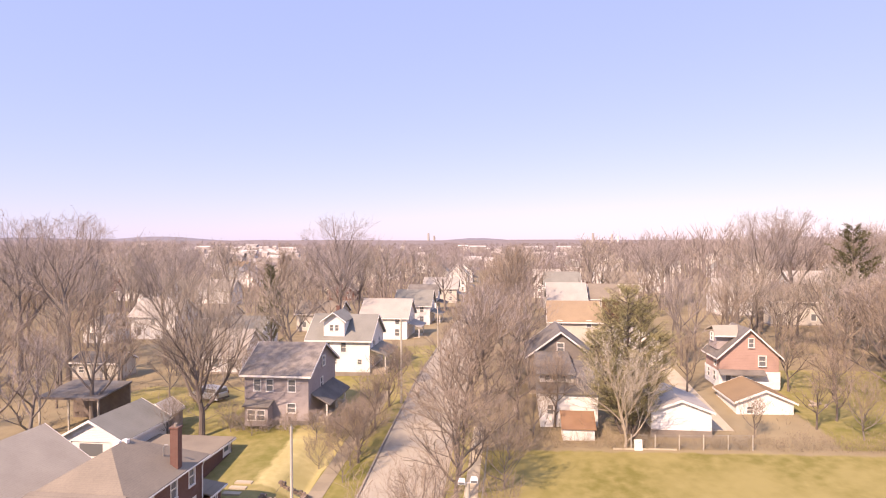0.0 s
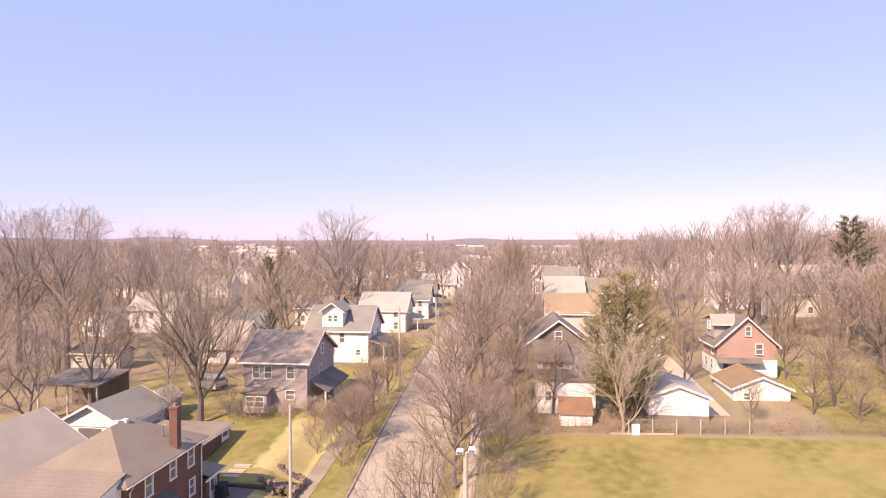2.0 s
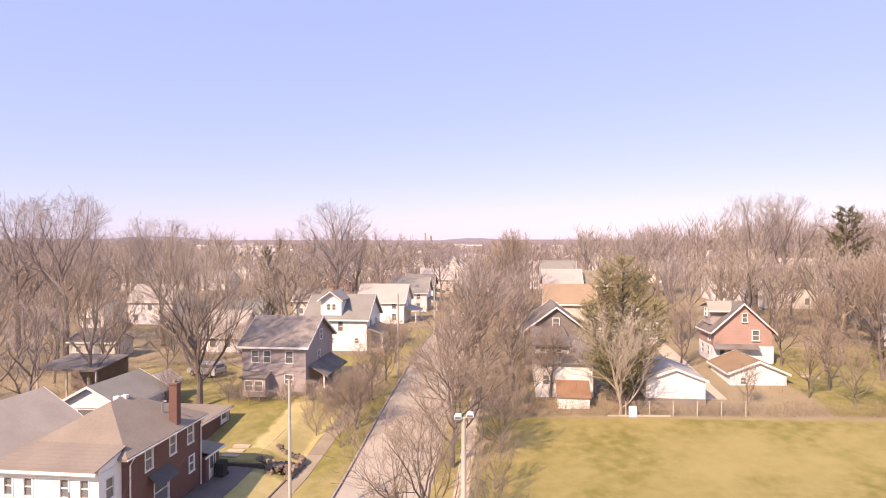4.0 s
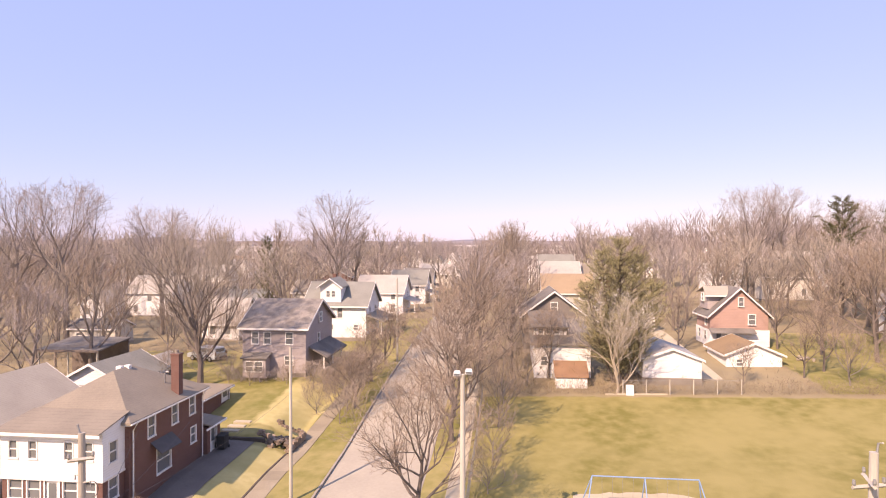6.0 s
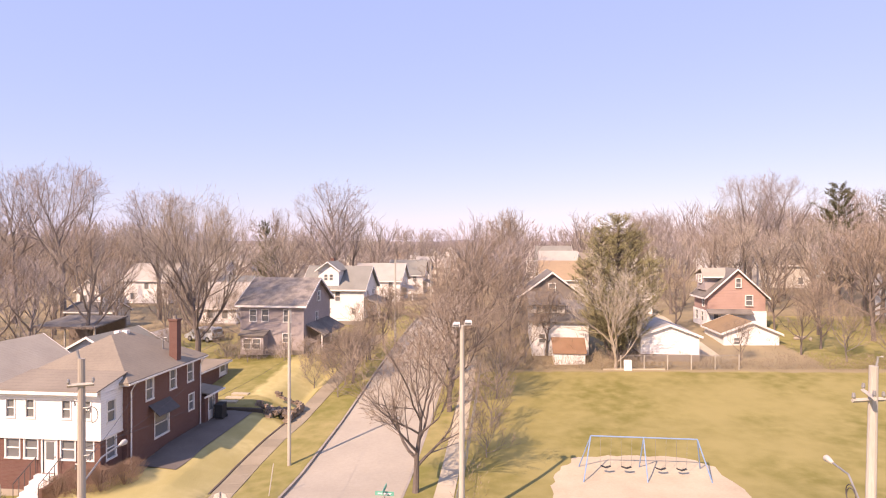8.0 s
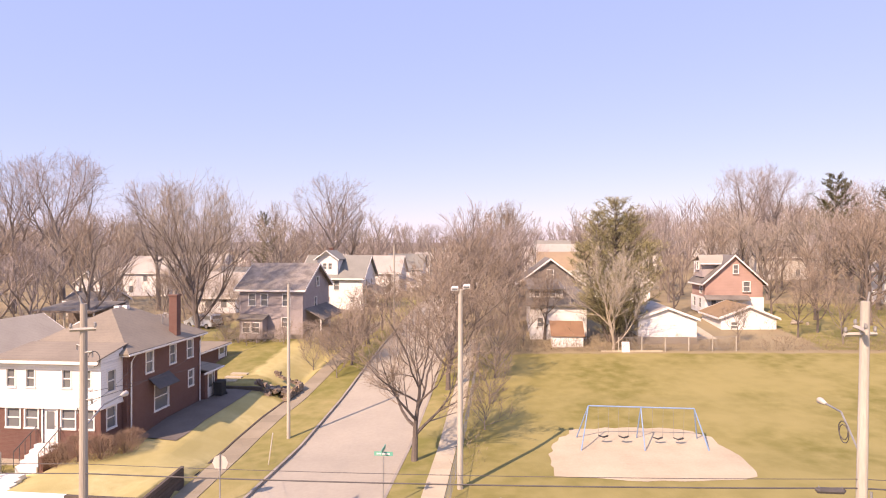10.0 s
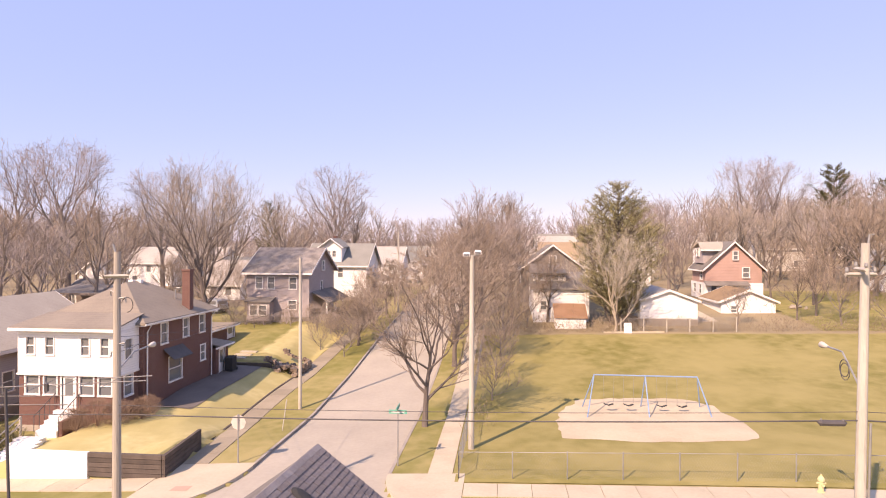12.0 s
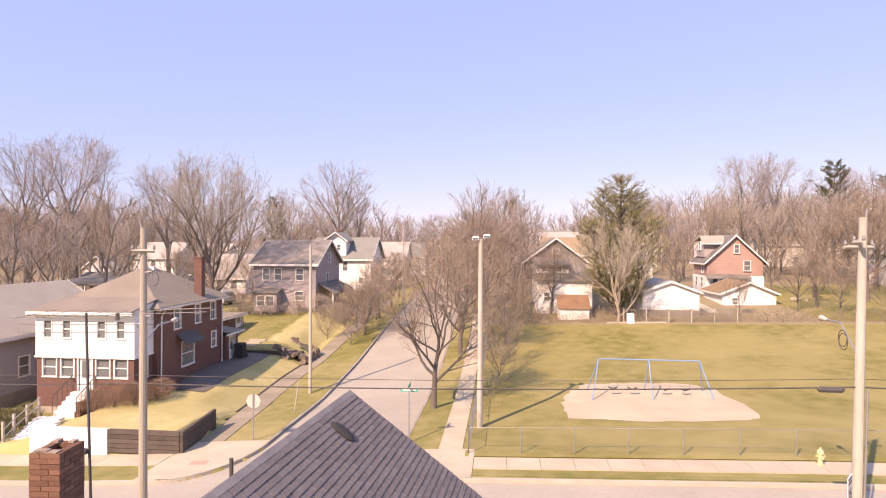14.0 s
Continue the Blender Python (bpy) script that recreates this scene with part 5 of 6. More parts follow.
def chain_fence(name, pts, h, spacing, label, mesh_gap=0.12, post=(0.028, None), wire_r=0.002):
    """A wire fence: posts, top rail and a diagonal net of thin wires."""
    t = thing(name, pose(0, 0, 0), label, "fence")
    for (x0, y0), (x1, y1) in zip(pts, pts[1:]):
        L = math.hypot(x1 - x0, y1 - y0)
        n = max(1, round(L / spacing))
        P = [(x0 + (x1 - x0) * i / n, y0 + (y1 - y0) * i / n) for i in range(n + 1)]
        for i, (x, y) in enumerate(P):
            part("fence_post", Mesh().tube([(x, y, gz(x, y) - 0.2), (x, y, gz(x, y) + h + 0.05)], post[0], 6, True), post[1] or STEEL, t)
        part("top_rail", Mesh().tube([(x, y, gz(x, y) + h) for x, y in P], 0.014, 5), STEEL, t)
        net = Mesh()
        k = int(L / mesh_gap)
        for i in range(k):
            for s in (-1, 1):
                a, b = i / k, (i + s * h / mesh_gap * 0.62) / k
                if b < 0 or b > 1:
                    continue
                xa, ya, xb, yb = x0 + (x1 - x0) * a, y0 + (y1 - y0) * a, x0 + (x1 - x0) * b, y0 + (y1 - y0) * b
                net.tube([(xa, ya, gz(xa, ya) + 0.03), (xb, yb, gz(xb, yb) + h)], wire_r, 3)
        part("wire_net", net, STEEL, t)["kind"] = "stuff"
    return t


chain_fence("fence", [(-0.35, 24.05), (34, 24.3)], 1.15, 2.35, "low galvanised chain-link fence along the park edge")
chain_fence("fence", [(-0.35, 24.05), (-0.15, 54.6)], 1.15, 2.6, "low galvanised chain-link fence beside the pavement")
bk = chain_fence("fence", [(12.6, 55.2), (23.0, 55.4)], 1.3, 1.9, "old wire garden fence on pale wooden posts behind the park", 0.16, (0.055, POLEWOOD), 0.007)
# ---- near house: roof and chimney under the camera ----
def near_house():
    t = thing("house", pose(-1.92, 9.5, 0, 0, 0, -4.35), "near house under a dark grey shingled gable roof", "house")
    rx, ry, rz, sl = 0.0, 0.0, 6.25, 0.727
    half = 4.6
    y0 = -23.0
    m = Mesh()
    for s in (-1, 1):
        e = rx + s * half
        p = [(rx, ry, rz), (rx, y0, rz), (e, y0, rz - half * sl), (e, ry, rz - half * sl)]
        m.slab(p if s > 0 else p[::-1], 0.16)
    part("roof_deck", m, ROOF_DARK, t)
    w = Mesh()
    w.box(rx - half + 0.4, y0 + 0.4, -0.5, rx + half - 0.4, ry - 0.4, rz - half * sl + 0.15)
    w.quad((rx - half + 0.4, ry - 0.4, rz - half * sl + 0.1), (rx, ry - 0.4, rz - 0.25), (rx + half - 0.4, ry - 0.4, rz - half * sl + 0.1))
    part("wall", w, CREAM, t)
    # shingle courses, each row of tabs lapping the one below
    step = 0.09
    tab = Mesh().box(0, 0, 0, 1, 1, 1).data("shingle")
    tab.materials.append(SHINGLE)
    nrm = Vector((sl, 0, 1)).normalized()
    down = Vector((1, 0, -sl)).normalized()
    rnd = random.Random(5)
    rest = Mesh()
    count = 0
    for c in range(50):
        y, first = ry + 0.03, c % 2
        while y > -12.5:
            L, first = (0.155 if first else 0.31), 0
            p = Vector((rx + 0.02 + c * step, y - L, rz)) + Vector((0, 0, -sl * (c * step + 0.02))) + nrm * (0.012 + rnd.uniform(0, 0.006))
            width = step / math.cos(math.atan(sl)) + 0.05
            R = Matrix((down, (0, 1, 0), nrm)).transposed().to_4x4()
            M = Matrix.Translation(p) @ R @ Matrix.Rotation(-0.105, 4, (0, 1, 0)) @ Matrix.Diagonal((width, L - 0.016, 0.016, 1))
            if c < 24 and y > -3.4 and count < 300:
                part("shingle", tab, None, t, at=M)
                count += 1
            else:
                k = len(rest.v)
                rest.v += [tuple(M @ Vector(q)) for q in ((0, 0, 0), (1, 0, 0), (1, 1, 0), (0, 1, 0), (0, 0, 1), (1, 0, 1), (1, 1, 1), (0, 1, 1))]
                rest.f += [(k, k + 3, k + 2, k + 1), (k + 4, k + 5, k + 6, k + 7), (k, k + 1, k + 5, k + 4), (k + 1, k + 2, k + 6, k + 5), (k + 2, k + 3, k + 7, k + 6), (k + 3, k, k + 4, k + 7)]
            y -= L
    part("shingles_rest", rest, SHINGLE, t)["kind"] = "stuff"
    for k in range(46):
        y = ry - 0.25 - k * 0.24
        part("ridge_cap", Mesh().slab([(rx, y - 0.02, rz + 0.052), (rx + 0.09, y - 0.02, rz - 0.012), (rx + 0.09, y + 0.27, rz - 0.016), (rx, y + 0.27, rz + 0.048)][::-1], 0.012)
             .slab([(rx - 0.09, y - 0.02, rz - 0.012), (rx, y - 0.02, rz + 0.052), (rx, y + 0.27, rz + 0.048), (rx - 0.09, y + 0.27, rz - 0.016)][::-1], 0.012), RIDGE, t)
    v = Vector((0.4, -1.6, 0))
    v.z = rz - sl * (v.x - rx)
    vent = Mesh()
    for k, (size, up) in enumerate(((1.0, 0.0), (1.0, 0.05), (0.75, 0.085), (0.3, 0.1))):
        for q in range(14):
            a = math.tau * q / 14
            vent.v.append(tuple(v + down * (0.25 * size * math.cos(a)) + Vector((0, 0.13 * size * math.sin(a), 0)) + nrm * (0.02 + up)))
    vent.f = [(14 * r + q, 14 * r + (q + 1) % 14, 14 * r + 14 + (q + 1) % 14, 14 * r + 14 + q) for r in range(3) for q in range(14)] + [tuple(range(42, 56))]
    part("roof_vent", vent, RUBBER, t, "dark painted roof vent")
    return t


def brick_chimney():
    """A free-standing stack built of courses of bricks with an open top."""
    t = thing("chimney", pose(-4.2, 4.69, 0, 0, 0, 5), "square red brick chimney stack with crumbling mortar cap", "chimney")
    W, D, top = 0.355, 0.46, 6.74
    part("core", Mesh().box(-W / 2 + 0.02, -D / 2 + 0.02, 2.0, W / 2 - 0.02, D / 2 - 0.02, top - 0.35), MORTAR, t)
    unit = Mesh().box(0, 0, 0, 1, 1, 1).data("brick")
    unit.materials.append(CHIMBRICK)
    rnd = random.Random(3)
    bh, bd, gap = 0.056, 0.085, 0.007
    n = int(1.6 / (bh + gap))
    for k in range(n):
        z = top - (k + 1) * (bh + gap)
        cut = (0.36, 0.64)[k % 2] + rnd.uniform(-0.04, 0.04)
        rows = [(-W / 2, W / 2, s * (D / 2 - bd / 2), "x") for s in (-1, 1)] + [(-D / 2 + bd + gap, D / 2 - bd - gap, s * (W / 2 - bd / 2), "y") for s in (-1, 1)]
        for a0, a1, o, axis in rows:
            c = a0 + (a1 - a0) * cut
            for p, q in ((a0, c - gap / 2), (c + gap / 2, a1)):
                j = o + rnd.uniform(-0.003, 0.003)
                M = (Matrix.Translation((p, j - bd / 2, z)) @ Matrix.Diagonal((q - p, bd, bh, 1))) if axis == "x" else (Matrix.Translation((j - bd / 2, p, z)) @ Matrix.Diagonal((bd, q - p, bh, 1)))
                part("brick", unit, None, t, at=M)
    cap = Mesh()
    for i in range(9):
        x, y = rnd.uniform(-W / 2, W / 2 - 0.1), -D / 2 if i < 6 else D / 2 - 0.1
        cap.box(x, y, top - 0.005, x + rnd.uniform(0.06, 0.12), y + 0.1, top + rnd.uniform(0.008, 0.025))
    part("mortar_cap", cap, CAPMORTAR, t)["kind"] = "stuff"
    return t


SHINGLE = mat("dark_grey_shingle", (0.14, 0.122, 0.123), (0.2, 0.178, 0.175), 3.0, 0.9, bump=0.4, bump_scale=60, obj_rand=0.1)
RIDGE = mat("worn_ridge_shingle", (0.2, 0.18, 0.178), (0.27, 0.245, 0.24), 3.0, 0.9, bump=0.4, bump_scale=60, obj_rand=0.08)
CHIMBRICK = mat("chimney_brick", (0.27, 0.14, 0.09), (0.20, 0.10, 0.07), 6.0, 0.9, bump=0.5, bump_scale=40, obj_rand=0.22)
MORTAR = mat("old_mortar", (0.27, 0.2, 0.16), (0.21, 0.155, 0.125), 6.0, 0.95, bump=0.5, bump_scale=40)
CAPMORTAR = mat("cap_mortar", (0.38, 0.29, 0.23), (0.3, 0.22, 0.17), 6.0, 0.95, bump=0.5, bump_scale=40)
near_house()
brick_chimney()
# ---- planting ----
BIG = [tree_kind("t", bare_tree(s, 16.5, 15.5, 9, (7, 5, 4, 4), 4.2, 0.2, 0.29, 0.0098, up=0.1, wide=1.25, lead=0.45), BARK_MID, TWIG) for s in (1, 2)]
LAWN = tree_kind("t", bare_tree(5, 13.6, 12.4, 13, (9, 6, 4, 4), 1.9, 0.02, 0.23, 0.0074, wide=1.2, lead=0.35), BARK, TWIG_TAN)
STREET = [tree_kind("t", bare_tree(s, 9.4, 9.6, 10, (8, 5, 4, 3), 1.4, 0.06, 0.15, 0.009, up=0.08, wide=1.25, lead=0.4), BARK, TWIG_RED) for s in (11, 12)]
STREETFAR = [tree_kind("t", bare_tree(s, 9.4, 9.6, 9, (7, 5, 4), 1.5, 0.06, 0.15, 0.014, up=0.1, wide=1.1, lead=0.4), BARK, TWIG_RED) for s in (13, 14)]
MID = [tree_kind("t", bare_tree(s, 13.0, 10.0, 8, (6, 5, 4), 2.6, 0.12, 0.2, 0.019, wide=0.85, lead=0.5), BARK_MID, tw) for s, tw in ((21, TWIG), (22, TWIG_RED), (23, TWIG_TAN), (24, TWIG_TAN))]
MIDFAR = [tree_kind("t", bare_tree(s, 13.0, 10.5, 8, (5, 4, 3), 2.6, 0.12, 0.2, 0.03, wide=0.85, lead=0.5), BARK_MID, tw) for s, tw in ((51, TWIG), (52, TWIG_TAN), (53, TWIG_TAN), (54, TWIG))]
THICKET = [tree_kind("t", bare_tree(s, 5.6, 6.6, 10, (6, 5, 5), 0.4, -0.3, 0.07, 0.008, wide=1.3, lead=0.3), BARK_MID, TWIG_RED) for s in (25, 26)]
PALE = [tree_kind("t", bare_tree(31, 9.6, 11.0, 10, (7, 6, 6), 0.45, -0.35, 0.13, 0.009, wide=1.0, lead=0.3), BARK_PALE, TWIG_PALE)]
LAB = "leafless winter tree with fine brown twigs"
plant(LAWN, -27.9, 55.0, 1.22, 30, "broad leafless tree on the upper lawn behind the brick house")
for k, (x, y, s, q) in enumerate(((-59, 76, 1.4, 0), (-70, 80, 1.38, 1), (-51, 86, 1.2, 0), (-32, 115, 1.42, 1), (45, 109, 1.26, 0), (54, 118, 1.26, 1), (64, 112, 1.1, 0), (-15, 150, 0.9, 0), (36, 140, 1.0, 1))):
    plant(BIG[q], x, y, s, 60 * k, "tall leafless tree with dark spreading limbs", sx=0.95)
for k, (x, y, s) in enumerate(((-2.81, 31.9, 1.0), (-2.2, 45.4, 1.0), (-2.8, 53, 1.05), (-2.6, 60, 1.1), (-2.4, 67, 1.1), (-2.4, 75, 1.15), (-2.2, 84, 1.2), (-1.6, 95, 1.2), (-1.0, 108, 1.2), (-0.5, 122, 1.25), (0, 138, 1.3), (0, 158, 1.3), (-11.7, 52.5, 0.6), (-11.9, 60, 0.66), (-11.8, 66.5, 0.7), (-12.2, 74, 0.62), (2.6, 62, 0.85), (2.6, 74, 0.95), (3.0, 88, 1.0))):
    plant((STREET if y < 56 else STREETFAR)[k % 2], x, y, s, 73 * k, "leafless street tree with dense reddish twigs on the verge", group="street trees", sx=1.08 if y < 40 else 1.3 if y < 80 else 1.0)
for k, (x, y, s) in enumerate(((0.9, 37.0, 0.6), (1.1, 42, 0.75), (1.4, 48, 1.0), (1.8, 53, 1.1), (-12.3, 52, 0.8), (-13.0, 57, 0.8), (-13.6, 61.5, 0.55), (-12.4, 64, 0.8), (-16.6, 55.6, 0.55), (-12.1, 49.0, 0.65), (4.0, 57.5, 0.9), (-11.9, 54, 0.85), (-12.0, 59, 0.8), (-15.0, 51.5, 0.6), (-14.6, 56, 0.55), (-12.6, 82.5, 0.5), (-13.6, 84.5, 0.5), (33.5, 58, 1.1), (37, 56, 1.0), (41, 57, 0.8), (45.5, 56.5, 0.9), (50, 57.5, 0.8), (55, 57, 0.9), (-31, 54.5, 0.8), (-29.5, 58, 0.8), (-36, 72, 1.2), (-32.5, 75, 1.2), (-40.5, 75, 1.25), (-30, 69, 1.1), (-45, 79, 1.3), (-25.6, 56.3, 0.6), (-19.4, 55.8, 0.45), (-23.0, 55.4, 0.5))):
    plant(THICKET[k % 2], x, y, s, 47 * k, "leafless scrubby thicket with many thin leaning stems", "thicket", group="fence thickets", sx=1.1)
for x, y, k, s in ((30.6, 60.3, 0, 0.6), (33.5, 62.5, 1, 0.75), (24.2, 58.2, 1, 0.42), (33.0, 71.5, 0, 0.8), (21.6, 70, 1, 0.8), (36.5, 69, 0, 0.9)):
    plant(STREETFAR[k], x, y, s, 31 * x, "small leafless tree with thin branches beside the garages")
plant(STREET[0], 6.2, 60.0, 0.8, 10, "small leafless tree in front of the brown gabled house")
plant(PALE[0], 12.2, 55.6, 1.05, 0, "pale-barked leafless tree with several upright stems")
def join_meshes(parts):
    m = Mesh()
    for me, dx, dy in parts:
        k = len(m.v)
        m.v += [(v.co.x + dx, v.co.y + dy, v.co.z) for v in me.vertices]
        m.f += [tuple(i + k for i in p.vertices) for p in me.polygons]
    return m


SOFT = ((0.0, 0.15, 0.35, 0.6, 0.85, 1.0), (0.6, 0.9, 1.0, 0.95, 0.7, 0.12))
leaders = [(conifer(41 + k, h, r, n, 6, SOFT, 0.08, 0.36, (0.15, 0.75), 0.12, 46, 0.02, (dx, dy)), 0.12 * dx, 0.12 * dy) for k, (h, r, n, dx, dy) in enumerate(((13.9, 3.9, 28, 0.15, 0), (12.4, 3.2, 23, 1.5, 0.4), (12.6, 3.2, 23, -1.4, 0.3), (9.8, 2.8, 17, 2.9, -0.5), (9.6, 2.8, 17, -2.7, 0.4)))]
PINE = tree_kind("t", (join_meshes([(a[0], x, y) for a, x, y in leaders]).data("trunk"), join_meshes([(a[1], x, y) for a, x, y in leaders]).data("crown")), BARK, NEEDLE)
plant(PINE, 12.8, 58.6, 1.0, 0, "loose broad olive-green pine behind a pale bare tree", "pine_tree")
CONE = ((0.0, 0.2, 0.5, 0.8, 1.0), (0.85, 1.0, 0.85, 0.62, 0.2))
SPR = tree_kind("t", conifer(42, 19, 5.6, 24, 4, CONE, 0.12, 0.6, (0.1, 0.8), 0.16, 56, 0.045), BARK, SPRUCE)
plant(SPR, 54, 98, 0.93, 0, "dark green spruce standing among bare trees", "spruce_tree")
plant(SPR, -35.7, 90, 0.76, 90, "slender dark green spruce standing among bare trees", "spruce_tree", sx=0.62)
plant(SPR, 69, 110, 0.84, 40, "dark green spruce standing among bare trees", "spruce_tree")
# broad bare trees reaching in from the east
BROAD = tree_kind("t", bare_tree(61, 12.5, 15.0, 12, (8, 6, 5), 2.0, 0.05, 0.24, 0.017, up=0.06, wide=1.5, lead=0.35), BARK_PALE, TWIG_TAN)
for k, (x, y, s) in enumerate(((55, 85, 1.05), (63, 82, 1.05), (50.5, 92, 0.95), (58, 71, 0.9))):
    plant(BROAD, x, y, s, 77 * k, "broad leafless tree with a wide pale tangled crown")
for k, (x, y, s) in enumerate(((40.5, 66, 1.15), (46, 62, 1.25), (52, 68, 1.4), (45, 74, 1.3), (57, 62, 1.2))):
    plant(STREETFAR[k % 2], x, y, s, 110 * k, "broad leafless tree with low pale limbs over the grass", sx=1.2)

def far_hills():
    """Low wooded ridge on the horizon; one mesh."""
    m = Mesh()
    n = 90
    for k in range(n + 1):
        az = math.radians(-62 + 124 * k / n)
        h = 16 + 12 * math.sin(k * 0.33) + 7 * math.sin(k * 0.9 + 1) + (26 if k < 26 else 0) * math.sin(min(k, 26) / 26 * math.pi)
        for r, z in ((3400, gz(0, 2500) - 30), (3900, gz(0, 2500) + h * 1.0)):
            m.v.append((math.sin(az) * r, math.cos(az) * r, z))
    m.f = [(2 * k, 2 * k + 2, 2 * k + 3, 2 * k + 1) for k in range(n)]
    solo("backdrop", m, HILLS, pose(0, 0, 0), "low wooded ridge on the horizon, coloured blue-grey for air haze", "hills", kind="structure")


# blue-grey carries the air haze over the brown woods, painted as base colour
HILLS = mat("hazed_ridge", (0.2, 0.19, 0.22), (0.25, 0.235, 0.265), 0.004, 0.95)
far_hills()

# ---- houses among the trees ----
rnd = random.Random(9)
BLOCKED = [(-23, 36, 8), (-34, 38, 8), (-35, 51, 6), (-21, 62, 8.5), (-20, 83, 8.5), (7.4, 66, 6.5), (7.6, 75, 7), (17.6, 61, 6), (27.5, 67, 6), (29, 75, 7)] + [(h[0], h[1], 7) for h in HOUSES_W + HOUSES_E]
KINDS = [(SIDING, ROOF_GREY), (CREAM, ROOF_TAN), (SIDING, ROOF_OLIVE), (BLUESIDING, ROOF_GREY), (CREAM, ROOF_BROWN), (WHITE, ROOF_DARK), (BRICK, ROOF_TAN)]
SPOTS = [(-66, 110, 9, 8, 4.8, 2.8, "x", 0), (-58.5, 117, 7.0, 7.5, 3.7, 2.2, "x", 1), (-38.8, 84, 5.6, 7, 2.7, 3.1, "x", 0), (-42.5, 97, 7, 7, 4.0, 2.0, "x", 2), (-74, 104, 5, 6, 3.0, 2.0, "y", 0), (-86, 170, 11, 8, 5, 2.6, "x", 0),
         (-38, 123, 9, 8, 3.8, 2.2, "x", 1), (18.4, 85, 6.5, 8, 3.0, 2.4, "y", 0), (48, 130, 8.5, 8, 4.6, 2.8, "x", 0), (53, 117, 9, 7, 4.6, 2.6, "x", 1), (44, 182, 9, 8, 5.0, 3.0, "y", 2), (66, 138, 9, 8, 5.0, 2.8, "x", 3), (31, 165, 8, 8, 5.0, 2.8, "x", 1), (53, 78, 7, 8, 4.5, 2.6, "y", 0)]
while len(SPOTS) < 74:
    y = rnd.uniform(165, 430)
    x = rnd.uniform(-1, 1) * (y * 0.78)
    if -26 < x < 22 or any(math.hypot(x - s[0], y - s[1]) < 15 for s in SPOTS):
        continue
    SPOTS.append((x, y, rnd.uniform(7, 11), rnd.uniform(7, 9), rnd.uniform(3.2, 5.2), rnd.uniform(2, 3), rnd.choice("xy"), rnd.randrange(7)))
for x, y, w, d, h, r, ax, k in SPOTS:
    BLOCKED.append((x, y, 6.5))
    house("house", x, y, gz(x, y) - 0.1, w, d, h, r, ax, *KINDS[k], "frame house half hidden among bare winter trees",
          [("S", 1.2, 1.0, 0.9, 1.2), ("S", w - 2.2, 1.0, 0.9, 1.2)] + ([("S", w * 0.45, 3.0, 0.9, 1.1)] if h > 4.3 else []), group="houses among the trees", bars=False)

# ---- scattered trees between the houses ----
placed = []
for k in range(26):
    x, y = 24 + (k % 9) * 5.2 + rnd.uniform(-2, 2), 84 + (k // 9) * 9 + rnd.uniform(-3, 3)
    placed.append((x, y))
    plant(MID[k % 4], x, y, rnd.uniform(0.75, 1.0), 57 * k, LAB, group="neighbourhood trees", sx=rnd.uniform(1.0, 1.2))


for k, (x, y, s) in enumerate(((-60, 63, 0.85), (-55, 66, 0.75), (-50, 63, 0.7), (-47.5, 68, 0.8), (-63, 69, 0.95), (-43.5, 64.5, 0.6), (-57, 72, 0.9), (-66, 62, 0.9), (-49, 73, 0.75), (-38, 66, 0.55))):
    placed.append((x, y))
    plant(MID[k % 4], x, y, s, 83 * k, LAB, group="neighbourhood trees", sx=0.95)


def free(x, y, gap):
    if ROAD_W - 2 < x < ROAD_E + 2 or y < 57 and -30 < x < 36:
        return False
    if any(math.hypot(x - a, y - b) < r for a, b, r in BLOCKED):
        return False
    if -27 < x < -8 and 64 < y < 165 or 4 < x < 21 and 84 < y < 160 or 17 < x < 27 and y < 84 or -34 < x < -24 and 54 < y < 72 or 30 < x < 60 and y < 72:
        return False
    if y < 104 and -0.68 < x / y < -0.36 and (x * 7.3 + y * 3.1) % 1 < 0.4 or y < 135 and 0.3 < x / y < 0.62 and (x * 7.3 + y * 3.1) % 1 < 0.15:
        return False
    if 58 < y < 96 and abs(x / y + 0.4) < 0.045:
        return False
    return all(math.hypot(x - a, y - b) > gap for a, b in placed)


tries = 0
while len(placed) < 300 and tries < 9000:
    tries += 1
    y = 50 + 230 * rnd.random() ** 1.35
    x = rnd.uniform(-1, 1) * (38 + y * 0.72)
    if (x < -30 or y > 58) and free(x, y, 4.6):
        placed.append((x, y))
        plant((MID if y < 125 else MIDFAR)[rnd.randrange(4)], x, y, rnd.uniform(0.75, 1.15) * (1.22 if x > 4 and y > 80 else 1.25 if y > 105 else 0.6 if -0.7 < x / y < -0.36 else 0.95), rnd.uniform(0, 360), LAB, group="neighbourhood trees", sx=rnd.uniform(0.95, 1.25))


def spikes(m, x, y, z, h, n, w, rnd, low=0.0, wide=0.5):
    """Loose twigs in a rounded crown."""
    for k in range(n):
        az, rr, f = rnd.random() * math.tau, math.sqrt(rnd.random()), rnd.random()
        R = h * wide * math.sin(math.pi * (0.15 + 0.8 * f)) * rr
        b = (x + math.cos(az) * R, y + math.sin(az) * R, z + h * (low + (0.9 - low) * f))
        L = h * rnd.uniform(0.14, 0.3)
        c = (b[0] + math.cos(az) * L * 0.5, b[1] + math.sin(az) * L * 0.5, b[2] + L * rnd.uniform(0.5, 1))
        i = len(m.v)
        m.v += [(b[0] - w, b[1], b[2]), (b[0] + w, b[1], b[2]), (b[0], b[1] + w * 1.5, b[2]), c]
        m.f += [(i, i + 1, i + 3), (i + 1, i + 2, i + 3), (i + 2, i, i + 3)]


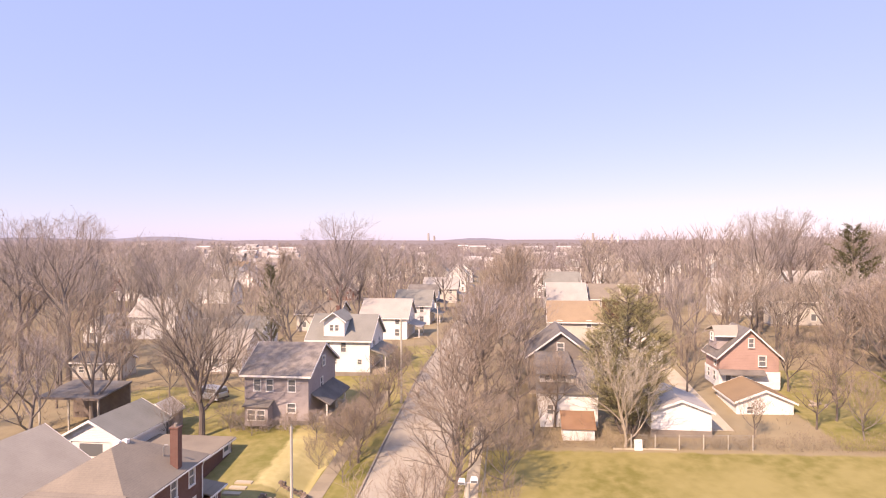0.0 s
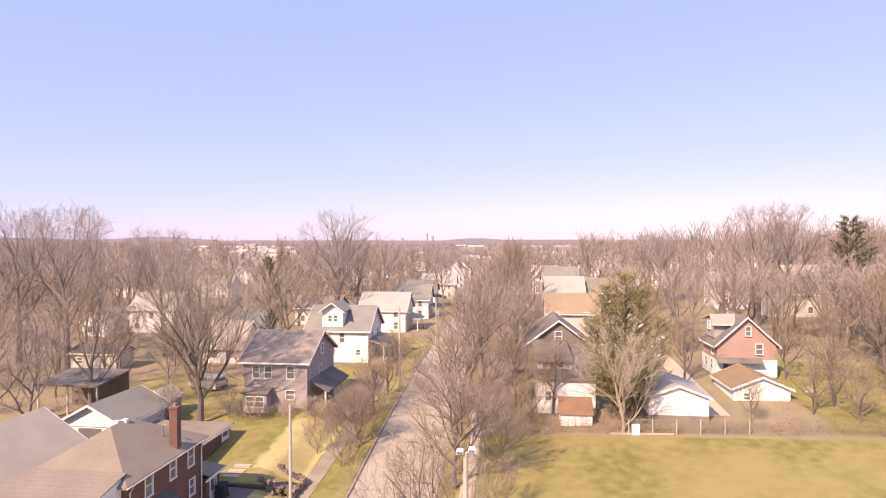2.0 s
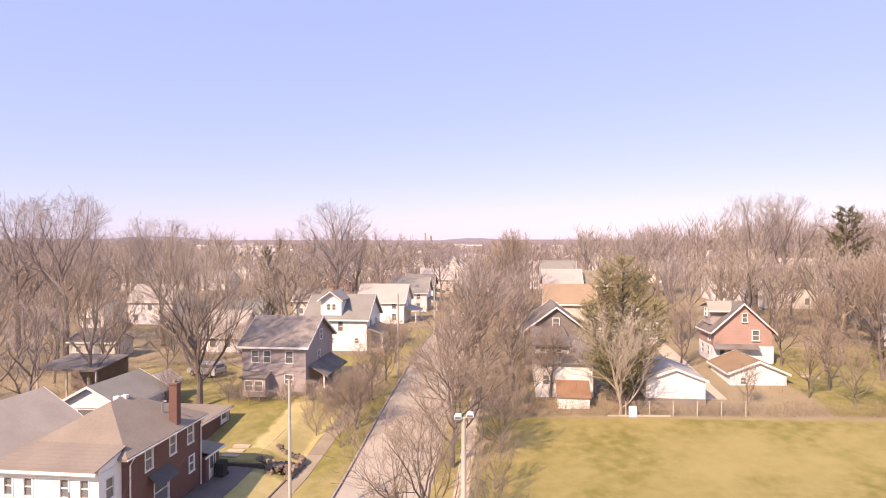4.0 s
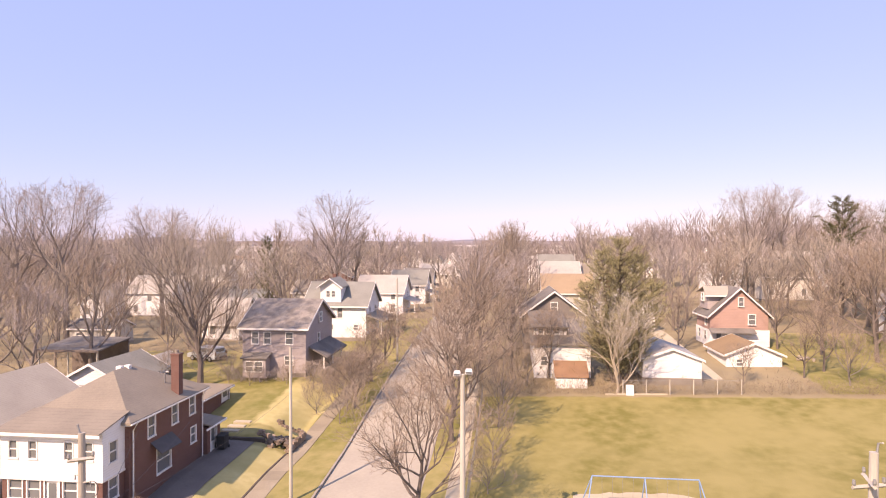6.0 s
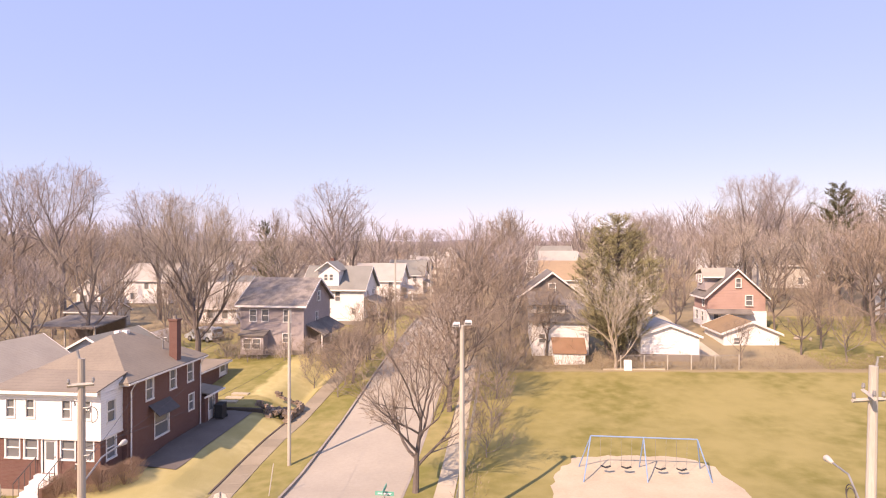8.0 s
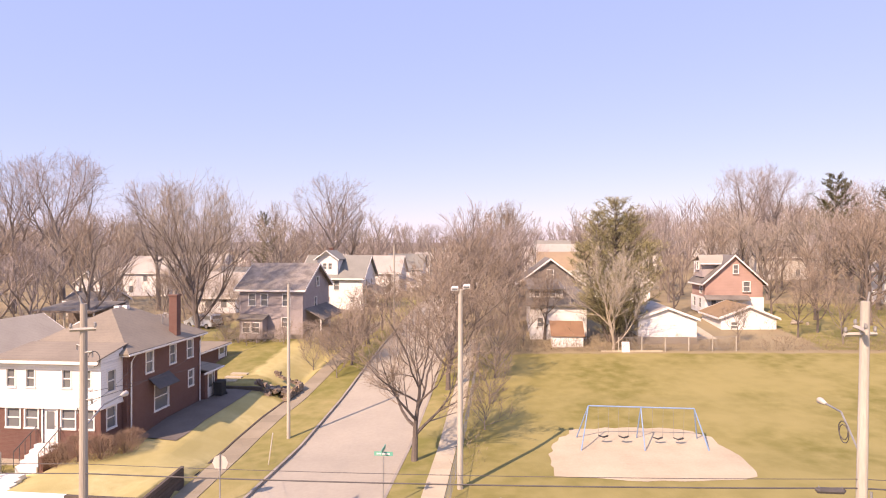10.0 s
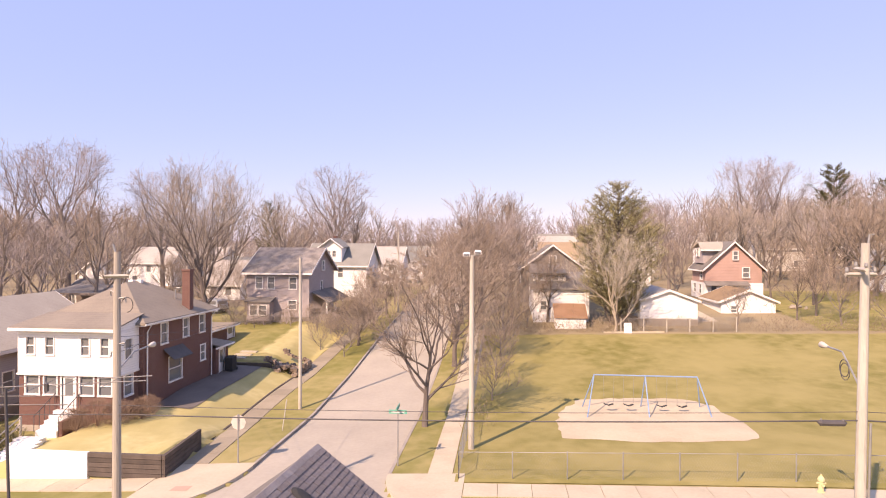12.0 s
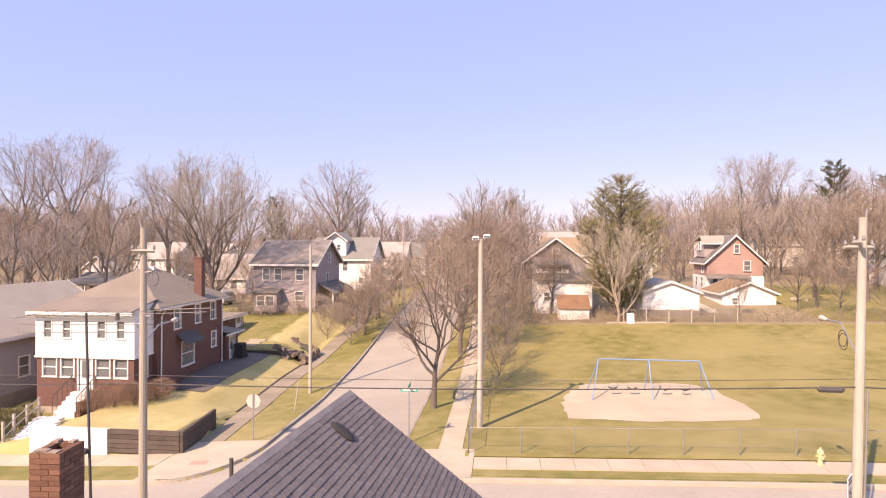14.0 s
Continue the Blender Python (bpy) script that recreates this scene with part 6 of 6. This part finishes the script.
def far_woods():
    """Woods beyond the neighbourhood; one mesh."""
    rnd = random.Random(4)
    m = Mesh()
    for i in range(5200):
        y = 150 + 1950 * rnd.random() ** 1.9
        x = rnd.uniform(-1, 1) * (60 + y * 0.82)
        if -27 < x < 3 and y < 290 or any(math.hypot(x - a, y - b) < 6.5 or -0.04 * b < x - a * y / b < 0.04 * b and y < b and y > b - 22 for a, b, *_ in SPOTS + HOUSES_E):
            continue
        if 330 < y < 900 and abs(x / y + 0.43) < 0.1 and rnd.random() < 0.75:
            continue
        h, z = rnd.uniform(9, 15) * (1.3 if x > 0.12 * y or x < -0.6 * y else 0.85 if x < -0.12 * y else 1.0), gz(x, y)
        w = 0.05 + y * 0.00022
        spikes(m, x, y, z, h, 25, w, rnd, 0.15)
        i = len(m.v)
        m.v += [(x - 0.2, y, z), (x + 0.2, y, z), (x, y + 0.3, z), (x, y, z + h * 0.8)]
        m.f += [(i, i + 1, i + 3), (i + 1, i + 2, i + 3), (i + 2, i, i + 3)]
    solo("far_woods", m, FARTWIG, pose(0, 0, 0), "brown leafless woodland reaching to the horizon", "woods", kind="stuff")


def undergrowth():
    """Brush and weeds between the trees and along fences; one mesh."""
    rnd = random.Random(6)
    m = Mesh()
    for i in range(3600):
        y = 57 + 170 * rnd.random() ** 1.4
        x = rnd.uniform(-1, 1) * (40 + y * 0.7)
        if not free(x, y, 0):
            continue
        spikes(m, x, y, gz(x, y), rnd.uniform(1.0, 3.2), 12, 0.026, rnd, 0.0, 0.8)
    for i in range(760):
        x = rnd.uniform(1.5, 40)
        y = 55.1 + abs(rnd.gauss(0, 1.1))
        spikes(m, x, y, gz(x, y), rnd.uniform(0.4, 1.6), 12, 0.014, rnd, 0.0, 0.6)
    for i in range(60):
        x, y = rnd.gauss(0.5, 0.3), rnd.uniform(30, 56)
        spikes(m, x, y, gz(x, y), rnd.uniform(0.4, 1.4), 10, 0.014, rnd, 0.0, 0.7)
    solo("undergrowth", m, BRUSH, pose(0, 0, 0), "dry brown brush and weeds under the bare trees", "undergrowth", kind="stuff")


def far_town():
    """Pale roofs and walls of the distant town; one mesh."""
    rnd = random.Random(8)
    m = Mesh()
    for i in range(150):
        y = rnd.uniform(450, 1500)
        x = rnd.uniform(-0.75, 0.75) * y if rnd.random() < 0.4 else rnd.choice((-0.43, -0.46, -0.5, 0.06, -0.03)) * y + rnd.gauss(0, 40)
        z = gz(x, y)
        w, d, h = rnd.uniform(7, 12), rnd.uniform(7, 10), rnd.uniform(4, 6.5)
        if y > 1050 and rnd.random() < 0.25:
            w, h = rnd.uniform(18, 40), rnd.uniform(7, 11)
        m.box(x - w / 2, y - d / 2, z, x + w / 2, y + d / 2, z + h)
        m.quad((x - w / 2 - .4, y - d / 2 - .4, z + h), (x + w / 2 + .4, y - d / 2 - .4, z + h), (x + w / 2 + .4, y, z + h + 2.6), (x - w / 2 - .4, y, z + h + 2.6))
        m.quad((x - w / 2 - .4, y + d / 2 + .4, z + h), (x + w / 2 + .4, y + d / 2 + .4, z + h), (x + w / 2 + .4, y, z + h + 2.6), (x - w / 2 - .4, y, z + h + 2.6))
    for x, y, h in ((-425, 3000, 40), (-395, 3000, 26), (350, 2600, 42), (430, 2600, 36), (455, 2600, 30)):
        m.tube([(x, y, gz(x, y) - 3), (x, y, gz(x, y) + h)], [6, 5], 8, True)
    solo("far_town", m, TOWN, pose(0, 0, 0), "pale distant houses and chimneys of a town", "town", kind="stuff")


TOWN = mat("distant_paint", (0.55, 0.51, 0.485), (0.36, 0.325, 0.3), 0.05, 0.8, vary=0.35)
far_woods()
undergrowth()
far_town()

# ---- small things: near roof ----
ALU = mat("dull_aluminium", (0.3, 0.285, 0.27), (0.22, 0.21, 0.2), 3, 0.7, metal=0.2)
an = thing("antenna", pose(-4.28, 5.9, 8.16, 0, 0, 12), "old aluminium television antenna on a thin mast", "antenna")
part("boom", Mesh().tube([(-1.15, 0, -0.03), (1.2, 0, 0.03)], 0.0065, 6, True), ALU, an)
for k in range(9):
    x = -1.05 + k * 0.26
    L = 0.5 - 0.035 * k
    part("element", Mesh().tube([(x, -L, 0.02), (x, L, 0.02)], 0.0035, 4), ALU, an)
part("mount_plate", Mesh().box(-0.02, -0.02, -0.08, 0.02, 0.02, 0.02), DARKMETAL, an)
part("reflector_bar", Mesh().tube([(0.6, 0.05, 0.06), (1.25, 0.05, 0.08)], 0.007, 6, True), ALU, an)
for z in (-0.25, -0.14):
    part("side_rod", Mesh().tube([(-1.3, 0.02, z + 0.02), (0.25, 0.0, z)], 0.005, 4), ALU, an)

# ---- small things: corner house ----
stp = thing("garden_steps", pose(0, 0, 0), "white painted concrete steps down from the front door", "steps")
for k in range(7):
    f = k / 6
    x, y = -23.55 + 1.2 * f, 28.0 - 3.0 * f
    z = -0.4 - 0.28 * f
    part("step", Mesh().box(x - 0.75, y - 0.26, z - 0.3, x + 0.75, y + 0.27, z), WHITE, stp)
rl = thing("garden_railing", pose(0, 0, 0), "brown wooden handrail beside the white garden steps", "railing")
pp = [(-24.6, 28.6), (-24.2, 27.3), (-23.8, 26.0), (-23.4, 24.9)]
for i, (x, y) in enumerate(pp):
    z = -0.4 - 0.08 * i
    part("rail_post", Mesh().box(x - 0.05, y - 0.05, z - 0.4, x + 0.05, y + 0.05, z + 0.95), POLEWOOD, rl)
for dz in (0.9, 0.5):
    part("handrail", Mesh().tube([(x, y, -0.4 - 0.2 * i + dz) for i, (x, y) in enumerate(pp)], 0.045, 4), POLEWOOD, rl)
solo("driveway_west", strip(-29.6, -27.0, 24.5, 36, 0.03), CONCRETE, pose(0, 0, 0), "pale concrete strip drive between two houses", "driveway", kind="structure")


def shrub(x, y, h, n, material, label, seed, wide=0.8, z=None, w=0.012):
    rnd = random.Random(seed)
    m = Mesh()
    spikes(m, 0, 0, 0, h, n, w, rnd, 0.0, wide)
    for k in range(7):
        a = rnd.random() * math.tau
        m.tube([(0, 0, -0.1), (math.cos(a) * h * 0.2, math.sin(a) * h * 0.2, h * 0.4), (math.cos(a) * h * 0.45, math.sin(a) * h * 0.45, h * 0.85)], [0.03, 0.02, 0.006], 4)
    return solo("shrub", m, material, pose(x, y, gz(x, y) + lawn_rise(x, y) if z is None else z), label, "shrub", "garden shrubs")


for k, (x, y, h) in enumerate(((-19.6, 29.6, 1.3), (-18.9, 30.6, 1.2), (-20.6, 29.2, 1.5), (-21.6, 28.9, 1.2), (-19.2, 31.6, 1.1))):
    shrub(x, y, h, 1500, SHRUBWOOD, "rounded leafless foundation shrub with reddish twigs", 60 + k, w=0.006)
for k, (x, y, h) in enumerate(((-25.2, 28.4, 0.9), (-25.0, 27.4, 0.9), (-24.7, 26.4, 0.8), (-24.5, 25.5, 0.8), (-26.0, 27.8, 0.8), (-25.8, 26.6, 0.7), (-25.6, 25.6, 0.7), (-24.2, 25.0, 0.8), (-25.0, 24.9, 0.8), (-25.9, 25.0, 0.8), (-26.6, 26.4, 0.8))):
    shrub(x, y, h * 1.15, 520, HEDGE, "low olive-brown evergreen hedge on the bank", 70 + k, 0.9, w=0.02)
for k, (x, y, h) in enumerate(((-17.4, 57.0, 1.9), (-16.2, 57.6, 1.8), (-15.3, 58.6, 1.7), (-24.5, 56.8, 1.6), (-22.5, 56.6, 1.4), (-20.2, 56.8, 1.5), (-26.0, 57.2, 1.5))):
    shrub(x, y, h, 520, TWIG, "grey-brown leafless shrub by the mauve house", 80 + k, 0.9)


def rubble(x, y, n, rx, ry, seed):
    """A heap of broken stones, each one lying on the ground or on others."""
    rnd = random.Random(seed)
    t = thing("stone_pile", pose(x, y, gz(x, y)), "tumbled heap of broken stone beside the pavement", "stones")
    for i in range(n):
        r = rnd.uniform(0.1, 0.24)
        px, py = rnd.gauss(0, rx), rnd.gauss(0, ry)
        pz = max(0, 0.28 * (1 - (px / (2 * rx)) ** 2 - (py / (2 * ry)) ** 2)) + r * 0.1
        m = Mesh().box(-r, -r * rnd.uniform(0.5, 0.9), -r * 0.5, r, r * rnd.uniform(0.5, 0.9), r * 0.5)
        m.v = [(a + rnd.uniform(-.25, .25) * r, b + rnd.uniform(-.25, .25) * r, c + rnd.uniform(-.2, .2) * r) for a, b, c in m.v]
        part("stone", m, RUBBLE, t, at=pose(px, py, pz, rnd.uniform(-25, 25), rnd.uniform(-25, 25), rnd.uniform(0, 360)))


rubble(-15.9, 44.6, 60, 0.55, 0.5, 3)
rubble(-14.9, 45.0, 46, 0.35, 0.55, 4)


def dry_wall(a, b, n, courses, seed, label):
    """A tumbledown wall of stacked stones between two ends."""
    rnd = random.Random(seed)
    a, b = Vector(a), Vector(b)
    t = thing("stone_wall", pose(*a), label, "stone wall")
    run = b - a
    turn = math.degrees(math.atan2(run.y, run.x))
    L = run.length / n
    for c in range(courses):
        for i in range(n):
            if c == courses - 1 and rnd.random() < 0.35:
                continue
            p = run * ((i + 0.5 + 0.4 * (c % 2)) / n)
            m = Mesh().box(-L * 0.48, -0.14, -0.1, L * 0.48, 0.14, 0.1)
            m.v = [(x + rnd.uniform(-.04, .04), y + rnd.uniform(-.04, .04), z + rnd.uniform(-.03, .03)) for x, y, z in m.v]
            part("stone", m, RUBBLE, t, at=pose(p.x, p.y, p.z + 0.1 + 0.2 * c, rnd.uniform(-5, 5), rnd.uniform(-6, 6), turn + rnd.uniform(-9, 9)))


dry_wall((-14.45, 43.3, -0.3), (-14.15, 46.0, -0.05), 8, 3, 5, "low dark broken stone wall beside the pavement")
dry_wall((-14.2, 46.1, 0.1), (-16.4, 46.3, 0.95), 9, 2, 6, "row of tumbled stones stepping up the bank")
dry_wall((-16.3, 44.4, 0.35), (-17.3, 44.5, 0.45), 4, 3, 7, "stub of broken stone wall beside the driveway")
solo("retaining_wall", Mesh().box(-30, 43.8, -1.2, -16.6, 44.06, gz(-17, 44.2) + 0.02), TIMBER, pose(0, 0, 0), "low dark timber retaining wall behind the driveway", "wall")
us = thing("lawn_steps", pose(0, 0, 0), "pale stone steps up to the raised lawn", "steps")
for k in range(3):
    part("step", Mesh().box(-20.5 + 0.1 * k, 44.6 + 0.85 * k, -0.2, -19.1 + 0.1 * k, 45.1 + 0.85 * k, gz(-20, 44.85 + 0.85 * k) + 0.12), CONCRETE, us)
bn = thing("wheelie_bin", pose(-19.0, 41.9, gz(-19.0, 41.9) + lawn_rise(-19.0, 41.9) + 0.03), "black plastic wheeled rubbish bin by the rear wall", "bin")
part("body", Mesh().slab([(-0.3, -0.36, 1.0), (0.3, -0.36, 1.0), (0.3, 0.36, 1.0), (-0.3, 0.36, 1.0)], 0.95), RUBBER, bn)
part("lid", Mesh().slab([(-0.32, -0.4, 1.03), (0.32, -0.4, 1.03), (0.32, 0.38, 1.1), (-0.32, 0.38, 1.1)], 0.06), RUBBER, bn)
for s in (-1, 1):
    part("wheel", Mesh().tube([(s * 0.3, 0.36, 0.1), (s * 0.36, 0.36, 0.1)], 0.1, 10, True), RUBBER, bn)


# ---- van, carport, rear sheds ----
def van(x, y, z, rz):
    t = thing("van", pose(x, y, z, 0, 0, rz), "silver minivan parked on the grass behind a bare tree", "car")
    prof = [(-2.3, 0.35), (2.25, 0.35), (2.35, 0.75), (1.5, 1.05), (0.75, 1.65), (-2.0, 1.7), (-2.3, 1.05)]
    m = Mesh()
    for s in (-1, 1):
        m.v += [(a, s * (0.9 if b < 1.1 else 0.74), b) for a, b in prof]
    k = len(prof)
    m.f = [tuple(range(k)), tuple(range(2 * k - 1, k - 1, -1))] + [(i, k + i, k + (i + 1) % k, (i + 1) % k) for i in range(k)]
    part("body", m, CARPAINT, t)
    part("windscreen", Mesh().quad((1.46, -0.7, 1.09), (1.46, 0.7, 1.09), (0.82, 0.68, 1.61), (0.82, -0.68, 1.61)).slab([(1.47, -0.7, 1.1), (1.47, 0.7, 1.1), (0.83, 0.68, 1.62), (0.83, -0.68, 1.62)], 0.01), GLASS, t)
    part("rear_window", Mesh().box(-2.24, -0.62, 1.15, -2.13, 0.62, 1.55), GLASS, t)
    for s in (-1, 1):
        for a, b in ((-1.9, -0.9), (-0.8, 0.1), (0.2, 0.8)):
            part("side_window", Mesh().box(a, s * 0.80 - 0.03, 1.15, b, s * 0.80 + 0.03, 1.55), GLASS, t)
        part("tail_light", Mesh().box(-2.34, s * 0.8 - 0.08, 0.85, -2.24, s * 0.8 + 0.08, 1.2), RUST, t)
        for a in (-1.45, 1.4):
            wh = part("wheel", Mesh().tube([(a, s * 0.78, 0.33), (a, s * 0.93, 0.33)], 0.33, 14, True), RUBBER, t)
            part("rim", Mesh().tube([(a, s * 0.92, 0.33), (a, s * 0.945, 0.33)], 0.2, 10, True), STEEL, wh)
    part("bumper", Mesh().box(-2.42, -0.85, 0.4, -2.28, 0.85, 0.6), DARKMETAL, t)


van(-33.9, 67.5, gz(-33.9, 67.5), 160)
cp = thing("carport", pose(-42.1, 57.6, 2.6), "low dark-roofed open shed with a weathered fascia", "shed")
part("roof", Mesh().slab([(-3.4, -2.6, 2.35), (3.4, -2.6, 2.35), (3.4, 2.6, 2.9), (-3.4, 2.6, 2.9)], 0.14), ROOF_DARK, cp)
part("fascia", Mesh().box(-3.42, -2.68, 2.15, 3.42, -2.62, 2.37), OLDWOOD, cp)
for x in (-3.2, 0, 3.2):
    part("post", Mesh().box(x - 0.07, -2.5, -2.0, x + 0.07, -2.36, 2.2), POLEWOOD, cp)
part("back_wall", Mesh().box(-3.3, 2.3, -2.0, 3.3, 2.45, 2.7), OLDWOOD, cp)
rs = house("shed", -55.2, 78.0, gz(-55.2, 78), 6.8, 4.0, 2.4, 1.0, "x", CREAM, ROOF_DARK, "long low cream shed behind bare stems", [("S", 1.0, 1.0, 0.8, 0.8)], [], 0.25, category="shed")
ms = house("shed", -33.0, 56.8, gz(-33, 56.8), 2.6, 2.6, 1.9, 0.9, "y", MAUVE, ROOF_GREY, "small mauve-grey garden shed", [], [("S", 0.8, 0.0, 0.8, 1.7)], 0.15, category="shed")
# pale boards at the back fence
solo("fence_board", bend(Mesh(), 11.0, 16.5, 55.12, 55.18, 0.14, 0.2), CONCRETE, pose(0, 0, 0), "pale board along the foot of the wire fence", "board")
solo("white_board", Mesh().box(-0.35, -0.04, 0, 0.35, 0.04, 0.95), TRIM, pose(13.2, 55.0, gz(13.2, 55.0), -8, 0, 5), "white board leaning by the fence corner", "board")
for k, (x, y) in enumerate(((33.2, 66.5), (33.9, 66.9), (34.4, 66.3), (33.6, 67.4))):
    solo("log", Mesh().tube([(-0.4, 0, 0.15), (0.4, 0, 0.15)], 0.15, 8, True), BARK_PALE, pose(x, y, gz(x, y), 0, 0, 30 * k), "short pale cut log on the grass", "log", "cut logs")

solo("driveway_east", strip(20.9, 22.9, 59.5, 84, 0.04), CONCRETE, pose(0, 0, 0), "pale gravel drive between the two garages", "driveway", kind="structure")
